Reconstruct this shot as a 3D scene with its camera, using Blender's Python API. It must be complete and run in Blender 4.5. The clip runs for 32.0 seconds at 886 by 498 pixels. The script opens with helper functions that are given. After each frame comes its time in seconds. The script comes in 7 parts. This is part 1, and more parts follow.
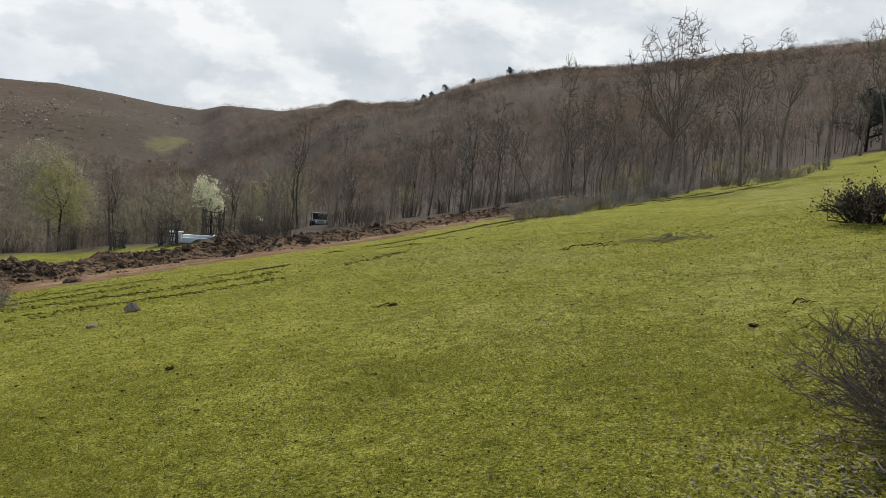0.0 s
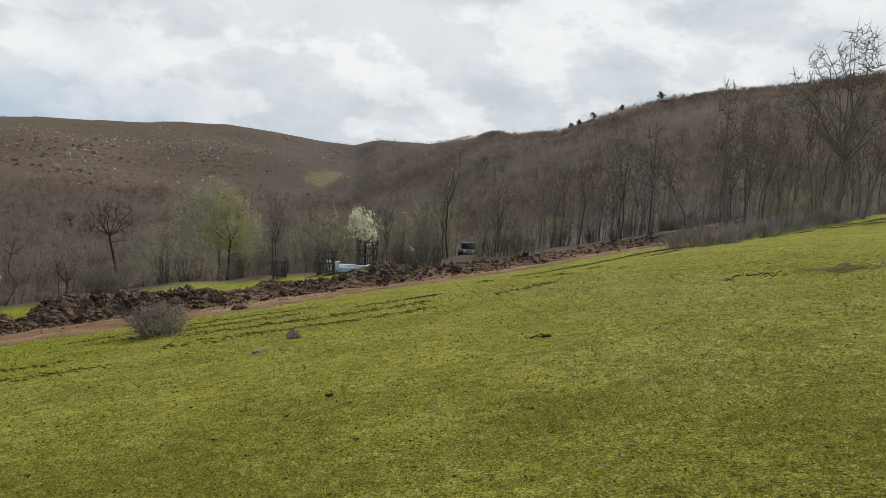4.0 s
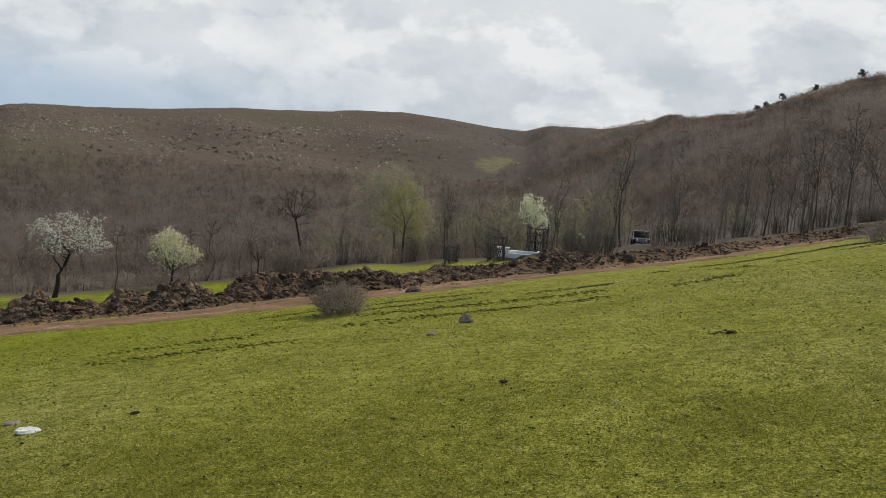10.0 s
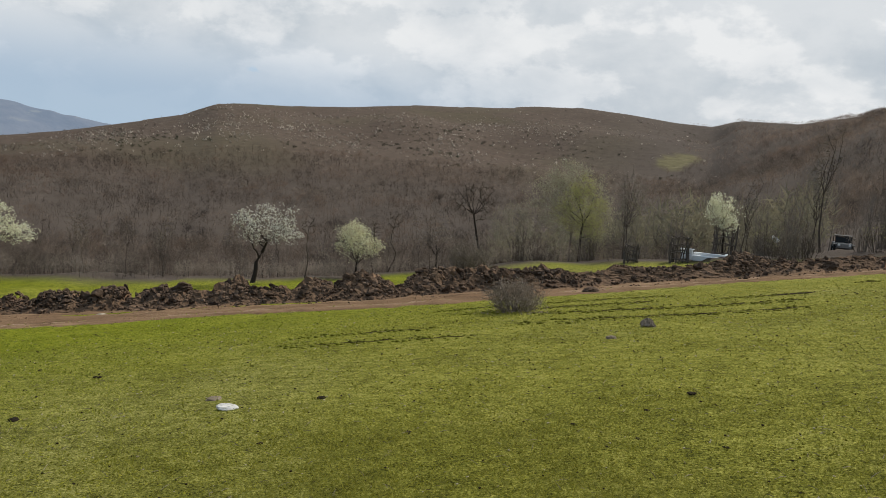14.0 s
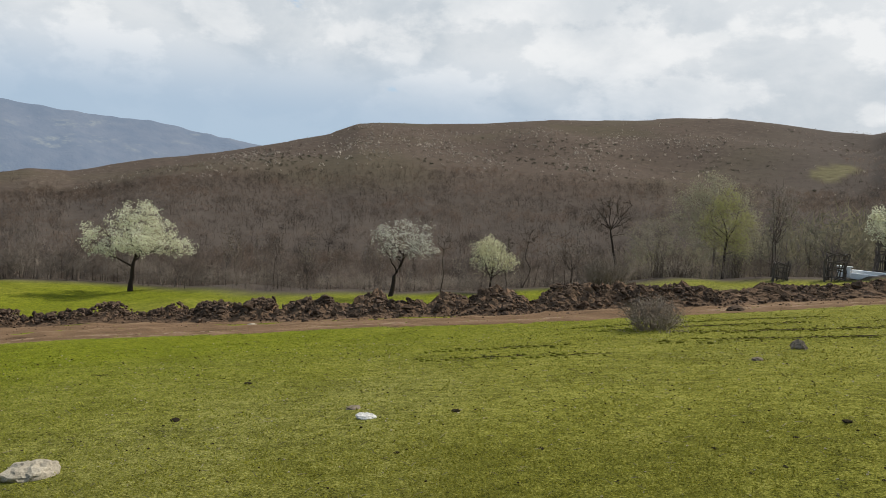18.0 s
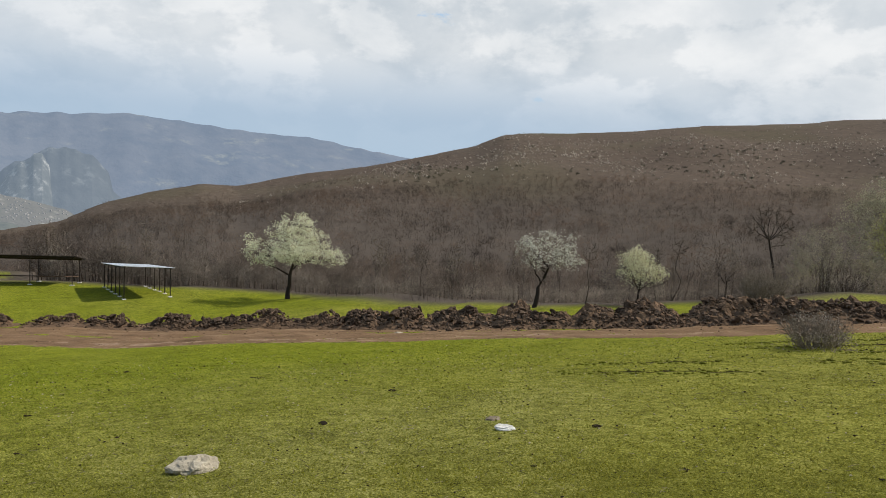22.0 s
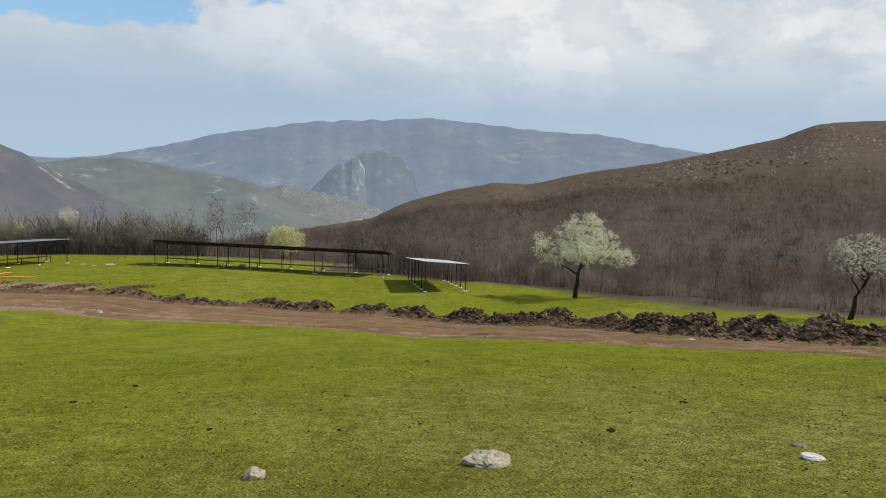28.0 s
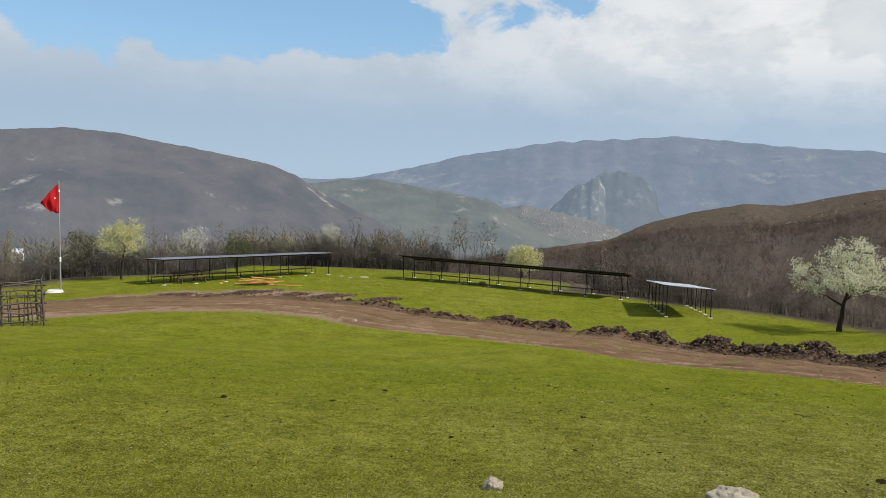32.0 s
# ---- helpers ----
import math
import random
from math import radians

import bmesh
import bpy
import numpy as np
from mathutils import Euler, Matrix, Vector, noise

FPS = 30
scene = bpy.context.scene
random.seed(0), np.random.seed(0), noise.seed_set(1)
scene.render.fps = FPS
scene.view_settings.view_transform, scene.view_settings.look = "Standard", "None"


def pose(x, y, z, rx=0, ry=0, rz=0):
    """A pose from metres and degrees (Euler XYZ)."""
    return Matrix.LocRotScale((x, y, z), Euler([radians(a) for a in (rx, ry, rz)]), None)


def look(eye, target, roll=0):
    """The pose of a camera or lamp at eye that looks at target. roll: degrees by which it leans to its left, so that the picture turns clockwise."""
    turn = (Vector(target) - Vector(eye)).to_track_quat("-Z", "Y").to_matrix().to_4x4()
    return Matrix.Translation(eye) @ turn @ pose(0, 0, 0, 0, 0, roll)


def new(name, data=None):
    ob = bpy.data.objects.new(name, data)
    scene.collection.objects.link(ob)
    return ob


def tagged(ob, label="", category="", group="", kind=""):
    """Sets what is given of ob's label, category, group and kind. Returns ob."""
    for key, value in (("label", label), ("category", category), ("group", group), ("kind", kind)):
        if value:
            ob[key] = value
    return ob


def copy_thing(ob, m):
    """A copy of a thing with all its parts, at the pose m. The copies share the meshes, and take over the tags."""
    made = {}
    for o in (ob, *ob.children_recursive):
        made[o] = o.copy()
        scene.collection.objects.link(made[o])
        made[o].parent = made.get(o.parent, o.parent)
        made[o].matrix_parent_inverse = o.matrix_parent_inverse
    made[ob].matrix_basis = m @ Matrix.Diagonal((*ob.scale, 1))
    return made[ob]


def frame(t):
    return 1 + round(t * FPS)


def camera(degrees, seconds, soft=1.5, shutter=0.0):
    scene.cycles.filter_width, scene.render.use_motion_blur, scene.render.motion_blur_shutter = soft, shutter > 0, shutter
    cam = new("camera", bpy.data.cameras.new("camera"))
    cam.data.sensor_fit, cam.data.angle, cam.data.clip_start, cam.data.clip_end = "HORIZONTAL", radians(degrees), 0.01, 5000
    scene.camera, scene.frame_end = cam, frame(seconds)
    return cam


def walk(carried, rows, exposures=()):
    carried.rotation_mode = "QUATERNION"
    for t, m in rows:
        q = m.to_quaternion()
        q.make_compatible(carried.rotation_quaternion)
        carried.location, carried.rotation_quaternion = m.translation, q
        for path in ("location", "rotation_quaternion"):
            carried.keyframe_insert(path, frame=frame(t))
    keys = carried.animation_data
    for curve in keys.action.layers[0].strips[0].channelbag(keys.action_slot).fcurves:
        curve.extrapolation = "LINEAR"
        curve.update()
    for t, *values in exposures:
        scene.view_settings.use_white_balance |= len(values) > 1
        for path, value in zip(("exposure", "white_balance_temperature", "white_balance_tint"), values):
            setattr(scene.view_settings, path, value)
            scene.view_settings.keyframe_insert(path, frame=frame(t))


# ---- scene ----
cam = camera(59.71, 32.0, soft=0.65)
PATH = [
    (0, (-0.000, 0.000, 1.600), (0.107, 19.946, 0.139), 4.21),
    (0.5, (-0.039, 0.084, 1.582), (-0.382, 20.032, 0.180), 4.17),
    (1, (-0.071, 0.159, 1.576), (-0.495, 20.119, 0.388), 4.45),
    (1.5, (-0.119, 0.198, 1.581), (-1.024, 20.135, 0.289), 4.39),
    (2, (-0.154, 0.217, 1.570), (-1.286, 20.151, 0.404), 4.13),
    (2.5, (-0.164, 0.194, 1.571), (-1.890, 20.092, 0.537), 3.99),
    (3, (-0.133, 0.156, 1.597), (-2.545, 19.978, 0.480), 3.91),
    (3.5, (-0.100, 0.137, 1.591), (-3.222, 19.872, 0.717), 3.76),
    (4, (-0.100, 0.139, 1.589), (-3.811, 19.768, 0.632), 3.50),
    (4.5, (-0.147, 0.125, 1.604), (-4.416, 19.643, 0.701), 3.84),
    (6.5, (-0.244, 0.157, 1.603), (-5.756, 19.338, 0.286), 4.12),
    (7, (-0.262, 0.169, 1.592), (-6.156, 19.230, 0.195), 3.96),
    (7.5, (-0.285, 0.185, 1.584), (-6.402, 19.176, 0.198), 4.23),
    (8, (-0.298, 0.192, 1.586), (-6.503, 19.149, 0.130), 4.04),
    (8.5, (-0.317, 0.161, 1.587), (-7.039, 18.947, 0.201), 4.36),
    (9, (-0.281, 0.146, 1.596), (-7.572, 18.707, 0.076), 4.20),
    (9.5, (-0.250, 0.169, 1.589), (-7.942, 18.564, 0.020), 4.62),
    (10, (-0.210, 0.177, 1.591), (-8.027, 18.517, -0.002), 3.93),
    (10.5, (-0.224, 0.189, 1.590), (-8.328, 18.406, 0.019), 3.97),
    (11, (-0.266, 0.237, 1.600), (-8.740, 18.285, 0.033), 3.87),
    (11.5, (-0.306, 0.274, 1.587), (-9.433, 17.999, 0.001), 3.74),
    (12, (-0.333, 0.269, 1.576), (-9.874, 17.782, 0.076), 4.02),
    (12.5, (-0.372, 0.287, 1.576), (-10.210, 17.612, -0.166), 3.98),
    (13, (-0.393, 0.276, 1.583), (-10.632, 17.365, -0.174), 3.59),
    (13.5, (-0.390, 0.281, 1.577), (-11.413, 16.863, -0.301), 4.22),
    (14, (-0.369, 0.286, 1.586), (-12.061, 16.387, -0.428), 4.54),
    (14.5, (-0.336, 0.282, 1.586), (-12.365, 16.146, -0.323), 4.48),
    (16.5, (-0.344, 0.264, 1.600), (-13.497, 15.226, -0.169), 3.10),
    (17, (-0.375, 0.278, 1.606), (-13.937, 14.848, -0.338), 3.29),
    (17.5, (-0.376, 0.256, 1.628), (-14.112, 14.682, -0.166), 2.76),
    (18, (-0.322, 0.240, 1.597), (-14.660, 14.057, -0.276), 3.81),
    (18.5, (-0.291, 0.258, 1.614), (-14.852, 13.832, -0.319), 3.39),
    (19, (-0.266, 0.251, 1.596), (-15.092, 13.550, -0.225), 2.89),
    (19.5, (-0.287, 0.247, 1.644), (-15.475, 13.145, -0.075), 2.96),
    (20, (-0.316, 0.269, 1.609), (-15.858, 12.745, -0.057), 2.16),
    (20.5, (-0.354, 0.286, 1.609), (-16.184, 12.395, -0.058), 1.89),
    (21, (-0.359, 0.306, 1.622), (-16.497, 11.986, -0.148), 2.14),
    (21.5, (-0.323, 0.321, 1.602), (-16.801, 11.503, -0.256), 2.85),
    (22, (-0.279, 0.297, 1.607), (-16.966, 11.171, -0.211), 2.95),
    (22.5, (-0.265, 0.296, 1.619), (-17.098, 10.937, -0.231), 1.93),
    (23, (-0.273, 0.299, 1.635), (-17.164, 10.859, -0.142), 1.93),
    (23.5, (-0.298, 0.290, 1.644), (-17.528, 10.294, -0.103), 2.09),
    (24, (-0.324, 0.269, 1.629), (-17.676, 10.020, -0.330), 1.57),
    (24.5, (-0.331, 0.265, 1.638), (-18.177, 9.089, -0.276), 1.78),
    (26.5, (-0.273, 0.240, 1.695), (-18.962, 7.099, -0.218), 1.71),
    (27, (-0.287, 0.223, 1.689), (-19.264, 6.235, -0.239), 1.45),
    (27.5, (-0.281, 0.213, 1.695), (-19.544, 5.173, -0.382), 1.72),
    (28, (-0.248, 0.233, 1.717), (-19.702, 4.328, -0.474), 1.91),
    (28.5, (-0.206, 0.241, 1.715), (-19.806, 3.607, -0.406), 1.85),
    (29, (-0.217, 0.230, 1.712), (-19.960, 2.690, -0.326), 1.50),
    (29.5, (-0.274, 0.188, 1.717), (-20.086, 2.156, -0.190), 1.59),
    (30, (-0.272, 0.146, 1.717), (-20.129, 1.310, -0.369), 0.79),
    (30.5, (-0.252, 0.146, 1.721), (-20.141, 0.654, -0.322), 1.32),
    (31, (-0.236, 0.173, 1.718), (-20.119, 0.013, -0.438), 1.53),
    (31.5, (-0.204, 0.185, 1.739), (-20.083, -0.734, -0.257), 1.15),
    (32, (-0.156, 0.181, 1.717), (-19.969, -1.814, -0.148), 1.68),
]
walk(cam, [(t, look(eye, target, roll)) for t, eye, target, roll in PATH], [(0, 0.10), (4, 0.02), (9, -0.08), (14, -0.06), (20, 0.02), (32, -0.02)])

# ---- light: broken bright cloud, sun ahead of the first view ----
SUN_AZ, SUN_EL = -6.0, 46.0


def bearing(az, el=0.0):
    """Unit vector for a bearing in degrees, counted to the left from +y."""
    a, e = radians(az), radians(el)
    return Vector((-math.sin(a) * math.cos(e), math.cos(a) * math.cos(e), math.sin(e)))


sun = new("sun", bpy.data.lights.new("sun", "SUN"))
sun.data.energy, sun.data.angle, sun.data.color = 4.9, radians(1.0), (1.0, 0.95, 0.86)
sun.matrix_world = look(bearing(SUN_AZ, SUN_EL) * 100, (0, 0, 0))


class Nodes:
    """Short helper to wire a node tree."""

    def __init__(self, tree):
        self.t = tree
        tree.nodes.clear()

    def n(self, kind, **inputs):
        node = self.t.nodes.new(kind)
        for k, v in inputs.items():
            key = int(k[1:]) if k[0] == "i" and k[1:].isdigit() else k.replace("_", " ")
            sock = node.inputs[key]
            if isinstance(v, bpy.types.NodeSocket):
                self.t.links.new(v, sock)
            else:
                sock.default_value = v
        return node

    def noise(self, vec, scale, detail=4.0, rough=0.55, dist=0.0):
        return self.n("ShaderNodeTexNoise", Vector=vec, Scale=scale, Detail=detail, Roughness=rough, Distortion=dist).outputs[0]

    def math(self, op, a, b=0.0, c=0.0, clamp=False):
        node = self.n("ShaderNodeMath", i0=a, i1=b, i2=c)
        node.operation, node.use_clamp = op, clamp
        return node.outputs[0]

    def range(self, v, a, b, c=0.0, d=1.0):
        if not isinstance(a, bpy.types.NodeSocket) and a > b:
            a, b, c, d = b, a, d, c
        node = self.t.nodes.new("ShaderNodeMapRange")
        node.interpolation_type = "SMOOTHSTEP"
        for i, u in enumerate((v, a, b, c, d)):
            if isinstance(u, bpy.types.NodeSocket):
                self.t.links.new(u, node.inputs[i])
            else:
                node.inputs[i].default_value = u
        return node.outputs[0]

    def mix(self, f, a, b, mode="MIX"):
        m = self.t.nodes.new("ShaderNodeMix")
        m.data_type, m.blend_type = "RGBA", mode
        for k, v in ((0, f), (6, a), (7, b)):
            if isinstance(v, bpy.types.NodeSocket):
                self.t.links.new(v, m.inputs[k])
            else:
                m.inputs[k].default_value = v if k == 0 else (*v, 1.0)
        return m.outputs[2]


world = bpy.data.worlds.new("sky")
scene.world = world
world.use_nodes = True
w = Nodes(world.node_tree)
coord = w.n("ShaderNodeTexCoord").outputs["Generated"]
sep = w.n("ShaderNodeSeparateXYZ", Vector=coord)
up = w.math("MAXIMUM", sep.outputs[2], 0.0)
dome = w.n("ShaderNodeCombineXYZ", X=sep.outputs[0], Y=sep.outputs[1], Z=w.math("MULTIPLY", sep.outputs[2], 1.75)).outputs[0]
sky = w.n("ShaderNodeTexSky")
sky.sky_type, sky.sun_disc, sky.sun_elevation, sky.sun_rotation = "NISHITA", False, radians(SUN_EL), radians(-SUN_AZ)
sky.altitude, sky.dust_density = 900.0, 0.6
blue = w.mix(1.0, sky.outputs[0], (0.125, 0.150, 0.165), "MULTIPLY")
blue = w.mix(0.5, blue, (0.30, 0.49, 0.68))
big = w.noise(dome, 2.1, 7.0, 0.55, 0.3)
# cover thins out to the left (-x) high up, where the clear sky shows
west = w.math("MULTIPLY", sep.outputs[0], -1.0)
south = w.math("MULTIPLY", sep.outputs[1], -1.0)
thin = w.math("MULTIPLY", w.math("MULTIPLY", w.range(south, -0.30, 0.42), w.range(south, 0.8, 0.5)), w.range(up, 0.085, 0.20, 0.0, 0.66))
cover = w.range(w.math("ADD", w.math("SUBTRACT", big, thin), w.math("MULTIPLY", w.noise(dome, 9.0, 9.0, 0.60, 0.35), 0.95)), 0.65, 0.76)
fine = w.noise(dome, 6.5, 8.0, 0.58, 0.2)
relief = w.range(w.math("ADD", w.math("MULTIPLY", big, 0.6), w.math("MULTIPLY", fine, 0.5)), 0.41, 0.63)
puff = w.noise(dome, 5.5, 9.0, 0.58, 0.1)
shifted = w.n("ShaderNodeVectorMath", i0=dome, i1=(0.012, 0.03, 0.055)).outputs[0]
lit = w.range(w.math("SUBTRACT", puff, w.noise(shifted, 5.5, 9.0, 0.58, 0.1)), -0.055, 0.06)
relief = w.math("ADD", w.math("MULTIPLY", relief, 0.62), w.math("MULTIPLY", lit, 0.42))
cloud = w.mix(relief, (0.53, 0.59, 0.645), (0.86, 0.875, 0.885))
cloud = w.mix(w.range(up, 0.36, 0.6), cloud, w.mix(relief, (0.41, 0.41, 0.40), (0.62, 0.62, 0.605)))
cloud = w.mix(w.math("MULTIPLY", w.range(south, -0.35, 0.35), 0.75), cloud, (0.47, 0.56, 0.66))
# grey-blue rain haze low over the western hills
low = w.math("MULTIPLY", w.range(up, 0.17, 0.06), w.range(west, 0.30, 0.85))
day = w.mix(cover, blue, cloud)
day = w.mix(w.math("MULTIPLY", low, 0.85), day, (0.37, 0.50, 0.65))
day = w.mix(w.math("MULTIPLY", w.range(up, 0.09, 0.0, 0.0, 0.8), w.range(west, 0.2, 0.8)), day, (0.44, 0.57, 0.70))
back = w.n("ShaderNodeBackground", Color=day, Strength=1.0)
w.n("ShaderNodeOutputWorld", Surface=back.outputs[0])

# ---- materials ----


def material(name, build, rough=0.9, bump=0.3, dist=0.02, spec=0.2, thin=0.0, soft=0.0):
    """build(nodes, object coords) returns a colour socket and a height socket (or None)."""
    m = bpy.data.materials.new(name)
    m.use_nodes = True
    k = Nodes(m.node_tree)
    co = k.n("ShaderNodeTexCoord").outputs["Object"]
    col, height = build(k, co)[:2]
    b = k.n("ShaderNodeBsdfPrincipled", Base_Color=col, Roughness=rough)
    b.inputs["Specular IOR Level"].default_value = spec
    if soft == "crown":  # fine twigs of a far crown catch the light like its rounded outline
        puff = k.n("ShaderNodeAttribute")
        puff.attribute_name = "puff"
        k.t.links.new(puff.outputs["Vector"], b.inputs["Normal"])
    elif soft:  # masses of twigs catch the light like a soft rounded crown
        geo = k.n("ShaderNodeNewGeometry").outputs["Normal"]
        bent = k.n("ShaderNodeVectorMath", i0=geo, i1=(0.0, 0.0, soft))
        k.t.links.new(bent.outputs[0], b.inputs["Normal"])
    if height is not None:
        bm = k.n("ShaderNodeBump", Strength=bump, Distance=dist, Height=height)
        k.t.links.new(bm.outputs[0], b.inputs["Normal"])
    surface = b.outputs[0]
    if thin:  # light passes through leaves and petals
        glow = k.n("ShaderNodeBsdfTranslucent", Color=col)
        both = k.n("ShaderNodeMixShader", i0=thin, i1=surface, i2=glow.outputs[0])
        surface = both.outputs[0]
    k.n("ShaderNodeOutputMaterial", Surface=surface)
    return m


def ramp3(k, f, a, b, c, lo=0.28, mid=0.5, hi=0.72):
    """Three colours over a factor."""
    return k.mix(k.range(f, mid, hi), k.mix(k.range(f, lo, mid), a, b), c)


def two_tone(a, b, s1=3.0, s2=40.0, c=None):
    def build(k, co):
        n1, n2 = k.noise(co, s1, 5.0), k.noise(co, s2, 5.0, 0.65)
        f = k.math("ADD", k.math("MULTIPLY", n1, 0.55), k.math("MULTIPLY", n2, 0.45))
        return ramp3(k, f, a, tuple((p + q) / 2 for p, q in zip(a, b)) if c is None else c, b), n2
    return build


def island_tone(a, b, spread=0.35):
    """Colour that varies from piece to piece and within the object."""
    def build(k, co):
        rnd = k.n("ShaderNodeNewGeometry").outputs["Random Per Island"]
        n = k.noise(co, 1.2, 3.0)
        return k.mix(k.math("ADD", k.math("MULTIPLY", rnd, 0.6), k.math("MULTIPLY", n, 0.4)), a, b), None
    return build


def turf_tone(dark, light, dark_wet, light_wet):
    """Leaf by leaf, greener where the pasture is damp downhill."""
    def build(k, co):
        rnd = k.n("ShaderNodeNewGeometry").outputs["Random Per Island"]
        at = k.n("ShaderNodeSeparateXYZ", Vector=co)
        damp = k.range(k.math("SUBTRACT", k.math("MULTIPLY", at.outputs[0], -1.0), k.math("MULTIPLY", at.outputs[1], 0.15)), 2.0, 18.0)
        f = k.math("ADD", k.math("MULTIPLY", rnd, 0.65), k.math("MULTIPLY", k.noise(co, 1.4, 4.0, 0.6), 0.35))
        return k.mix(damp, k.mix(f, dark, light), k.mix(f, dark_wet, light_wet)), None
    return build


def ground_mat(k, co):
    wood_at, scrub_at = k.n("ShaderNodeAttribute"), k.n("ShaderNodeAttribute")
    wood_at.attribute_name, scrub_at.attribute_name = "wood", "scrub"
    moist_at = k.n("ShaderNodeAttribute")
    moist_at.attribute_name = "moist"
    wood, scrub, moist = wood_at.outputs["Fac"], scrub_at.outputs["Fac"], moist_at.outputs["Fac"]
    n_big, n_mid, n_small, n_tiny = k.noise(co, 0.09, 4.0), k.noise(co, 0.8, 6.0, 0.6), k.noise(co, 5.5, 7.0, 0.72), k.noise(co, 38.0, 6.0, 0.75)
    g = k.math("ADD", k.math("MULTIPLY", n_mid, 0.12), k.math("ADD", k.math("MULTIPLY", n_small, 0.27), k.math("MULTIPLY", n_tiny, 0.61)))
    lush = ramp3(k, g, (0.030, 0.033, 0.004), (0.137, 0.139, 0.013), (0.300, 0.291, 0.044), 0.41, 0.495, 0.585)
    dry = ramp3(k, g, (0.035, 0.036, 0.008), (0.146, 0.145, 0.031), (0.331, 0.315, 0.109), 0.41, 0.495, 0.585)
    green = ramp3(k, g, (0.030, 0.039, 0.003), (0.119, 0.136, 0.010), (0.252, 0.258, 0.023), 0.41, 0.495, 0.585)
    lush = k.mix(k.math("MULTIPLY", moist, k.range(n_big, 0.7, 0.4, 0.5, 1.0)), lush, green)
    dry = k.mix(k.math("MULTIPLY", moist, 0.6), dry, green)
    parched = k.math("ADD", k.math("MULTIPLY", k.range(n_big, 0.44, 0.66), 0.6), k.math("MULTIPLY", k.math("SUBTRACT", 1.0, moist), 0.35), clamp=True)
    grass = k.mix(parched, lush, dry)
    bare = k.math("MULTIPLY", k.range(n_small, 0.55, 0.68), k.range(n_mid, 0.48, 0.64))
    grass = k.mix(k.math("MULTIPLY", bare, 0.5), grass, (0.14, 0.125, 0.06))
    fleck = k.range(k.noise(co, 90.0, 3.0, 0.6), 0.66, 0.74)
    grass = k.mix(k.math("MULTIPLY", fleck, 0.35), grass, (0.30, 0.29, 0.14))
    f_far, f_mid = k.noise(co, 0.02, 5.0, 0.6), k.noise(co, 0.18, 5.0, 0.7)
    litter = ramp3(k, k.math("ADD", k.math("MULTIPLY", f_far, 0.4), k.math("MULTIPLY", f_mid, 0.6)), (0.046, 0.037, 0.031), (0.075, 0.061, 0.051), (0.115, 0.094, 0.078))
    pale = k.math("MULTIPLY", k.range(k.noise(co, 0.26, 6.0, 0.8), 0.54, 0.64), k.range(k.noise(co, 0.010, 3.0), 0.47, 0.58, 0.0, 0.4))
    open_hill = k.mix(pale, ramp3(k, f_mid, (0.052, 0.039, 0.031), (0.085, 0.064, 0.050), (0.118, 0.090, 0.069)), (0.25, 0.22, 0.175))
    olive = k.math("MULTIPLY", k.range(k.noise(co, 0.007, 3.0, 0.5), 0.5, 0.66), 0.22)
    open_hill = k.mix(olive, open_hill, (0.085, 0.085, 0.04))
    woods = k.mix(scrub, litter, open_hill)
    col = k.mix(wood, grass, woods)
    glade_at = k.n("ShaderNodeAttribute")
    glade_at.attribute_name = "glade"
    col = k.mix(glade_at.outputs["Fac"], col, ramp3(k, f_mid, (0.070, 0.060, 0.036), (0.115, 0.102, 0.054), (0.16, 0.14, 0.085)))
    worn_at = k.n("ShaderNodeAttribute")
    worn_at.attribute_name = "worn"
    earth = ramp3(k, n_small, (0.12, 0.078, 0.052), (0.23, 0.155, 0.105), (0.36, 0.26, 0.185))
    ragged = k.math("ADD", k.math("MULTIPLY", n_mid, 0.5), k.math("MULTIPLY", n_small, 0.9))
    col = k.mix(k.range(k.math("SUBTRACT", worn_at.outputs["Fac"], ragged), -0.22, 0.0), col, earth)
    return col, k.math("ADD", k.math("MULTIPLY", n_tiny, 0.7), k.math("MULTIPLY", n_small, 0.6))


def mass_tone(a, b, warm=None):
    """Colour that varies from tree to tree by place, with warmer stands among the grey."""
    def build(k, co):
        n = k.math("ADD", k.math("MULTIPLY", k.noise(co, 0.20, 3.0, 0.6), 0.6), k.math("MULTIPLY", k.noise(co, 0.022, 4.0, 0.6), 0.4))
        tone = k.mix(k.range(n, 0.42, 0.58), a, b)
        if warm is not None:
            tone = k.mix(k.math("MULTIPLY", k.range(k.noise(co, 0.045, 5.0, 0.65), 0.48, 0.62), 0.75), tone, warm)
        return tone, None
    return build


M = {}
M["ground"] = material("meadow_and_hillside", ground_mat, 1.0, 0.8, 0.045, 0.03)
M["blade"] = material("grass_blade", turf_tone((0.052, 0.056, 0.006), (0.313, 0.300, 0.039), (0.045, 0.063, 0.004), (0.268, 0.318, 0.025)), 0.7, spec=0.1, thin=0.45)
M["tuft"] = material("grazed_tuft", turf_tone((0.044, 0.044, 0.005), (0.313, 0.300, 0.039), (0.041, 0.056, 0.004), (0.276, 0.313, 0.028)), 0.9, spec=0.05, thin=0.27)
M["flake"] = material("clover_and_grass_leaf", turf_tone((0.039, 0.040, 0.005), (0.374, 0.348, 0.057), (0.034, 0.049, 0.003), (0.309, 0.361, 0.033)), 0.7, spec=0.15, thin=0.35)
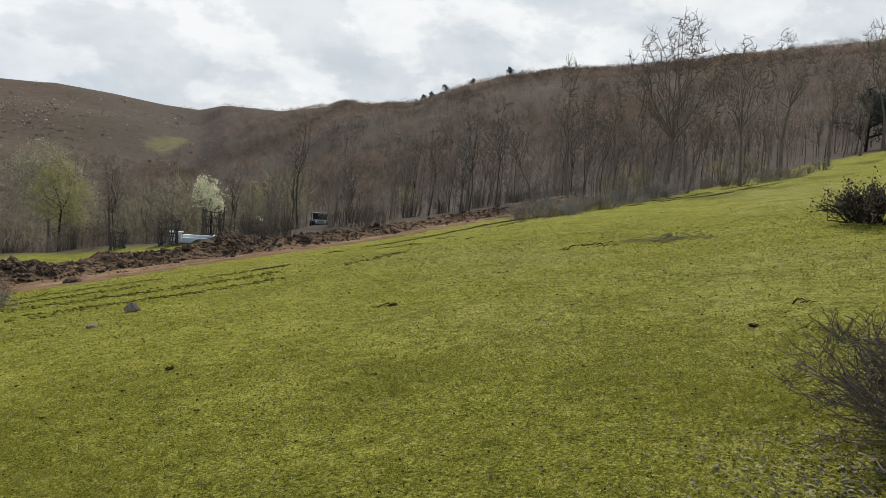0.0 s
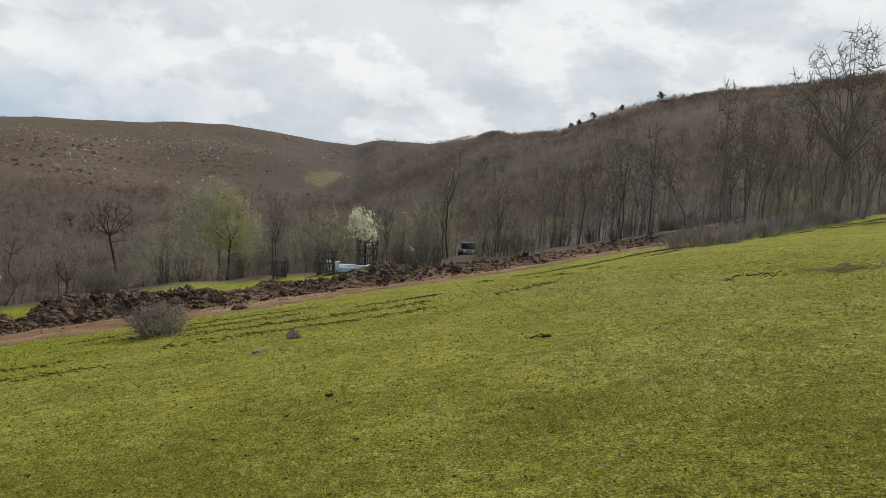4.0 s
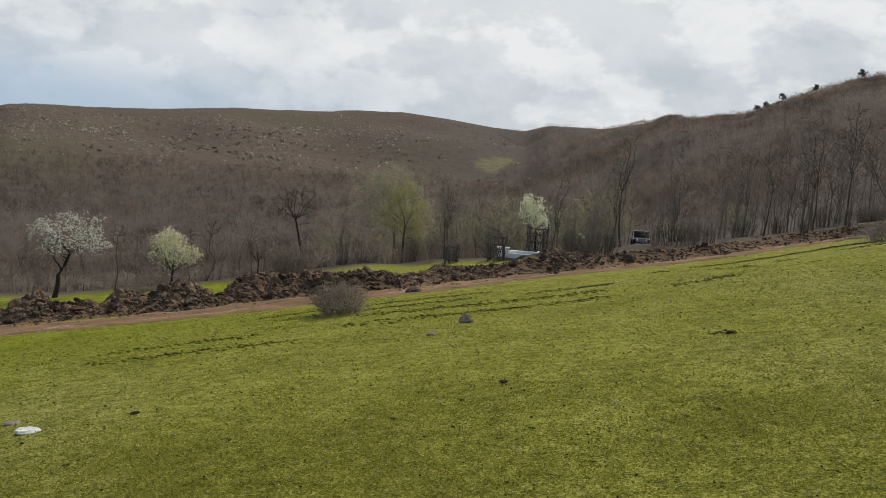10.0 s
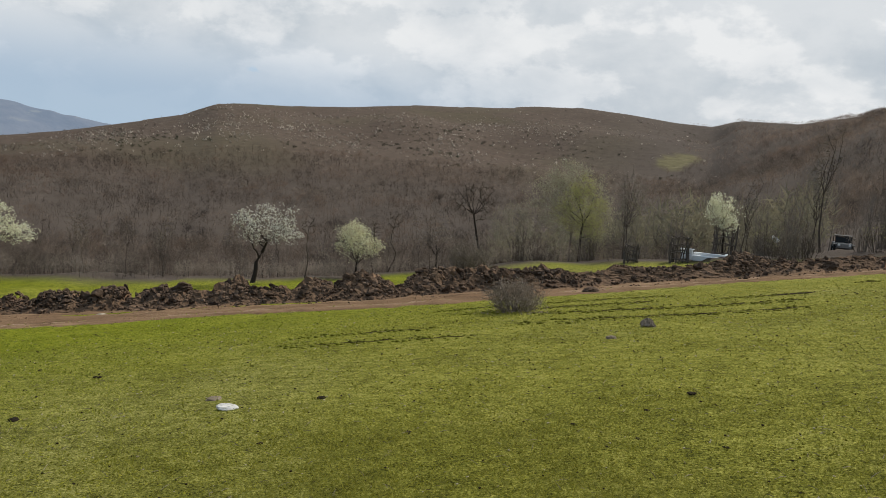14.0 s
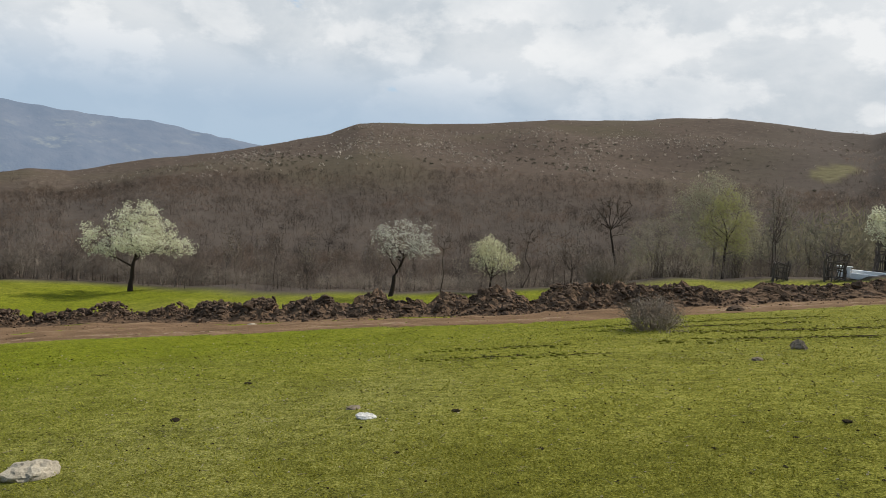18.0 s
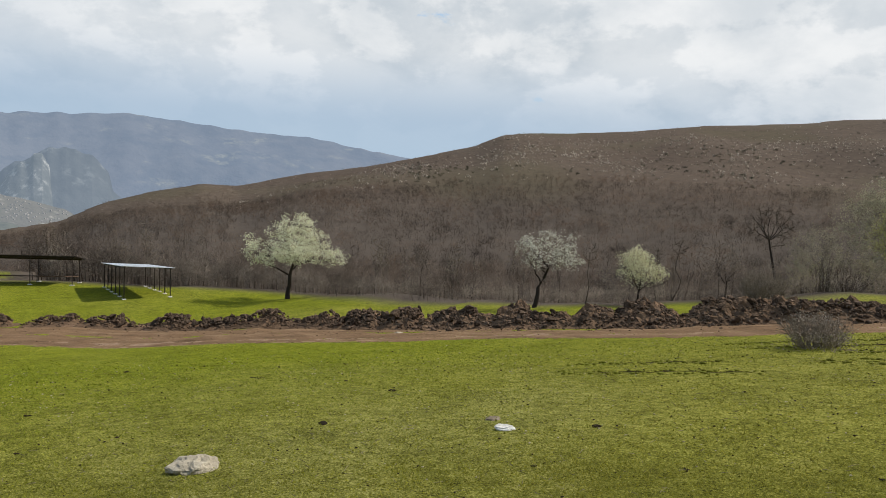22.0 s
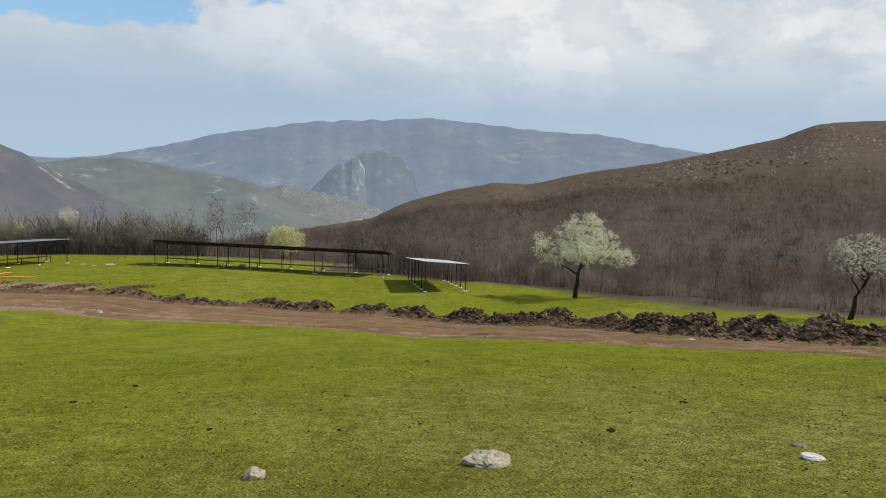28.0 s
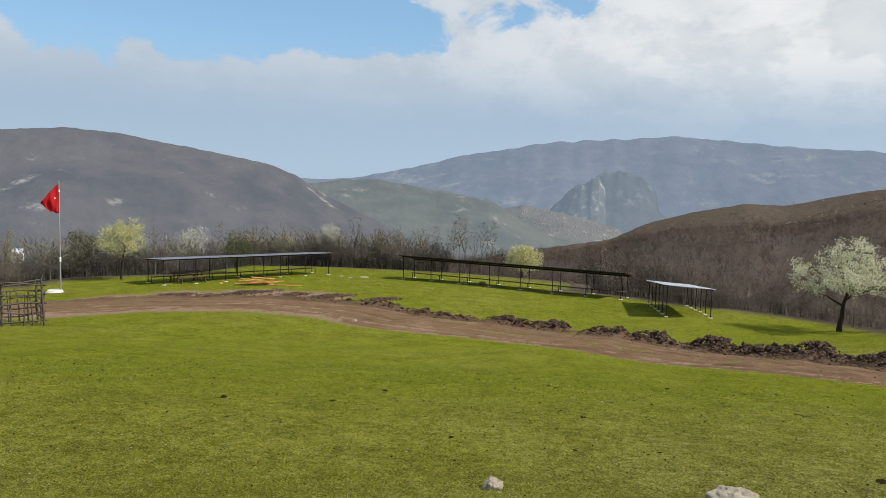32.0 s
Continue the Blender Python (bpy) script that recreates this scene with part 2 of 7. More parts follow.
M["sod"] = material("trodden_sod", turf_tone((0.052, 0.054, 0.007), (0.204, 0.196, 0.030), (0.044, 0.057, 0.005), (0.165, 0.187, 0.023)), 0.95, spec=0.04)
M["litter"] = material("dead_leaf", island_tone((0.04, 0.032, 0.022), (0.33, 0.285, 0.20)), 0.9, spec=0.05)


def track_soil(k, co):
    """Scraped earth with paler streaks along the way of the blade."""
    lane = k.n("ShaderNodeAttribute")
    lane.attribute_name = "lane"
    n1, n2 = k.noise(co, 0.9, 5.0), k.noise(co, 14.0, 6.0, 0.7)
    streak = k.noise(lane.outputs["Vector"], 1.0, 6.0, 0.65)
    f = k.math("ADD", k.math("MULTIPLY", n1, 0.25), k.math("ADD", k.math("MULTIPLY", n2, 0.30), k.math("MULTIPLY", streak, 0.45)))
    return ramp3(k, f, (0.076, 0.047, 0.027), (0.165, 0.104, 0.061), (0.285, 0.192, 0.120), 0.36, 0.5, 0.66), k.math("ADD", n2, k.math("MULTIPLY", streak, 0.6))


M["soil"] = material("bare_track_soil", track_soil, 0.97, 0.8, 0.05, spec=0.04)
M["clod"] = material("turned_earth", two_tone((0.028, 0.020, 0.015), (0.150, 0.104, 0.074), 0.8, 13.0), 0.95, 0.9, 0.06, spec=0.04)
M["crumb"] = material("loose_crumbs_of_earth", island_tone((0.022, 0.015, 0.011), (0.19, 0.132, 0.094)), 0.97, spec=0.03)
M["spoil"] = material("loose_reddish_spoil", two_tone((0.060, 0.038, 0.024), (0.235, 0.152, 0.100), 0.7, 9.0, (0.132, 0.085, 0.054)), 0.97, 1.0, 0.06, spec=0.04)
# dark rut soil; the shadow lines of the ruts are painted in with it
M["rut"] = material("rut_soil_and_shade", two_tone((0.016, 0.012, 0.008), (0.06, 0.042, 0.028), 2.0, 18.0), 0.95, 0.8, 0.04, spec=0.04)
M["bark"] = material("grey_brown_bark", two_tone((0.090, 0.070, 0.054), (0.265, 0.220, 0.175), 2.0, 25.0), 0.95, 0.6, 0.02, spec=0.04)
M["bark_dark"] = material("dark_bark", two_tone((0.018, 0.014, 0.012), (0.06, 0.048, 0.04), 2.0, 25.0), 0.95, 0.6, 0.02, spec=0.04)
M["twig"] = material("bare_twigs", island_tone((0.085, 0.070, 0.059), (0.20, 0.170, 0.143)), 0.95, spec=0.03, soft=0.5, thin=0.25)
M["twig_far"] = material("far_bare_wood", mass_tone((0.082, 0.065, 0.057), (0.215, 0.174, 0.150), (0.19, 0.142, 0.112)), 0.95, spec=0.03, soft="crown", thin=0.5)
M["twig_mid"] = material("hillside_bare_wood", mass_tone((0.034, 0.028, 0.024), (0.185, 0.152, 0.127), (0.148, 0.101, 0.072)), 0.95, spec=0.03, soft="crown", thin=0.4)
M["twig_brush"] = material("pale_brush_twigs", mass_tone((0.105, 0.088, 0.073), (0.255, 0.220, 0.184)), 0.95, spec=0.03, soft="crown", thin=0.5)
M["scrub_pale"] = material("pale_dry_scrub", mass_tone((0.22, 0.195, 0.165), (0.50, 0.45, 0.39)), 0.95, spec=0.03, soft="crown", thin=0.3)
# darker copy of the bark: the trunks' backlit shade is put into its colour
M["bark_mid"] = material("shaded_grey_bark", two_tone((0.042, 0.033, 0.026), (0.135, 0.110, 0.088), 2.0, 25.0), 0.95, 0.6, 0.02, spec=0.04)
M["twig_grey"] = material("soft_grey_twigs", island_tone((0.165, 0.14, 0.114), (0.34, 0.295, 0.24)), 0.95, spec=0.03, soft=0.8, thin=0.4)
M["leaf_new"] = material("pale_grey_green_leaf_buds", island_tone((0.20, 0.19, 0.125), (0.40, 0.375, 0.26)), 0.85, spec=0.05, thin=0.5)
M["leaf_bud"] = material("swelling_olive_buds", island_tone((0.12, 0.108, 0.07), (0.25, 0.225, 0.15)), 0.9, spec=0.05, soft=0.8, thin=0.4)
M["twig_pale"] = material("pale_grey_twigs", island_tone((0.24, 0.22, 0.20), (0.44, 0.41, 0.37)), 0.95, spec=0.03, soft=0.6, thin=0.3)
M["blossom"] = material("white_blossom", island_tone((0.46, 0.47, 0.26), (0.92, 0.91, 0.75)), 0.7, spec=0.1, thin=0.45)
M["blossom_pale"] = material("greyish_blossom", island_tone((0.42, 0.42, 0.33), (0.80, 0.79, 0.72)), 0.7, spec=0.1, thin=0.45)
M["blossom_cream"] = material("pale_cream_blossom", island_tone((0.42, 0.41, 0.23), (0.82, 0.80, 0.58)), 0.7, spec=0.1, thin=0.45)
M["blossom_yellow"] = material("cream_blossom", island_tone((0.44, 0.43, 0.18), (0.78, 0.76, 0.45)), 0.7, spec=0.1, thin=0.45)
M["leaf"] = material("young_spring_leaf", island_tone((0.20, 0.20, 0.07), (0.40, 0.385, 0.17)), 0.7, spec=0.1, thin=0.45)
M["leaf_dull"] = material("dull_olive_leaf", island_tone((0.09, 0.10, 0.045), (0.20, 0.20, 0.11)), 0.8, spec=0.1, thin=0.45)
M["leaf_grey"] = material("grey_thorn_leaf", island_tone((0.15, 0.125, 0.10), (0.37, 0.31, 0.255)), 0.8, spec=0.1, thin=0.3)
M["leaf_dead"] = material("withered_leaf", island_tone((0.03, 0.026, 0.02), (0.13, 0.112, 0.088)), 0.9, spec=0.05, thin=0.2)
M["juniper"] = material("dark_juniper", mass_tone((0.045, 0.045, 0.028), (0.09, 0.086, 0.055)), 0.9, spec=0.03, soft=0.8)
# pine needles; the same dark leaf colour paints the shaded wood slope
M["evergreen"] = material("dark_leaf_and_slope_shade", island_tone((0.045, 0.048, 0.042), (0.105, 0.105, 0.086)), 0.8)
M["stone"] = material("pale_limestone", two_tone((0.17, 0.145, 0.105), (0.50, 0.445, 0.35), 7.0, 40.0), 0.92, 0.8, 0.02, spec=0.04)
M["stone_white"] = material("white_limestone", two_tone((0.36, 0.34, 0.31), (0.76, 0.74, 0.70), 6.0, 40.0), 0.92, 0.7, 0.02, spec=0.04)
M["stone_dark"] = material("brown_stone", two_tone((0.08, 0.062, 0.045), (0.30, 0.245, 0.19), 5.0, 30.0), 0.92, 0.8, 0.02, spec=0.04)
M["dung"] = material("dry_dung", two_tone((0.012, 0.010, 0.007), (0.04, 0.03, 0.02), 9.0, 40.0), 0.95, 0.8, 0.02, spec=0.04)
M["steel"] = material("dark_brown_steel", two_tone((0.018, 0.013, 0.012), (0.05, 0.036, 0.032), 3.0, 60.0), 0.6, 0.15, 0.004)
M["sheet"] = material("pale_roof_sheet", two_tone((0.50, 0.53, 0.58), (0.72, 0.74, 0.78), 2.0, 30.0), 0.45, 0.1, 0.004)
M["sheet_grey"] = material("blue_grey_roof_sheet", two_tone((0.15, 0.165, 0.20), (0.24, 0.26, 0.31), 2.0, 30.0), 0.5, 0.1, 0.004)
M["concrete"] = material("white_concrete", two_tone((0.44, 0.43, 0.40), (0.70, 0.69, 0.66), 3.0, 30.0), 0.9, 0.4, 0.01)
M["plank"] = material("fresh_sawn_plank", two_tone((0.45, 0.20, 0.06), (0.72, 0.38, 0.13), 4.0, 40.0), 0.75, 0.3, 0.004)
M["bench"] = material("weathered_bench_wood", two_tone((0.07, 0.045, 0.032), (0.18, 0.12, 0.085), 4.0, 40.0), 0.85, 0.3, 0.004, spec=0.04)
M["log"] = material("weathered_poles", two_tone((0.042, 0.035, 0.030), (0.165, 0.140, 0.118), 4.0, 40.0), 0.95, 0.6, 0.01, spec=0.04)
M["flag"] = material("red_flag_cloth", two_tone((0.40, 0.008, 0.012), (0.52, 0.014, 0.02), 2.0, 60.0), 0.8, 0.2, 0.004)
M["white"] = material("white_paint", two_tone((0.70, 0.70, 0.69), (0.82, 0.82, 0.80), 2.0, 30.0), 0.6, 0.1, 0.004)
M["pole"] = material("dull_galvanised_pole", two_tone((0.17, 0.16, 0.15), (0.33, 0.32, 0.31), 3.0, 50.0), 0.5, 0.1, 0.004)
M["rubber"] = material("black_rubber", two_tone((0.012, 0.012, 0.012), (0.03, 0.03, 0.03), 4.0, 40.0), 0.8, 0.3, 0.01)
M["tin"] = material("faded_vehicle_paint", two_tone((0.06, 0.064, 0.066), (0.14, 0.145, 0.15), 3.0, 40.0), 0.5, 0.1, 0.004)
M["glass_dark"] = material("cab_glass", lambda k, co: (k.mix(0.5, (0.02, 0.025, 0.03), (0.03, 0.035, 0.04)), None), 0.1)


def mountain_mat(a, b, c, haze_glow, amount, patch=0.62, tall=2.6, grain=0.006):
    """Distant slopes; the haze before them is put in as a bluish surface glow."""
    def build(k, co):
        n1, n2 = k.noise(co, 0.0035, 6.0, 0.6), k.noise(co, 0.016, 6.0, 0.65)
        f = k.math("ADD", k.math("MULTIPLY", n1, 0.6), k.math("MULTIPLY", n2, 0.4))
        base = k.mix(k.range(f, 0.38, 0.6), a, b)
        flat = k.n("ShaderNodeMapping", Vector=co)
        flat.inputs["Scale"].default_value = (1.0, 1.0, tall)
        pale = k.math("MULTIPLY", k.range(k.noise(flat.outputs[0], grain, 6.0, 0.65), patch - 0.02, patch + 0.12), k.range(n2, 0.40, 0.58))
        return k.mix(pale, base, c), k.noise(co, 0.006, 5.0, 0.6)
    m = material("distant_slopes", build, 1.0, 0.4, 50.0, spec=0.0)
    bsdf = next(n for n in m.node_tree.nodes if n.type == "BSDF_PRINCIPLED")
    bsdf.inputs["Emission Color"].default_value = (*haze_glow, 1.0)
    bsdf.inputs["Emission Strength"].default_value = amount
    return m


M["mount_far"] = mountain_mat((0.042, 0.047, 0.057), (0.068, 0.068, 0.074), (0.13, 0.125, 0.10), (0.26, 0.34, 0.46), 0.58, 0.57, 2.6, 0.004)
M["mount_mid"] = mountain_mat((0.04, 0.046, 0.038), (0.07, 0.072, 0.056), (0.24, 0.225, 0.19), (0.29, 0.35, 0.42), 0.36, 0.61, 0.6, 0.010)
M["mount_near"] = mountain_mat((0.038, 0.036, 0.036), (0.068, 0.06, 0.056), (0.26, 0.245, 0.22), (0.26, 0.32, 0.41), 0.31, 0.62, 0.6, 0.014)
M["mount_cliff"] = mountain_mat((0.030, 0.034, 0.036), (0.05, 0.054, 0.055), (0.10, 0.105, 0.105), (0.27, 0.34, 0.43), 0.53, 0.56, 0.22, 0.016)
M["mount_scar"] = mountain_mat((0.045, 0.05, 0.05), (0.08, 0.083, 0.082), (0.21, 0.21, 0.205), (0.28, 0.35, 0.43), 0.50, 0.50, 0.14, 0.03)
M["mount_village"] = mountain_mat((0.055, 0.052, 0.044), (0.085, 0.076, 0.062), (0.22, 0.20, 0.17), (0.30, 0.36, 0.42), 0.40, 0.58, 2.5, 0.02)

# the village walls carry the same added haze glow
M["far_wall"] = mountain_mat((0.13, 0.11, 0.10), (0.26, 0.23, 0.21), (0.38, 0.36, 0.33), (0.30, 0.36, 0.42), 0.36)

# ---- mesh helpers ----
rng = np.random.default_rng(7)


def np_mesh(name, verts, faces, smooth=False):
    """A mesh from arrays; every face has the same number of corners."""
    verts, faces = np.asarray(verts, np.float32), np.asarray(faces, np.int32)
    me = bpy.data.meshes.new(name)
    k = faces.shape[1]
    me.vertices.add(len(verts))
    me.vertices.foreach_set("co", verts.ravel())
    me.loops.add(faces.size)
    me.loops.foreach_set("vertex_index", faces.ravel())
    me.polygons.add(len(faces))
    me.polygons.foreach_set("loop_start", np.arange(0, faces.size, k, dtype=np.int32))
    me.polygons.foreach_set("use_smooth", np.full(len(faces), smooth))
    me.update(calc_edges=True)
    return me


def link(name, me, mat, parent=None, label=""):
    if not me.materials:
        me.materials.append(M[mat])
    ob = new(name, me)
    if parent is not None:
        ob.parent = parent
    if label:
        ob["label"] = label
    return ob


def part(name, bm, mat, parent, label=""):
    """Links a bmesh as one mesh object under a thing or a part."""
    me = bpy.data.meshes.new(name)
    bm.to_mesh(me)
    bm.free()
    return link(name, me, mat, parent, label)


def empty(name, m, label, category, group="", kind=""):
    ob = tagged(new(name), label, category, group, kind)
    ob.empty_display_size = 0.2
    ob.matrix_world = m
    return ob


def add_box(bm, c, s, turn=None, bevel=0.0):
    """A bevelled box of size s round c."""
    m = Matrix.Translation(c) @ (turn or Matrix()) @ Matrix.Diagonal((*s, 1))
    vs = bmesh.ops.create_cube(bm, size=1.0, matrix=m)["verts"]
    if bevel:
        es = list({e for v in vs for e in v.link_edges})
        bmesh.ops.bevel(bm, geom=es, offset=bevel, segments=1, affect="EDGES")


def box(c, s, turn=None, bevel=0.0):
    bm = bmesh.new()
    add_box(bm, c, s, turn, bevel)
    return bm


def tube_arrays(pts, rads, sides):
    """Vertices and triangles of a tapering tube through points; it ends in a tip."""
    pts = np.asarray(pts, float)
    n = len(pts)
    t = np.gradient(pts, axis=0)
    t /= np.linalg.norm(t, axis=1)[:, None] + 1e-9
    ref = np.where(np.abs(t[:, 2:3]) > 0.9, [[1.0, 0, 0]], [[0, 0, 1.0]])
    a = np.cross(t, ref)
    a /= np.linalg.norm(a, axis=1)[:, None] + 1e-9
    b = np.cross(t, a)
    ang = np.arange(sides) * 2 * math.pi / sides
    ring = pts[:, None] + (np.cos(ang)[None, :, None] * a[:, None] + np.sin(ang)[None, :, None] * b[:, None]) * np.asarray(rads)[:, None, None]
    v = ring.reshape(-1, 3)
    i, j = np.meshgrid(np.arange(n - 1), np.arange(sides), indexing="ij")
    p, q = i * sides + j, i * sides + (j + 1) % sides
    f = np.concatenate([np.stack([p, q, q + sides], -1).reshape(-1, 3), np.stack([p, q + sides, p + sides], -1).reshape(-1, 3)])
    return v, f


class Soup:
    """Collects triangle arrays into one mesh."""

    def __init__(self):
        self.v, self.f, self.n = [], [], 0

    def add(self, v, f):
        self.v.append(np.asarray(v))
        self.f.append(np.asarray(f) + self.n)
        self.n += len(v)

    def mesh(self, name, smooth=False):
        return np_mesh(name, np.concatenate(self.v), np.concatenate(self.f), smooth)


# ---- plan of the ground ----
# near edge of the bulldozed track, from the wood on the right round to the flag pole
EDGE = np.array([(24, 80), (16, 62), (10.5, 50), (6.7, 42.5), (3.4, 38.5), (-1.7, 32.5), (-5.4, 28.5), (-9.4, 25.2), (-12.4, 21.5), (-14.5, 18.6), (-18.2, 15.3), (-21.2, 12.8),
                 (-24.0, 10.6), (-28.0, 8.2), (-34.4, 3.0), (-37.6, -2.6), (-39.0, -8.0), (-41.2, -10.8), (-42.2, -15.2), (-40.4, -20.4), (-37.0, -24.2), (-28, -40), (-20, -60)], float)
WIDTH = np.array([2.5, 2.5, 2.5, 2.5, 2.6, 3.2, 6.5, 9.3, 8.6, 9.5, 11.5, 13.5, 12.8, 12.8, 20.5, 22.5, 26, 28.5, 28.5, 18, 13, 12, 12], float)  # track and grass to the valley's brink
SEG = np.diff(EDGE, axis=0)
SEGL = np.linalg.norm(SEG, axis=1)
ARC = np.r_[0, np.cumsum(SEGL)]


def along(s):
    """Point and outward normal at an arc length of the track's near edge."""
    s = np.clip(s, 0, ARC[-1] - 1e-6)
    x, y = np.interp(s, ARC, EDGE[:, 0]), np.interp(s, ARC, EDGE[:, 1])
    dx = np.interp(s + 1.5, ARC, EDGE[:, 0]) - np.interp(s - 1.5, ARC, EDGE[:, 0])
    dy = np.interp(s + 1.5, ARC, EDGE[:, 1]) - np.interp(s - 1.5, ARC, EDGE[:, 1])
    n = np.stack([dy, -dx], -1)
    return np.stack([x, y], -1), n / (np.linalg.norm(n, axis=-1, keepdims=True) + 1e-9)


def edge_coords(x, y):
    """Signed distance beyond the track's near edge, and arc length."""
    p = np.stack([np.ravel(x), np.ravel(y)], -1)
    best, out_d, out_s = np.full(len(p), 1e18), np.zeros(len(p)), np.zeros(len(p))
    for a, v, l, s0 in zip(EDGE, SEG, SEGL, ARC):
        u = np.clip(((p - a) @ v) / l**2, 0, 1)
        d = p - a - u[:, None] * v
        q = (d**2).sum(1)
        side = np.sign(v[1] * (p - a)[:, 0] - v[0] * (p - a)[:, 1])
        m = q < best
        best = np.where(m, q, best)
        out_d, out_s = np.where(m, side * np.sqrt(q), out_d), np.where(m, s0 + u * l, out_s)
    return out_d.reshape(np.shape(x)), out_s.reshape(np.shape(x))


def smooth(v, a, b):
    t = np.clip((np.asarray(v, float) - a) / (b - a), 0, 1)
    return t * t * (3 - 2 * t)


def wave(x, y, f, seed):
    """Cheap rolling relief between -1 and 1."""
    r = np.random.default_rng(seed)
    out = 0.0
    for k in range(5):
        a, p, g = r.uniform(0, 6.28), r.uniform(0, 6.28), f * r.uniform(0.6, 1.7)
        out = out + np.sin(g * (x * math.cos(a) + y * math.sin(a)) + p)
    return out / 3.2


def slope_z(x, y):
    """The meadow: a slope that falls to the west and steepens uphill."""
    z = 0.174 * x + 0.0014 * np.clip(x - 8, 0, 60) ** 2
    z = np.where(z < -5.2, -5.2 - 1.15 * (1 - np.exp((z + 5.2) / 1.15)), z)
    r = np.hypot(x, y)
    return z + 0.05 * wave(x, y, 0.45, 3) * smooth(r, 3, 14) + 0.10 * wave(x, y, 0.17, 4) * smooth(r, 8, 25)


# crest of the wooded hills by bearing: angle above the eye's level, and distance
SKY_AZ = np.array([-70, -45, -28.7, -19.7, -12.2, -8.2, -4.3, -0.1, 2.7, 8, 12, 16, 17.6, 20, 23.3, 26.7, 30, 33, 39.3, 43, 46.6, 51, 52.8, 55, 59.5, 63, 67, 72, 74.5, 78, 81, 83.5, 90, 100, 112, 125, 150])
SKY_EL = np.array([9, 10.5, 10.5, 9.7, 8.9, 8.5, 7.9, 6.6, 5.5, 5.05, 4.3, 4.35, 4.05, 4.25, 4.7, 4.95, 4.85, 4.55, 4.25, 3.8, 3.5, 3.2, 3.0, 2.0, 0.75, -0.05, -0.7, -1.85, -1.85, -2.6, -3.5, -4.6, -5.6, -7.6, -8.6, -9.2, -9.2])
SKY_EL = SKY_EL + np.where(SKY_AZ > 17, 0.30, np.where(SKY_AZ > -12, 0.5, 0.35))
SKY_EL = SKY_EL + np.interp(SKY_AZ, [5, 10, 18, 22, 46, 53, 59, 81, 86], [0, 0.14, 0.14, 0, 0, 0.14, 0.30, 0.30, 0])  # low scrub on the crest
SKY_EL = SKY_EL + np.interp(SKY_AZ, [-20, -6, 8, 13], [0.55, 0.32, 0.10, 0.0])  # and its taller trees on the right
SKY_R = np.array([220, 230, 260, 280, 300, 310, 320, 330, 340, 420, 620, 760, 860, 860, 850, 840, 820, 800, 760, 740, 720, 700, 690, 670, 640, 620, 600, 590, 580, 560, 540, 500, 420, 320, 260, 240, 240])
LOW_AZ = np.array([-70, -30, -25, -17, -9, 3, 7.6, 9.6, 11.5, 21, 30, 40, 50, 65, 80, 92, 104, 122, 150])
LOW_EL = np.array([3.0, 3.9, 3.1, 0.4, -1.3, -3.0, -3.4, -3.45, -4.3, -6.4, -9.0, -10.5, -11.0, -11.3, -11.0, -10.0, -9.5, -10.0, -10.0])


def ground_z(x, y):
    """Height of the ground anywhere."""
    x, y = np.asarray(x, float), np.asarray(y, float)
    r, az = np.hypot(x, y), np.degrees(np.arctan2(-x, y))
    d, s = edge_coords(x, y)
    (ex, ey) = np.moveaxis(along(s)[0], -1, 0)
    inner = slope_z(x, y)
    brink = np.interp(s, ARC, WIDTH)
    fall = np.interp(ex, [-38, -35, -33, -28, -24, -20, -18, -14.5, -11, -8, -6, 0], [0.035, 0.04, 0.03, 0.012, 0.035, 0.065, 0.06, 0.07, 0.055, 0.035, 0.045, 0.03])
    bench = slope_z(ex, ey) - fall * np.clip(d, 0, 60) + 0.05 * wave(x, y, 0.35, 9) * smooth(d, 5, 10)
    near = np.where(d > 0, bench, inner)
    low, crest, dist = np.interp(az, LOW_AZ, LOW_EL), np.interp(az, SKY_AZ, SKY_EL), np.interp(az, SKY_AZ, SKY_R)
    r0 = 75.0
    u = np.clip((r - r0) / (dist - r0), 0, 1)
    el = low + (crest - low) * (1 - (1 - u) ** 1.7)
    el = el + (0.46 * wave(x, y, 0.013, 11) + 0.40 * wave(x, y, 0.034, 12)) * smooth(u, 0.0, 0.25) * (1 - smooth(u, 0.8, 1.0))
    hill = 1.6 + np.minimum(r, dist) * np.tan(np.radians(el)) - 0.30 * np.clip(r - dist, 0, None)
    hill = np.maximum(hill, -230 + 14 * wave(x, y, 0.004, 13))
    # uphill and behind: the slope simply goes on
    behind = smooth(np.where(az < 0, -az, 360), 34, 60) * (az < 0) + smooth(az, 128, 150) * (az > 0)
    rim = np.interp(az, [-60, -30, -25, -17, -10, -8], [95, 82, 76, 47, 44, 400])
    out = np.maximum(smooth(d, brink, brink + np.interp(s, [0, 54, 64, 80], [10, 10, 20, 26])), smooth(r, rim, rim + 30) * (az < -8) * (az > -90))
    far_plain = np.maximum(inner * np.exp(-np.clip(r - 150, 0, None) / 900), -230)
    wooded = near * (1 - out) + hill * out
    keep = np.clip(behind, 0, 1)
    return wooded * (1 - keep) + np.where(r < 150, inner, far_plain) * keep


def gz(x, y):
    return float(ground_z(np.array([x]), np.array([y]))[0])


def at_bearing(az, r, dz=0.0):
    """A point of the ground at a bearing and a distance from the viewpoint."""
    x, y = -r * math.sin(radians(az)), r * math.cos(radians(az))
    return Vector((x, y, gz(x, y) + dz))


CLEARINGS = [(19.9, 505.0, 1.5, 40.0), (5.4, 62.0, 1.6, 5.0)]  # bearing, distance, half widths


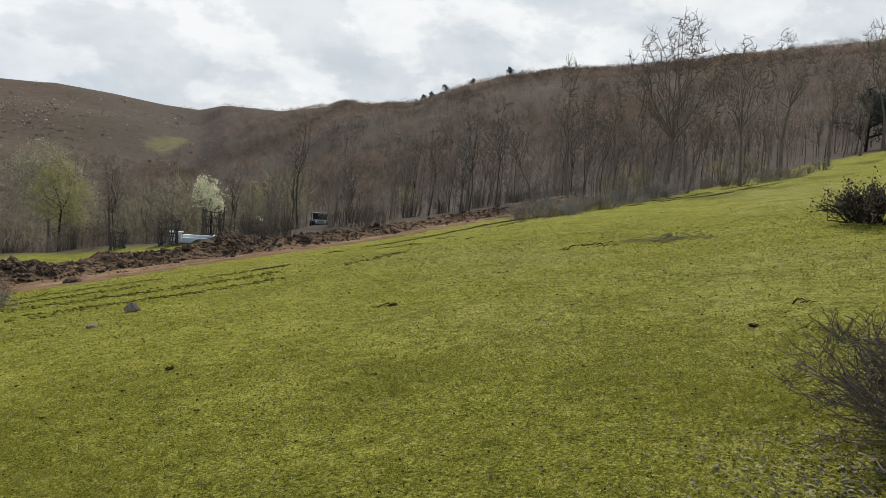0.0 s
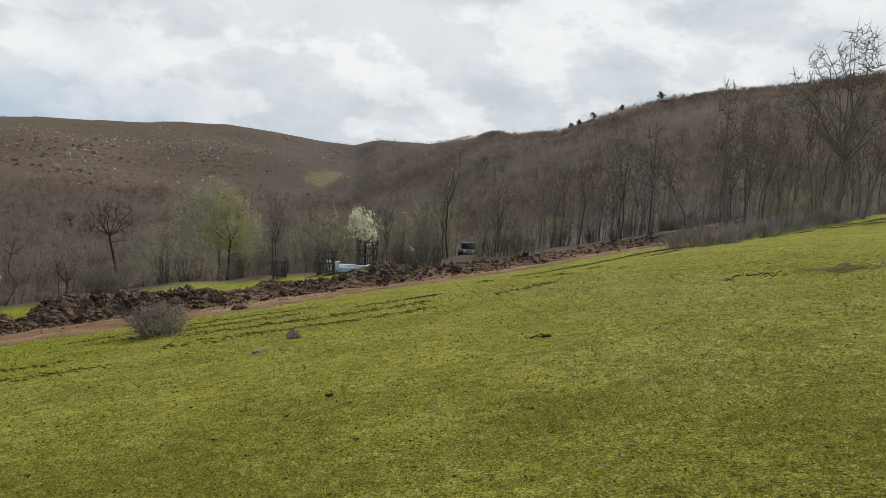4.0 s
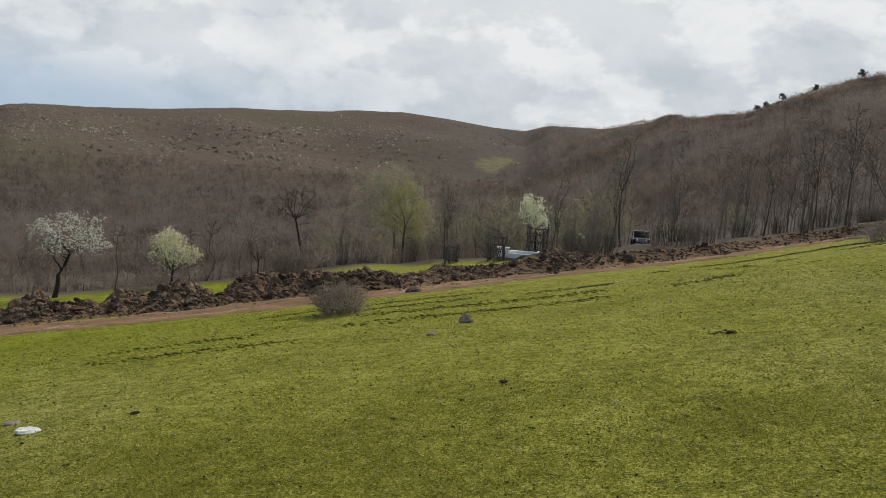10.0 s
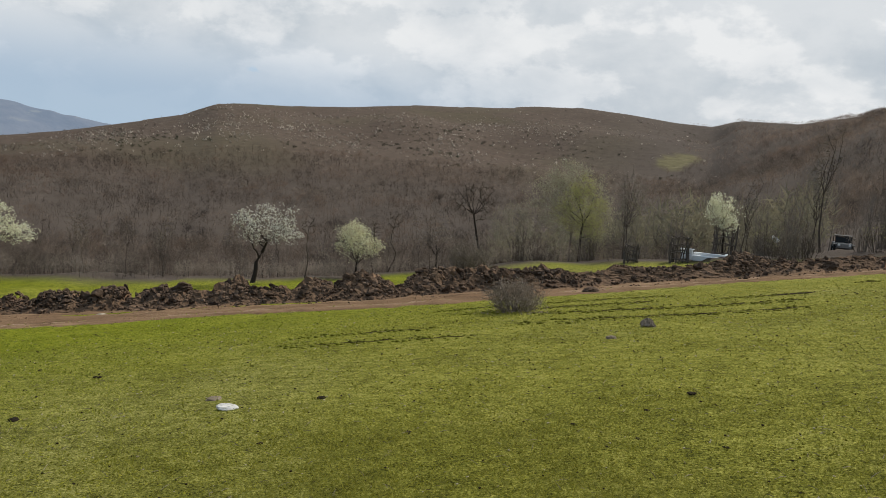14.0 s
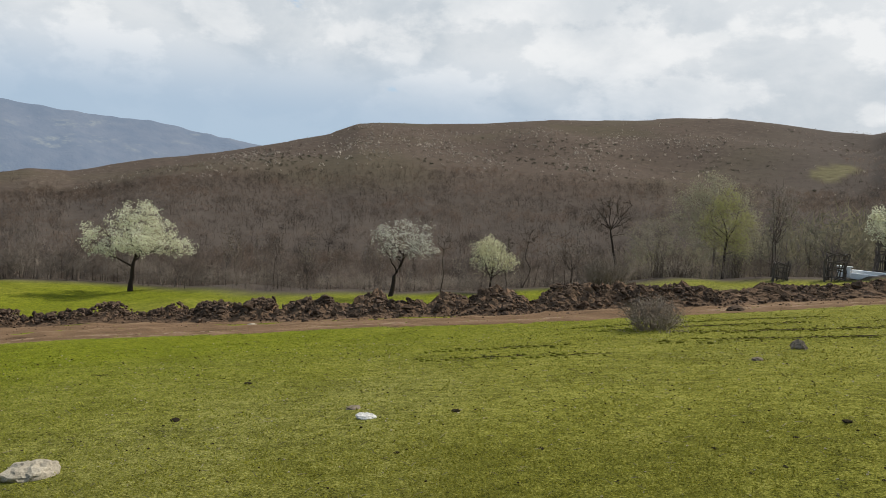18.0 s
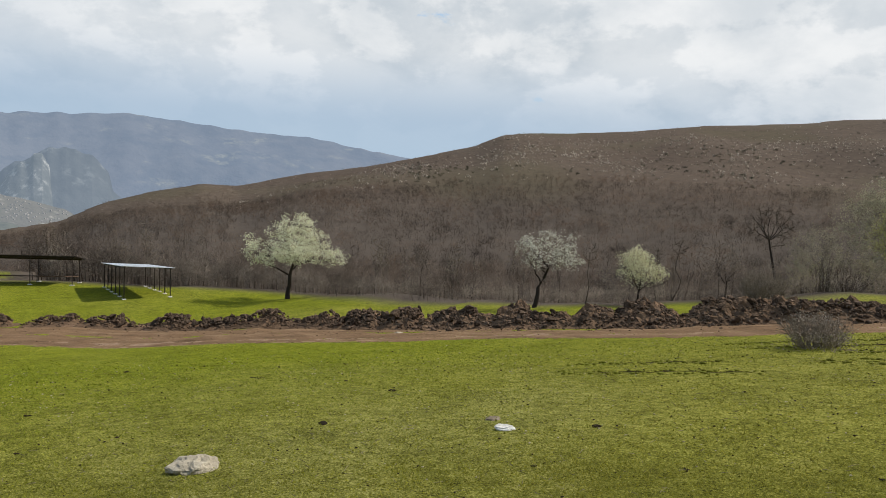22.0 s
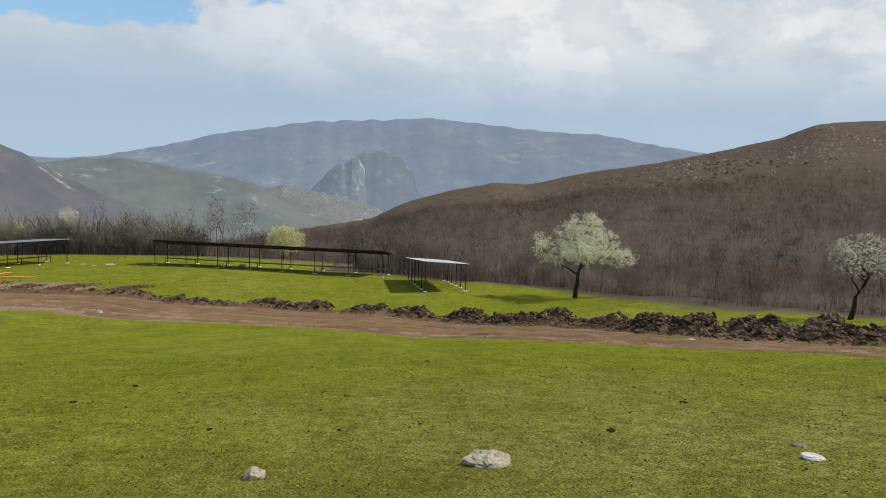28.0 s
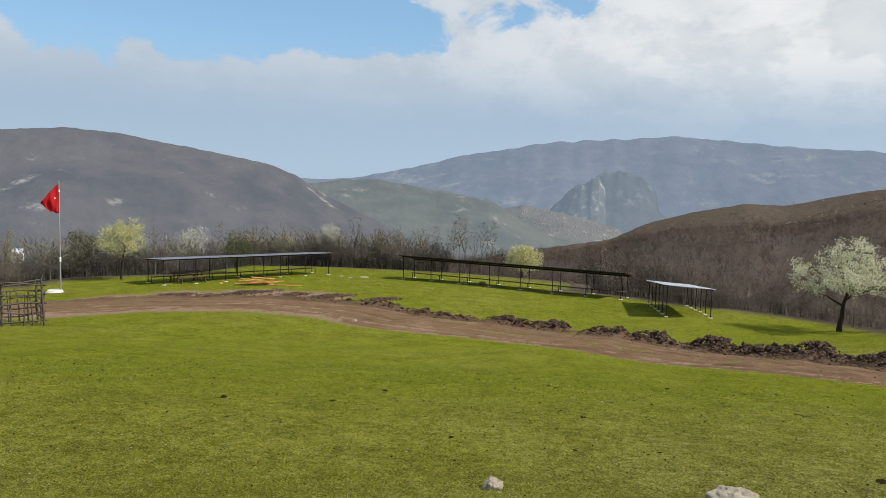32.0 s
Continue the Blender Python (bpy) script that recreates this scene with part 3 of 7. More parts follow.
def clearing(x, y):
    """1 in the small grass clearings of the woods."""
    r, az = np.hypot(x, y), np.degrees(np.arctan2(-x, y))
    out = np.zeros(np.shape(x))
    for a, d, wa, wd in CLEARINGS:
        q = ((az - a) / wa) ** 2 + ((r - d + 9 * (az - a)) / wd) ** 2 + np.where(r > 200, 0.7 * wave(x, y, 0.06, 19) + 0.45 * wave(x, y, 0.2, 20), 0.25 * wave(x, y, 0.15, 19))
        out = np.maximum(out, 1 - smooth(q, 0.7, 1.2))
    return out


def wood_mask(x, y):
    r, az = np.hypot(x, y), np.degrees(np.arctan2(-x, y))
    d, s = edge_coords(x, y)
    brink = np.interp(s, ARC, WIDTH)
    # on the right the wood comes up to the meadow's rim
    rim = np.interp(az, [-60, -30, -25, -17, -10, -8], [95, 82, 76, 47, 44, 400])
    right = smooth(r, rim - 1.5, rim + 2) * (az < -8) * (az > -75)
    lead = np.interp(s, [58, 66], [1.6, 0.0])
    return np.maximum(smooth(d, brink - 1 - 0.3 * lead, brink + 3 - lead), right) * (1 - clearing(x, y) * np.where(r > 200, 0.0, 1.0))


# ---- ground: one sheet to the horizon ----
az_list = np.radians(np.r_[np.arange(-46, 141, 0.36), np.arange(144, 314, 4.0)])
rings = np.r_[0.35 * np.exp(np.arange(0, 40) * 0.075)]
rings = np.r_[rings, np.arange(rings[-1] + 0.32, 62, 0.32)]
rings = np.r_[rings, rings[-1] * np.exp(np.arange(1, 142) * 0.031)]
rings = rings[rings < 4950]
A, B = np.meshgrid(az_list, rings)
gx, gy = -B * np.sin(A), B * np.cos(A)
gzv = ground_z(gx, gy)
n_r, n_a = B.shape
verts = np.concatenate([np.stack([gx, gy, gzv], -1).reshape(-1, 3), [[0, 0, 0]]])
ii, jj = np.meshgrid(np.arange(n_r - 1), np.arange(n_a), indexing="ij")
p0, p1 = ii * n_a + jj, ii * n_a + (jj + 1) % n_a
quads = np.stack([p0, p0 + n_a, p1 + n_a, p1], -1).reshape(-1, 4)
me = np_mesh("ground", verts, quads, True)
bm = bmesh.new()
bm.from_mesh(me)
bm.verts.ensure_lookup_table()
hub = bm.verts[n_r * n_a]
for j in range(n_a):
    bm.faces.new((hub, bm.verts[(j + 1) % n_a], bm.verts[j])).smooth = True
bmesh.ops.recalc_face_normals(bm, faces=[f for f in hub.link_faces])
for f in hub.link_faces:
    if f.normal.z < 0:
        f.normal_flip()
bm.to_mesh(me)
bm.free()
track_d, track_s = edge_coords(gx, gy)
worn = np.exp(-((np.clip(track_d - 1.0, -9, 9) / np.interp(track_s, [20, 80, 104, 116, 132], [1.15, 1.25, 1.7, 2.6, 3.2])) ** 2))
for az_, r_, wide_r in ((105, 51, 3.4), (109, 51.5, 4.6), (113.5, 50.5, 4.8), (118, 49, 4.6), (121.5, 46.5, 4.0)):
    cx_, cy_ = -r_ * math.sin(radians(az_)), r_ * math.cos(radians(az_))
    worn = np.maximum(worn, 0.92 * np.exp(-((gx - cx_) ** 2 + (gy - cy_) ** 2) / wide_r**2))
for nm, vals in (("worn", worn), ("wood", wood_mask(gx, gy)), ("glade", clearing(gx, gy) * (B > 200)), ("moist", smooth(-gx - 0.15 * gy, 5, 20)), ("scrub", smooth(B, 330, 430) * smooth(np.degrees(A), 18, 30) * (np.degrees(A) < 140))):
    attr = me.attributes.new(nm, "FLOAT", "POINT")
    attr.data.foreach_set("value", np.r_[vals.ravel(), 0.0].astype(np.float32))
ground = tagged(link("ground", me, "ground"), "short green pasture sloping down to bare brown wooded hills", "ground", kind="structure")

# ---- distant hills and mountains (backdrop) ----


def meet(az, el, eye=(-0.25, 0.22, 1.67), far=140.0):
    """Where a sight line from the standing place comes down on the ground."""
    r = np.arange(2.0, far, 0.05)
    dx, dy = -math.sin(radians(az)), math.cos(radians(az))
    x, y = eye[0] + r * dx, eye[1] + r * dy
    over = ground_z(x, y) - (eye[2] + r * math.tan(radians(el)))
    hit = np.argmax(over >= 0) if (over >= 0).any() else len(r) - 1
    return Vector((x[hit], y[hit], ground_z(x[hit:hit + 1], y[hit:hit + 1])[0]))


def ridge(name, mat, az, el, dist, depth, label, foot=-260.0, rough=0.06, seed=1, steps=260):
    """A mountain mass: its crest runs over the bearings, its near face falls towards the valley."""
    a = np.linspace(az[0], az[-1], steps)
    crest = np.interp(a, az, el) + rough * (wave(a, 0 * a, 2.2, seed) + 0.6 * wave(a, 0 * a, 6.0, seed + 1))
    rows_v = []
    shape = [(-1.0, 0.0), (-0.86, 0.10), (-0.7, 0.24), (-0.55, 0.38), (-0.42, 0.52), (-0.3, 0.67), (-0.2, 0.79), (-0.1, 0.91), (-0.04, 0.98), (0.0, 1.0), (0.12, 0.9), (0.4, 0.5)]
    for k, (u, h) in enumerate(shape):
        r = dist + u * depth
        top = 1.6 + dist * np.tan(np.radians(crest))
        x, y = -r * np.sin(np.radians(a)), r * np.cos(np.radians(a))
        z = foot + (top - foot) * h
        if 0 < k < 9:
            z = z + (top - foot) * 0.055 * (wave(x, y, 0.009 * 2500 / dist, seed + 3) + 0.7 * wave(x, y, 0.026 * 2500 / dist, seed + 4)) * math.sin(math.pi * h)
        rows_v.append(np.stack([x, y, z], -1))
    v = np.concatenate(rows_v)
    i, j = np.meshgrid(np.arange(len(shape) - 1), np.arange(steps - 1), indexing="ij")
    p = i * steps + j
    me = np_mesh(name, v, np.stack([p, p + steps, p + steps + 1, p + 1], -1).reshape(-1, 4), True)
    return tagged(link(name, me, mat), label, "mountain", kind="structure")


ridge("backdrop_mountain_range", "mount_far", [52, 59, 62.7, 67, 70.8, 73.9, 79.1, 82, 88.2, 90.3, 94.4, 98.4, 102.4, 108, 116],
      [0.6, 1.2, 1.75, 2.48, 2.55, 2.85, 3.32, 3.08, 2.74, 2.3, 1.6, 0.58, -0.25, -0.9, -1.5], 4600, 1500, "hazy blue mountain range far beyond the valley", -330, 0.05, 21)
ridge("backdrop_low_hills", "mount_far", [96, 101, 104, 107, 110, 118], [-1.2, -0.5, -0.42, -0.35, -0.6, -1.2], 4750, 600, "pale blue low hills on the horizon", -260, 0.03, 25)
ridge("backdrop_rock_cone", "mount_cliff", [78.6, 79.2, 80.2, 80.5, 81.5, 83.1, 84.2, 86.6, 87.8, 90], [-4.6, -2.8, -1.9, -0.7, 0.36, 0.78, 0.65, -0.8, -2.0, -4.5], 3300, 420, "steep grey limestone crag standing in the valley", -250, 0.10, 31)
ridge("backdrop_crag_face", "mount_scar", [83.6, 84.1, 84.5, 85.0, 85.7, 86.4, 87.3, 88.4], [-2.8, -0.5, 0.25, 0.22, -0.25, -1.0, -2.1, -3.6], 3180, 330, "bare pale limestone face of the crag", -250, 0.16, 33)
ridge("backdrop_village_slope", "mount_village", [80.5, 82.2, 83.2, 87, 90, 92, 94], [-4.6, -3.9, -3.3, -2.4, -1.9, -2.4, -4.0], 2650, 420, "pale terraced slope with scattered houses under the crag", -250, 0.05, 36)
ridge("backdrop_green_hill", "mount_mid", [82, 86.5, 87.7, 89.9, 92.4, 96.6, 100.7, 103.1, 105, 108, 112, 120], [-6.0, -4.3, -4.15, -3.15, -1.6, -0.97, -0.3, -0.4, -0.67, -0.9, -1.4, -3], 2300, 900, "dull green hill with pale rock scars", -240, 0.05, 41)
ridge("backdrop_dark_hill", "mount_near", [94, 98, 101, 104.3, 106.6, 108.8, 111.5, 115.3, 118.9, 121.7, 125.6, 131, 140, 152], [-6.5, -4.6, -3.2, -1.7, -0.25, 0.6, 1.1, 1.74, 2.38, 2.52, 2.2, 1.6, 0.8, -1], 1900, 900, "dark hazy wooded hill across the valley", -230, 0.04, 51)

# the houses of a far village: small pale blocks in rows on the terraced slope
from mathutils.bvhtree import BVHTree  # noqa: E402

slope_ob = bpy.data.objects["backdrop_village_slope"]
slope_bm = bmesh.new()
slope_bm.from_mesh(slope_ob.data)
tree_of_slope = BVHTree.FromBMesh(slope_bm)
slope_bm.free()
r = np.random.default_rng(37)
hamlet = Soup()
cube_v = np.array([(a, b, c) for a in (-1, 1) for b in (-1, 1) for c in (-1, 1)], float)
cube_f = np.array([(0, 1, 3), (0, 3, 2), (4, 6, 7), (4, 7, 5), (0, 4, 5), (0, 5, 1), (2, 3, 7), (2, 7, 6), (1, 5, 7), (1, 7, 3), (0, 2, 6), (0, 6, 4)])
for row in range(9):
    for k in range(34):
        az = 83.0 + 7.2 * (k + r.random()) / 34
        el = -2.15 - 0.21 * row - 0.13 * (90 - az) + 0.05 * r.normal()
        if r.random() < 0.36 or el < -4.2:
            continue
        d = bearing(az, el)
        hit = tree_of_slope.ray_cast(Vector((0, 0, 1.67)), d)
        if hit[0] is not None:
            a = r.uniform(0, 6.28)
            rot = np.array([[math.cos(a), -math.sin(a), 0], [math.sin(a), math.cos(a), 0], [0, 0, 1]])
            hamlet.add((cube_v * (r.uniform(1.6, 3.6), r.uniform(1.6, 2.8), 2.0)) @ rot.T + np.array(hit[0]), cube_f)
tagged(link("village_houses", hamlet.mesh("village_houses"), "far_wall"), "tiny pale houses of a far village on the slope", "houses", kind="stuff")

# ---- dirt track and its bank of turned earth ----
S0, S1 = 12.0, float(ARC[-1]) - 8.0
ss = np.arange(S0, S1, 0.18)
cross = np.linspace(0, 1, 17)
pt, nr = along(ss)
ragged = 0.32 * wave(ss, 0 * ss, 0.9, 61) + 0.22 * wave(ss, 0 * ss, 3.0, 62) + 0.12 * rng.normal(size=len(ss))
wide = np.interp(ss, ARC, np.interp(np.arange(len(ARC)), [0, 5, 8, 10, 12, 13, 15, 17, 20, 22], [1.0, 1.15, 2.0, 2.8, 3.4, 4.1, 4.8, 5.0, 4.6, 4.0]))
d_in = -0.15 + ragged
d_out = wide + 0.3 * wave(ss, 0 * ss, 1.1, 63)
dd = d_in[:, None] + (d_out - d_in)[:, None] * cross[None]
X, Y = pt[:, 0:1] + nr[:, 0:1] * dd, pt[:, 1:2] + nr[:, 1:2] * dd
rut = -0.07 * (np.exp(-((dd - 0.8) / 0.2) ** 2) + np.exp(-((dd - 2.3) / 0.2) ** 2))
rim = np.sin(np.pi * cross) ** 0.35
Z = ground_z(X, Y) - 0.02 + (0.075 + rut + 0.03 * wave(X, Y, 2.3, 64) + 0.025 * wave(X, Y, 5.5, 65)) * rim[None]
ni, nj = X.shape
i, j = np.meshgrid(np.arange(ni - 1), np.arange(nj - 1), indexing="ij")
p = i * nj + j
me = np_mesh("road", np.stack([X, Y, Z], -1).reshape(-1, 3), np.stack([p, p + 1, p + nj + 1, p + nj], -1).reshape(-1, 4), True)
if sum(f.normal.z for f in me.polygons[:50]) < 0:
    me.flip_normals()
lane = np.stack([np.broadcast_to(ss[:, None] * 0.22, X.shape), dd * 2.4, 0 * dd], -1)
me.attributes.new("lane", "FLOAT_VECTOR", "POINT").data.foreach_set("vector", lane.astype(np.float32).ravel())
tagged(link("road", me, "soil"), "freshly bulldozed reddish brown dirt track", "dirt track", kind="structure")

# bank height along the track: high on the right, low by the shelters, with gaps


def bank_height(s):
    base = np.interp(s, [10, 46, 53, 58.8, 60.9, 64, 68, 71.5, 75.4, 78, 82, 90, 100, 112, 126], [0.34, 0.34, 0.34, 0.46, 0.62, 0.58, 0.70, 0.74, 0.82, 0.74, 0.78, 0.62, 0.46, 0.34, 0.2])
    lumps = 0.80 + 0.16 * wave(s, 0 * s, 0.75, 71) + 0.18 * wave(s, 0 * s, 2.1, 72)
    heaps = [(60.9, 0.12, 0.5), (69.0, 0.2, 1.0), (71.5, 0.3, 0.9), (75.0, 0.1, 0.6), (79.5, 0.1, 0.5), (85.5, 0.2, 0.35), (92, 0.25, 0.4), (96, 0.3, 0.4), (98.6, 0.3, 0.4), (103, 0.2, 0.5), (73.3, -0.3, 0.7), (77.3, -0.35, 0.3), (83.2, -0.2, 0.3), (94, -0.25, 0.3), (101, -0.35, 0.5), (107, -0.4, 0.7), (112, -0.4, 0.7)]
    apart = np.clip(0.72 + 0.22 * wave(s, 0 * s, 3.4, 76) + 0.45 * wave(s, 0 * s, 8.5, 77), np.interp(s, [88, 100], [0.52, 0.3]), 1.15)
    lumps = lumps + (apart - lumps) * np.interp(s, [60, 76, 90], [0.2, 0.45, 1.0])
    for c, amp, wid in heaps:
        lumps = lumps + amp * np.exp(-(((s - c) / wid) ** 2))
    return np.clip(base * lumps, 0.03, 1.25)


bs = np.arange(S0 + 2, S1 - 12, 0.11)
pt, nr = along(bs)
wide_b = np.interp(bs, ss, wide)
cross = np.linspace(0, 1, 27)
h = bank_height(bs)
span = 1.5 + 1.6 * h
dd = (wide_b - 0.45)[:, None] + span[:, None] * cross[None]
X, Y = pt[:, 0:1] + nr[:, 0:1] * dd, pt[:, 1:2] + nr[:, 1:2] * dd
prof = np.sin(np.pi * np.clip(cross, 0, 1) ** 1.25) ** 1.15
jag = 0.13 * wave(X, Y, 3.4, 73) + 0.17 * wave(X, Y, 8.0, 74) + 0.09 * wave(X, Y, 17.0, 75) + 0.03 * rng.normal(size=X.shape)
Z = ground_z(X, Y) - 0.04 + prof[None] * (h[:, None] * np.interp(bs, [82, 92], [1.0, 0.62])[:, None] * (0.92 + jag * 1.1)) + 0.02
X, Y = X + 0.03 * rng.normal(size=X.shape), Y + 0.03 * rng.normal(size=X.shape)
ni, nj = X.shape
i, j = np.meshgrid(np.arange(ni - 1), np.arange(nj - 1), indexing="ij")
p = i * nj + j
me = np_mesh("mound", np.stack([X, Y, Z], -1).reshape(-1, 3), np.stack([p, p + 1, p + nj + 1, p + nj], -1).reshape(-1, 4), False)
if sum(f.normal.z for f in me.polygons[:400]) < 0:
    me.flip_normals()
bank = empty("earth_bank", Matrix(), "long bank of dark turned earth clods beside the dirt track", "earth bank")
link("mound", me, "spoil", bank)


def lump_arrays(seed, squash=0.75, sub=2, amp=0.28):
    """A rough boulder or clod of unit radius."""
    r = np.random.default_rng(seed)
    bm = bmesh.new()
    bmesh.ops.create_icosphere(bm, subdivisions=sub, radius=1.0)
    v = np.array([q.co[:] for q in bm.verts])
    f = np.array([[q.index for q in g.verts] for g in bm.faces])
    bm.free()
    k = np.ones(len(v))
    for _ in range(9):
        n = r.normal(size=3)
        n /= np.linalg.norm(n)
        c = r.uniform(0.45, 0.95)
        t = v @ n
        k = np.where(t * k > c, np.minimum(k, c / np.maximum(t, 1e-3)), k)
    k = k * (1 + amp * 0.35 * r.normal(size=len(v)))
    v = v * k[:, None]
    v[:, 2] *= squash
    v[:, 0] *= r.uniform(0.8, 1.3)
    return v, f


clod_meshes = []
for q in range(8):
    v, f = lump_arrays(100 + q, 0.8, 2, 0.55)
    clod_meshes.append((np_mesh("clod", v, f), v, f))


def scatter_on_bank(n, lo, hi, s_lo, s_hi, seed):
    r = np.random.default_rng(seed)
    s = r.uniform(s_lo, s_hi, n)
    hh = bank_height(s)
    keep = r.random(n) < np.clip((hh - 0.04) / np.interp(s, [60, 80, 92], [0.75, 0.6, 0.40]), 0.08, 1)
    s, hh = s[keep], hh[keep]
    n = len(s)
    u = np.clip(r.normal(np.interp(s, [76, 88], [0.42, 0.55]), np.interp(s, [76, 88], [0.27, 0.19])), -0.15, 1.05)
    size = r.uniform(lo, hi, n) * (0.55 + 0.6 * hh) * np.where(r.random(n) < 0.12, 1.6, 1.0)
    pt, nr = along(s)
    d = np.interp(s, ss, wide) - 0.45 + (1.5 + 1.6 * hh) * u
    x, y = pt[:, 0] + nr[:, 0] * d, pt[:, 1] + nr[:, 1] * d
    z = ground_z(x, y) + np.sin(np.pi * np.clip(u, 0.0, 1.0) ** 1.25) ** 1.15 * hh * 0.9 + size * 0.12
    return x, y, z, size, r


# heaped sods with crumbling sides along the crest
r = np.random.default_rng(29)
heap_meshes = []
for q in range(6):
    bm = bmesh.new()
    bmesh.ops.create_icosphere(bm, subdivisions=3, radius=1.0)
    v = np.array([p_.co[:] for p_ in bm.verts])
    f = np.array([[p_.index for p_ in g.verts] for g in bm.faces])
    bm.free()
    k = 1 + 0.05 * r.normal(size=len(v))
    for amp, freq, m in ((0.17, 2.6, 5), (0.11, 5.5, 5), (0.06, 11.0, 6)):
        for _ in range(m):
            k = k + amp / m ** 0.5 * np.sin(v @ (r.normal(size=3) * freq) + r.uniform(0, 6.28))
    heap_meshes.append(np_mesh("clod", v * k[:, None] * (1.2, 1.0, 0.85), f))
step = 60.0
while step < 116:
    hh = float(bank_height(np.array([step]))[0])
    if hh > 0.24:
        (q,), (n_,) = along(np.array([step]))
        size = 0.12 + 0.22 * min(hh, 0.9) * r.uniform(0.3, 1.0)
        q = q + n_ * (float(np.interp(step, ss, wide)) - 0.45 + (1.5 + 1.6 * hh) * r.uniform(0.46, 0.62))
        ob = link("clod", heap_meshes[int(r.integers(6))], "clod", bank)
        ob.matrix_basis = Matrix.LocRotScale((q[0], q[1], gz(q[0], q[1]) + 0.70 * hh - 0.25 * size), Euler((r.normal() * 0.3, r.normal() * 0.3, r.uniform(0, 6.28))), Vector((1, 1, 0.9)) * size)
    step += r.uniform(0.25, 0.75)

# big sods and blocks turned up along the crest
x, y, z, size, r = scatter_on_bank(230, 0.12, 0.23, 24, 116, 4)
for k in range(min(130, len(x))):
    ob = link("clod", clod_meshes[(k + 3) % 8][0], "clod", bank)
    ob.matrix_basis = Matrix.LocRotScale((x[k], y[k], z[k]), Euler((r.normal() * 0.4, r.normal() * 0.4, r.uniform(0, 6.28))), Vector((1.15, 0.9, 0.75)) * size[k])
x, y, z, size, r = scatter_on_bank(300, 0.08, 0.19, 22, 112, 5)
for k in range(min(165, len(x))):
    ob = link("clod", clod_meshes[k % 8][0], "clod", bank)
    ob.matrix_basis = Matrix.LocRotScale((x[k], y[k], z[k]), Euler(r.uniform(0, 6.28, 3)), Vector((1, 1, 0.9)) * size[k])
rest = Soup()
small = [lump_arrays(130 + q, 0.8, 1, 0.4) for q in range(8)]
for args in ((15000, 0.022, 0.095, 16, 122, 6), (260, 0.09, 0.2, 14, 26, 8)):
    x, y, z, size, r = scatter_on_bank(*args)
    for k in range(len(x)):
        v, f = small[k % 8]
        a = r.uniform(0, 6.28)
        rot = np.array([[math.cos(a), -math.sin(a), 0], [math.sin(a), math.cos(a), 0], [0, 0, 1]])
        rest.add(v @ rot.T * size[k] + (x[k], y[k], z[k]), f)
tagged(link("loose_soil", rest.mesh("loose_soil"), "crumb", bank), kind="stuff")
# crumbs strewn over the track and its grassy edge
strewn = Soup()
r = np.random.default_rng(23)
for k in range(1500):
    s_ = r.uniform(30, 124)
    wd = float(np.interp(s_, ss, wide))
    d_ = r.uniform(0.4, 1.0) * wd if r.random() < 0.6 else r.normal(-0.1, 0.35)
    (q,), (n_,) = along(np.array([s_]))
    q = q + n_ * d_
    v, f = small[k % 8]
    sz = r.uniform(0.012, 0.034) * (1.8 if r.random() < 0.06 else 1.0)
    strewn.add(v * sz + (q[0], q[1], gz(q[0], q[1]) + 0.06 * (d_ > 0.2)), f)
tagged(link("track_crumbs", strewn.mesh("track_crumbs"), "spoil"), "loose reddish crumbs of earth strewn on the track", "soil", kind="stuff")

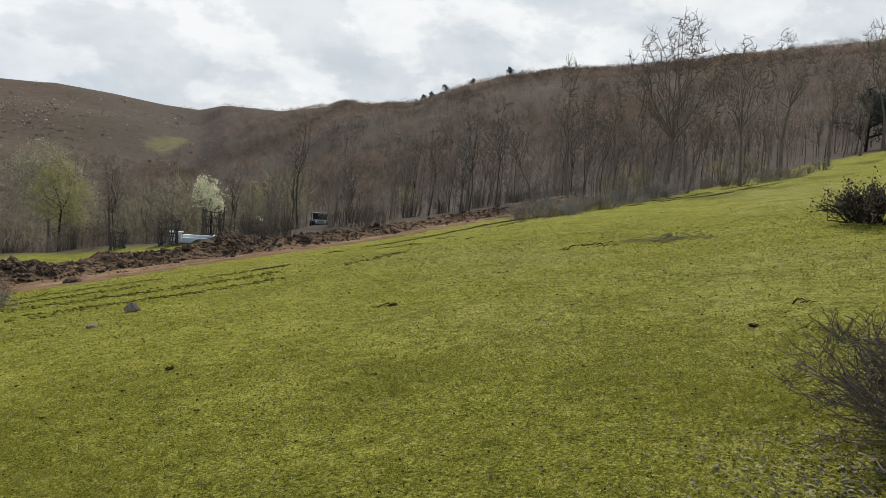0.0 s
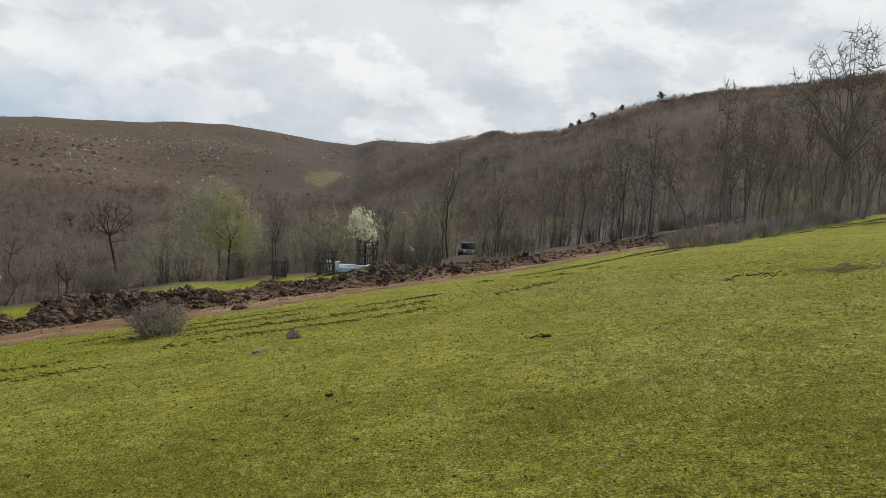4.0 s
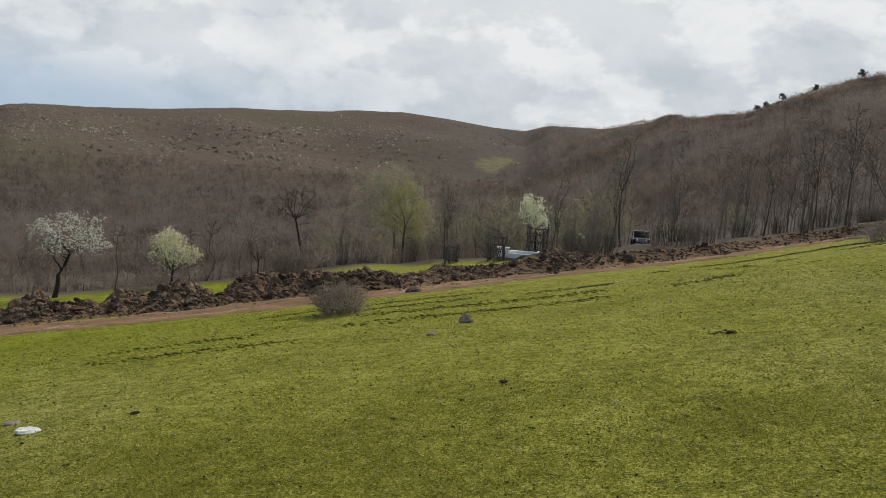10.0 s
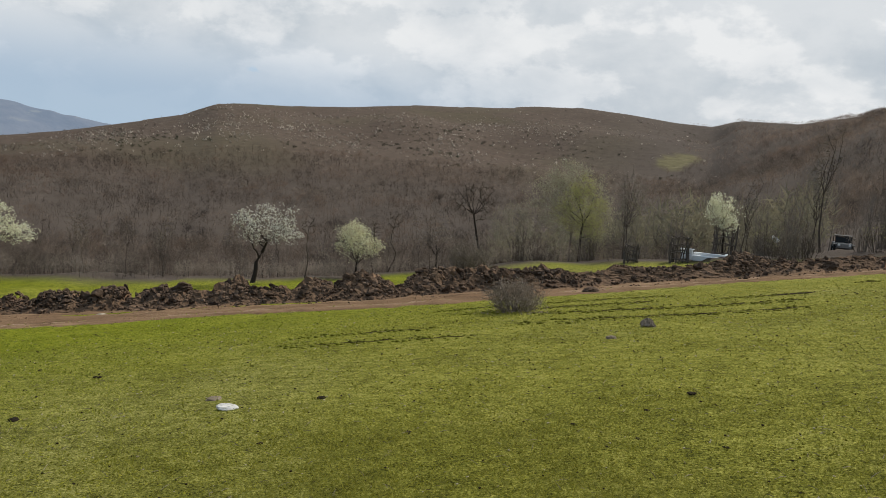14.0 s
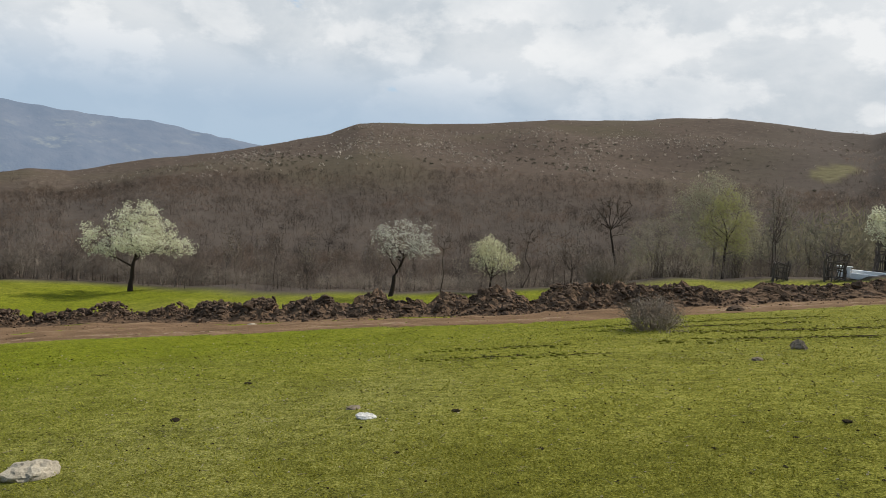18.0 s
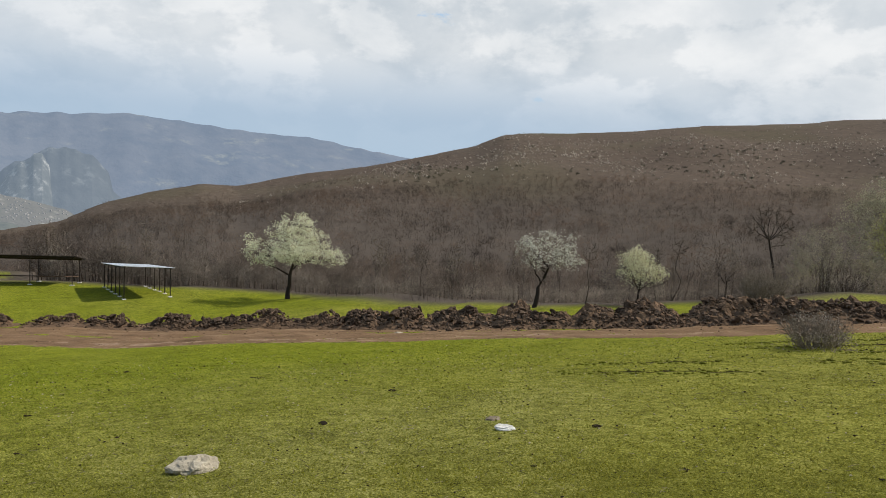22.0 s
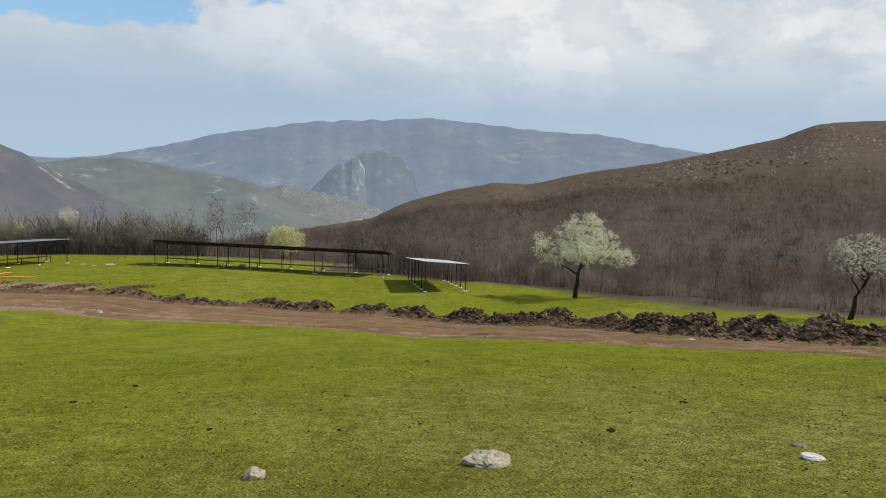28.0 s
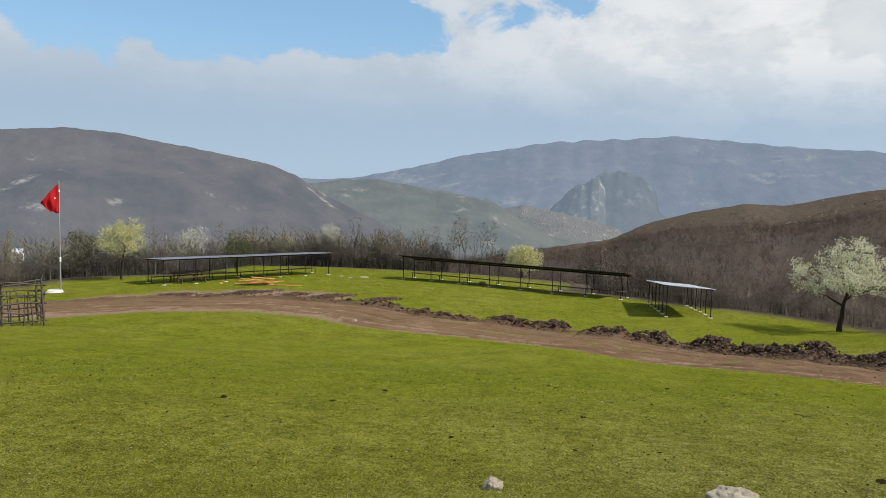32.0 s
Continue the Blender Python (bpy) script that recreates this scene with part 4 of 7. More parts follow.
# old wheel ruts in the pasture, parallel to the track
RUTS = [[(38, 19.5), (30, 20.2), (21, 21.6), (11, 22.6), (3, 26.5), (-5, 32.5), (-12, 37), (-18, 42), (-23, 54)], [(31, 17.0), (21, 17.9), (11, 19.2), (3, 22.6), (-3, 27.5)], [(50, 15.4), (44, 15.1), (37, 15.0), (30, 15.2), (22, 16.1), (15, 17.0)]]
crumbs, lips = Soup(), Soup()
for base in RUTS:
    pts = np.array([(-r_ * math.sin(radians(a)), r_ * math.cos(radians(a))) for a, r_ in base])
    L = np.r_[0, np.cumsum(np.linalg.norm(np.diff(pts, axis=0), axis=1))]
    for off in (-0.8, 0.8):
        s = np.arange(0, L[-1], 0.16)
        c = np.stack([np.interp(s, L, pts[:, k]) for k in (0, 1)], -1)
        c = (c + np.roll(c, 4, 0) + np.roll(c, -4, 0))[5:-5] / 3
        t = np.gradient(c, axis=0)
        t /= np.linalg.norm(t, axis=1)[:, None]
        n2 = np.stack([-t[:, 1], t[:, 0]], -1)
        m = len(c)
        wid = np.clip(0.045 + 0.05 * np.random.default_rng(int(off * 10 + 90)).random(m) + 0.05 * wave(s[5:-5], 0 * s[5:-5], 0.5, int(80 + off * 5)), 0.0, 0.19)
        broken = np.clip((0.3 if len(base) > 4 and base[0][0] < 45 else -0.15) + 0.9 * wave(s[5:-5], 0 * s[5:-5], 1.9, int(86 + off * 5)) + 0.9 * wave(s[5:-5], 0 * s[5:-5], 0.33, int(88 + off * 5)), 0.0, 1.0)
        wid = wid * broken * np.clip(np.minimum(np.arange(m), np.arange(m)[::-1]) / 50, 0, 1)
        mid = off + 0.16 * wave(s[5:-5], 0 * s[5:-5], 0.5, 83) + 0.05 * rng.normal(size=m)
        cr = np.array([-1.6, -1.0, -0.45, 0.45, 1.0, 1.6])
        hh = np.array([-0.02, 0.03, 0.0, 0.0, 0.035, -0.02])
        P = c[:, None] + n2[:, None] * (mid[:, None] + wid[:, None] * cr[None])[..., None]
        Zr = ground_z(P[..., 0], P[..., 1]) + 0.012 + hh[None] * (wid[:, None] / 0.10) * (0.6 + 0.8 * rng.random((m, 6)))
        i, j = np.meshgrid(np.arange(m - 1), np.arange(5), indexing="ij")
        p = i * 6 + j
        me = np_mesh("wheel_rut", np.concatenate([P, Zr[..., None]], -1).reshape(-1, 3), np.stack([p, p + 6, p + 7, p + 1], -1).reshape(-1, 4))
        if sum(f.normal.z for f in me.polygons[:50]) < 0:
            me.flip_normals()
        for k in range(m):
            if wid[k] > 0.015 and rng.random() < 0.45:
                v, f = small[k % 8]
                q = P[k, 1 + int(rng.integers(4))] + rng.normal(size=2) * 0.07
                crumbs.add(v * rng.uniform(0.012, 0.045) + (q[0], q[1], slope_z(q[0], q[1]) + 0.008), f)
            for _ in range(3 if broken[k] > 0.08 else 0):
                v, f = small[int(rng.integers(8))]
                q = c[k] + n2[k] * (mid[k] + rng.choice([-1, 1]) * rng.uniform(0.09, 0.26)) + t[k] * rng.uniform(-0.1, 0.1)
                lips.add(v * (1.0, 1.0, 0.6) * rng.uniform(0.03, 0.085) + (q[0], q[1], slope_z(q[0], q[1]) + 0.004), f)
        tagged(link("wheel_rut", me, "rut"), "broken dark wheel rut pressed into the pasture", "wheel rut", kind="structure")

tagged(link("rut_lips", lips.mesh("rut_lips", True), "sod"), "raised grassy lips pressed up along the wheel ruts", "turf", kind="stuff")
tagged(link("rut_crumbs", crumbs.mesh("rut_crumbs"), "rut"), "dark crumbs of earth thrown up along the wheel ruts", "soil", kind="stuff")

# ---- trees ----


def grow(seed, height, r0, first=0.25, mains=9, spread=0.75, levels=3, kids=(9, 6, 5), lean=(0, 0), wobble=0.12, up=0.18, trunks=1, sides=6, thin=0.006, reach=0.62, floor=0.0):
    """Limbs and twigs of a tree. Gives two soups and the twig ends with their directions."""
    r = np.random.default_rng(seed)
    wood, twigs, ends = Soup(), Soup(), []

    def limb(p, d, length, rad, level):
        n = 7 if level == 0 else 5 if level == 1 else 4 if level == 2 else 3
        pts, rads = [p], [rad]
        d = d / np.linalg.norm(d)
        for k in range(1, n):
            d = d + r.normal(size=3) * wobble * (0.6 if level == 0 else 1.3) + np.array([0, 0, up * (0.25 if level == 0 else 1.0)]) * 0.5
            if level and pts[-1][2] < floor:
                d[2] = abs(d[2]) + 0.25
            d = d / np.linalg.norm(d)
            pts.append(pts[-1] + d * length / (n - 1))
            rads.append(max(thin, rad * (1 - 0.82 * k / (n - 1))))
        pts, rads = np.array(pts), np.array(rads)
        (wood if level < 2 else twigs).add(*tube_arrays(pts, rads, sides if level == 0 else 5 if level == 1 else 3))
        if level >= 2:
            ends.extend((pts[k], d) for k in range(1, n))
        if level >= levels:
            return
        count = kids[level] if level else mains
        lo = first if level == 0 else 0.25
        for q in range(count):
            f = lo + (1 - lo) * (q + r.random()) / count
            a = f * (n - 1)
            k = min(int(a), n - 2)
            base = pts[k] + (pts[k + 1] - pts[k]) * (a - k)
            axis = pts[k + 1] - pts[k]
            axis = axis / np.linalg.norm(axis)
            side = np.cross(axis, r.normal(size=3))
            side /= np.linalg.norm(side)
            ang = spread * r.uniform(0.7, 1.25)
            go = axis * math.cos(ang) + side * math.sin(ang)
            ll = length * (reach if level == 0 else 0.5) * (1.15 - 0.62 * f) * r.uniform(0.75, 1.2)
            limb(base, go, ll, np.interp(a, np.arange(n), rads) * 0.62, level + 1)

    for q in range(trunks):
        d = np.array([lean[0], lean[1], 1.0]) + (r.normal(size=3) * (0.16, 0.16, 0) if trunks > 1 else 0)
        limb(np.array([0.12 * q * (trunks > 1), 0.0, -0.25]) * 1.0, d, height * r.uniform(0.85, 1.0) if q else height, r0 * (1 if q == 0 else 0.75), 0)
    return wood, twigs, ends


def clumps(ends, per, radius, size, seed, keep=1.0):
    """Small leaves or petals round the twig ends, two triangles each."""
    r = np.random.default_rng(seed)
    c = np.array([e[0] for e in ends])
    spray = wave(c[:, 0] + 0.7 * c[:, 2], c[:, 1] - 0.6 * c[:, 2], 4.2, seed) + 0.7 * wave(c[:, 0] - c[:, 1], c[:, 2], 7.0, seed + 1)
    c = c[r.random(len(c)) < keep * np.clip(1.0 + 1.25 * spray, 0.06, 1.9)]
    c = np.repeat(c, per, 0)
    n = len(c)
    c = c + r.normal(size=(n, 3)) * radius
    a = r.normal(size=(n, 3))
    a /= np.linalg.norm(a, axis=1)[:, None]
    b = np.cross(a, r.normal(size=(n, 3)))
    b /= np.linalg.norm(b, axis=1)[:, None]
    s = size * r.uniform(0.6, 1.3, (n, 1))
    v = np.stack([c - a * s, c + b * s * 0.6, c + a * s, c - b * s * 0.6], 1).reshape(-1, 3)
    k = np.arange(n)[:, None] * 4
    return v, np.concatenate([k + [0, 1, 2], k + [0, 2, 3]])


def rods(a, m, b, ra, rb, coarse=False):
    """Many thin three-sided twigs at once, from a over m to b."""
    n = len(a)
    d = b - a
    d = d / (np.linalg.norm(d, axis=1)[:, None] + 1e-9)
    e = np.cross(d, np.where(np.abs(d[:, 2:3]) > 0.9, [[1.0, 0, 0]], [[0, 0, 1.0]]))
    e = e / (np.linalg.norm(e, axis=1)[:, None] + 1e-9)
    g = np.cross(d, e)
    rings = []
    for p, rad in ((a, ra), (b, rb)) if coarse else ((a, ra), (m, (ra + rb) / 2), (b, rb)):
        for k in range(3):
            q = 2.0944 * k
            rings.append(p + (e * math.cos(q) + g * math.sin(q)) * rad)
    v = np.stack(rings, 1).reshape(-1, 3)
    f = []
    for s in (0,) if coarse else (0, 3):
        for k in range(3):
            k2 = (k + 1) % 3
            f += [[s + k, s + k2, s + 3 + k2], [s + k, s + 3 + k2, s + 3 + k]]
    f = (np.array(f)[None] + (np.arange(n) * (6 if coarse else 9))[:, None, None]).reshape(-1, 3)
    return v, f


def shaped(seed, trunk, lobes, mains=8, subs=60, twigs=500, r0=0.12, thin=0.006, rise=0.7, crown_from=0.5, longest=0.9, bend=0.25, bare_in=0.3, coarse=False):
    """A tree whose limbs reach into given crown lobes (across, along, up and three radii). Gives wood, twigs and twig ends."""
    r = np.random.default_rng(seed)
    lob = np.array(lobes, float)
    share = lob[:, 3] * lob[:, 4] * lob[:, 5]
    share = share / share.sum()

    def targets(n, lo, hi):
        k = r.choice(len(lob), n, p=share)
        d = r.normal(size=(n, 3))
        d = d / np.linalg.norm(d, axis=1)[:, None]
        rad = (lo**3 + (hi**3 - lo**3) * r.random(n)) ** (1 / 3)
        return lob[k, :3] + d * lob[k, 3:] * rad[:, None] * (1 + 0.10 * r.normal(size=(n, 1)))

    wood, fine = Soup(), Soup()
    way = np.array(trunk, float)
    t = np.linspace(0, 1, len(way))
    tt = np.linspace(0, 1, 9)
    stem = np.stack([np.interp(tt, t, way[:, k]) for k in range(3)], -1)
    stem[1:-1, :2] += r.normal(size=(7, 2)) * r0 * 0.16
    rad = r0 * (1 - 0.6 * tt) + r0 * 0.35 * np.exp(-tt * 14)
    wood.add(*tube_arrays(stem, rad, 7))
    first = max(1, int(crown_from * 8))
    node_p, node_r = [p for p in stem[first:]], list(rad[first:])

    bole = len(node_p)

    def branch(goal, level):
        p, q = (np.array(node_p), np.array(node_r)) if level else (np.array(node_p[:bole]), np.array(node_r[:bole]))
        gap = goal - p
        cost = np.linalg.norm(gap, axis=1) + rise * np.clip(0.12 - gap[:, 2], 0, None) - (0.5 * q / r0 if level else 0)
        if level == 0:
            cost = cost + r.random(len(cost)) * 0.6
        k = int(np.argmin(cost))
        s = p[k]
        long_ = np.linalg.norm(goal - s)
        ctrl = (s + goal) / 2 + np.array([0, 0, bend * long_ * (0.3 if level == 0 else 0.15)]) * r.uniform(-0.6, 1.0) + r.normal(size=3) * long_ * 0.09
        n = 7 if level == 0 else 5
        u = np.linspace(0, 1, n)[:, None]
        line = (1 - u) ** 2 * s + 2 * u * (1 - u) * ctrl + u**2 * goal
        line[1:-1] += r.normal(size=(n - 2, 3)) * long_ * 0.025
        ra = max(thin * 1.6, q[k] * (0.62 if level == 0 else 0.5))
        rr = np.linspace(ra, thin * 1.1, n)
        (wood if level == 0 else fine).add(*tube_arrays(line, rr, 5 if level == 0 else 4))
        node_p.extend(line[1:])
        node_r.extend(rr[1:])

    for goal in targets(mains, 0.55, 0.9):
        branch(goal, 0)
    for goal in targets(subs, 0.35, 0.98):
        branch(goal, 1)
    goal = targets(twigs, bare_in, 1.04)
    p = np.array(node_p)
    gap = goal[:, None] - p[None]
    k = np.argmin(np.linalg.norm(gap, axis=2) + rise * 0.7 * np.clip(0.05 - gap[:, :, 2], 0, None), 1)
    a = p[k]
    d = goal - a
    long_ = np.linalg.norm(d, axis=1)
    d = d * np.minimum(1.0, longest / (long_ + 1e-6))[:, None]
    b = a + d
    m = (a + b) / 2 + r.normal(size=a.shape) * 0.07 * np.minimum(long_, longest)[:, None]
    fine.add(*rods(a, m, b, thin, thin * 0.45, coarse))
    ends = [(q, e) for q, e in zip(b, d)] + [(q, e) for q, e in zip(m, d)] + [(q, e) for q, e in zip(a + d * 0.75, d)]
    return wood, fine, ends


def make_tree(name, where, soup, twig_mat, bark_mat, label, group="", turn=0.0, leaf=None, leaf_mat=None, category="tree", scale=1.0):
    """tree > trunk, crown (> leaves or blossom)."""
    wood, twigs, ends = soup
    root = empty(name, Matrix.LocRotScale(where, Euler((0, 0, turn)), Vector((scale,) * 3)), label, category, group)
    link("trunk", wood.mesh("trunk", True), bark_mat, root)
    crown = link("crown", twigs.mesh("crown"), twig_mat, root)
    if leaf is not None:
        link(leaf_mat.split("_")[0], np_mesh("leaves", *leaf), leaf_mat, crown)
    return root


def bloom(az, dist, seed, trunk, lobes, per, radius, size, mat, label, keep=1.0, bark="bark_dark", twig="bark", sink=0.0, **shape):
    """A flowering or budding tree; its lobes are given across and along the line of sight."""
    soup = shaped(seed, trunk, lobes, **shape)
    return make_tree("blossom_tree", at_bearing(az, dist, -sink), soup, twig, bark, label, "blossoming trees", radians(az), clumps(soup[2], per, radius, size, seed + 1, keep), mat, "tree")


def upright(h, lean=0.0, along_=0.0):
    return [(0, 0, -0.25), (lean * 0.25, along_ * 0.3, h * 0.5), (lean, along_, h)]


# the blossoming fruit trees by the track
bloom(68.0, 48.0, 22, upright(2.3, 0.2), [(0.4, 0, 3.3, 1.5, 1.6, 1.0), (0.5, 0.2, 4.55, 1.05, 1.1, 0.75), (-0.75, -0.4, 4.05, 0.8, 0.9, 0.6), (-1.75, 0.3, 2.75, 1.05, 1.1, 0.75), (-2.2, 0.2, 3.45, 0.6, 0.7, 0.5), (2.2, -0.2, 2.75, 1.15, 1.2, 0.7), (2.9, 0.1, 2.6, 0.75, 0.8, 0.5),
      (1.6, 0.3, 3.8, 0.9, 0.9, 0.65), (0.2, 1.6, 3.0, 1.3, 1.0, 0.8), (0.3, -1.6, 2.9, 1.4, 1.0, 0.7), (-0.7, -0.6, 2.5, 0.9, 0.9, 0.5)],
      5, 0.08, 0.048, "blossom", "round white-blossoming pear tree alone on the grass", 0.75, mains=18, subs=150, twigs=1250, r0=0.16, crown_from=0.42)
bloom(49.8, 36.6, 15, upright(1.9, 0.55, 0.2), [(0.45, 0, 2.75, 1.4, 1.3, 0.9), (1.6, 0.2, 2.35, 0.6, 0.7, 0.55), (1.68, 0, 3.4, 0.28, 0.35, 0.6), (-0.55, 0.1, 2.85, 0.6, 0.7, 0.5)],
      3, 0.06, 0.036, "blossom_pale", "leaning fruit tree with sparse greyish white blossom", 0.42, mains=9, subs=80, twigs=800, r0=0.12, crown_from=0.6)
bloom(42.5, 36.5, 21, upright(1.1, 0.1), [(0.0, 0, 1.7, 1.05, 1.0, 0.8), (-0.15, 0, 2.2, 0.65, 0.7, 0.48), (0.95, 0.1, 1.5, 0.45, 0.5, 0.45)],
      4, 0.08, 0.040, "blossom_cream", "small cream-blossoming tree behind the earth bank", 0.62, mains=8, subs=55, twigs=480, r0=0.07, crown_from=0.35)
bloom(16.5, 37.5, 33, upright(1.6, -0.1), [(-0.2, 0, 2.05, 0.75, 0.75, 0.7), (-0.3, 0, 2.5, 0.5, 0.5, 0.42), (0.1, 0, 1.45, 0.5, 0.5, 0.4)],
      4, 0.06, 0.038, "blossom", "upright cream-white blossoming tree inside a pole guard", 0.62, mains=8, subs=50, twigs=420, r0=0.06, crown_from=0.45)
bloom(26.2, 44, 41, upright(2.6), [(-0.1, 0, 3.1, 1.45, 1.4, 1.4), (-0.1, 0, 4.3, 0.85, 0.9, 0.85), (0.6, 0, 2.3, 0.8, 0.8, 0.6)],
      5, 0.12, 0.042, "leaf", "tall tree in fresh yellow-green leaf at the wood's edge", 0.8, mains=10, subs=80, twigs=600, r0=0.10, crown_from=0.3)
bloom(26.9, 52, 42, upright(4.5), [(-0.3, 0, 6.0, 2.8, 2.4, 2.2), (-0.4, 0, 7.6, 1.7, 1.6, 1.2), (1.6, 0.3, 5.0, 1.6, 1.5, 1.5)],
      5, 0.16, 0.046, "leaf_new", "tall grey-green tree just coming into leaf", 0.9, bark="bark", twig="twig_grey", mains=16, subs=170, twigs=1500, r0=0.13, crown_from=0.3)
bloom(31.2, 56, 43, upright(4.0, 0.3), [(0, 0, 5.2, 1.8, 1.8, 1.9), (0.3, 0, 6.5, 1.1, 1.1, 0.9)],
      3, 0.12, 0.030, "leaf_new", "tall grey tree just coming into leaf", 0.6, bark="bark", twig="twig_grey", mains=12, subs=110, twigs=900, r0=0.11, crown_from=0.3)
bloom(22.8, 50, 44, upright(3.4, -0.2), [(0, 0, 4.6, 1.1, 1.2, 1.7), (0.2, 0, 5.8, 0.7, 0.7, 0.8)],
      2, 0.12, 0.022, "leaf_dull", "slim grey tree just coming into leaf", 0.3, bark="bark_mid", twig="twig_grey", mains=9, subs=80, twigs=600, r0=0.09, crown_from=0.35)
bloom(36.6, 38, 47, upright(0.9), [(-0.1, 0, 1.45, 0.95, 0.9, 0.7), (0.2, 0, 1.8, 0.6, 0.6, 0.4)],
      2, 0.07, 0.024, "leaf_grey", "small bushy tree with sparse pale buds behind the bank", 0.6, mains=8, subs=55, twigs=420, r0=0.06, crown_from=0.3)
bloom(118.3, 62, 52, upright(2.4, 0.3), [(0.1, 0, 3.0, 1.75, 1.6, 1.1), (0.6, 0, 3.9, 1.0, 1.0, 0.7), (-1.0, 0, 2.7, 0.9, 0.9, 0.6)],
      6, 0.12, 0.052, "blossom_yellow", "young tree in yellow-green blossom near the flag pole", 0.75, mains=9, subs=70, twigs=600, r0=0.09, crown_from=0.6)
bloom(89.7, 80, 55, upright(2.4), [(0.2, 0, 3.1, 1.9, 1.8, 1.3), (-0.1, 0, 3.9, 1.2, 1.2, 0.7)],
      7, 0.14, 0.065, "blossom_yellow", "cream-green blossoming tree below the terrace", 0.8, mains=9, subs=70, twigs=600, r0=0.11, crown_from=0.4)
bloom(110.6, 66, 66, upright(1.6), [(0, 0, 2.2, 1.3, 1.3, 1.2), (0.9, 0, 1.7, 0.8, 0.8, 0.8)],
      5, 0.14, 0.055, "leaf_dull", "dark olive bush coming into leaf behind the picnic shelter", 0.7, mains=9, subs=60, twigs=420, r0=0.07, crown_from=0.3)
bloom(120.6, 72, 67, upright(2.2), [(0, 0, 3.0, 1.5, 1.4, 1.3), (-0.7, 0, 3.9, 0.7, 0.7, 0.6)],
      5, 0.15, 0.055, "leaf_dull", "dark olive tree coming into leaf beyond the flag pole", 0.6, mains=9, subs=60, twigs=460, r0=0.08, crown_from=0.35)
bloom(125.2, 78, 68, upright(4.4), [(0, 0, 4.6, 0.8, 0.8, 2.2), (0.3, 0, 6.6, 0.5, 0.5, 1.0), (-1.3, 0, 3.6, 0.7, 0.7, 1.6)],
      4, 0.16, 0.05, "leaf", "slim yellow-green tree standing before the white house", 0.5, twig="twig_grey", mains=10, subs=70, twigs=520, r0=0.09, crown_from=0.3)
bloom(104.0, 80, 58, upright(2.4), [(0, 0, 3.2, 1.5, 1.5, 1.3), (0.1, 0, 4.1, 0.9, 0.9, 0.6)],
      4, 0.15, 0.06, "blossom_pale", "pale blossoming tree in the wood behind the shelters", 0.5, twig="twig_grey", mains=9, subs=70, twigs=520, r0=0.10, crown_from=0.4)
bloom(107.1, 82, 61, upright(2.0), [(0, 0, 2.7, 1.3, 1.3, 1.1)],
      4, 0.14, 0.05, "blossom_yellow", "cream-green flowering bush in the wood behind the shelters", 0.45, twig="twig_grey", mains=9, subs=60, twigs=420, r0=0.08, crown_from=0.4)
bloom(113.6, 82, 60, upright(4.2), [(0, 0, 5.6, 1.8, 1.7, 1.5), (0.3, 0, 6.7, 1.1, 1.1, 0.8), (-1.2, 0, 5.0, 1.0, 1.0, 0.8)],
      5, 0.16, 0.06, "blossom_pale", "tall pale blossoming tree in the wood behind the shelters", 0.55, twig="twig_grey", mains=10, subs=80, twigs=620, r0=0.12, crown_from=0.4)
bloom(2.8, 60, 64, upright(1.7), [(0, 0, 2.5, 1.3, 1.2, 0.9), (0.4, 0, 3.1, 0.7, 0.7, 0.5)],
      2, 0.11, 0.05, "leaf", "small tree with bright yellow-green leaves in the wood", 0.4, twig="twig_grey", mains=8, subs=50, twigs=320, r0=0.06, crown_from=0.35)

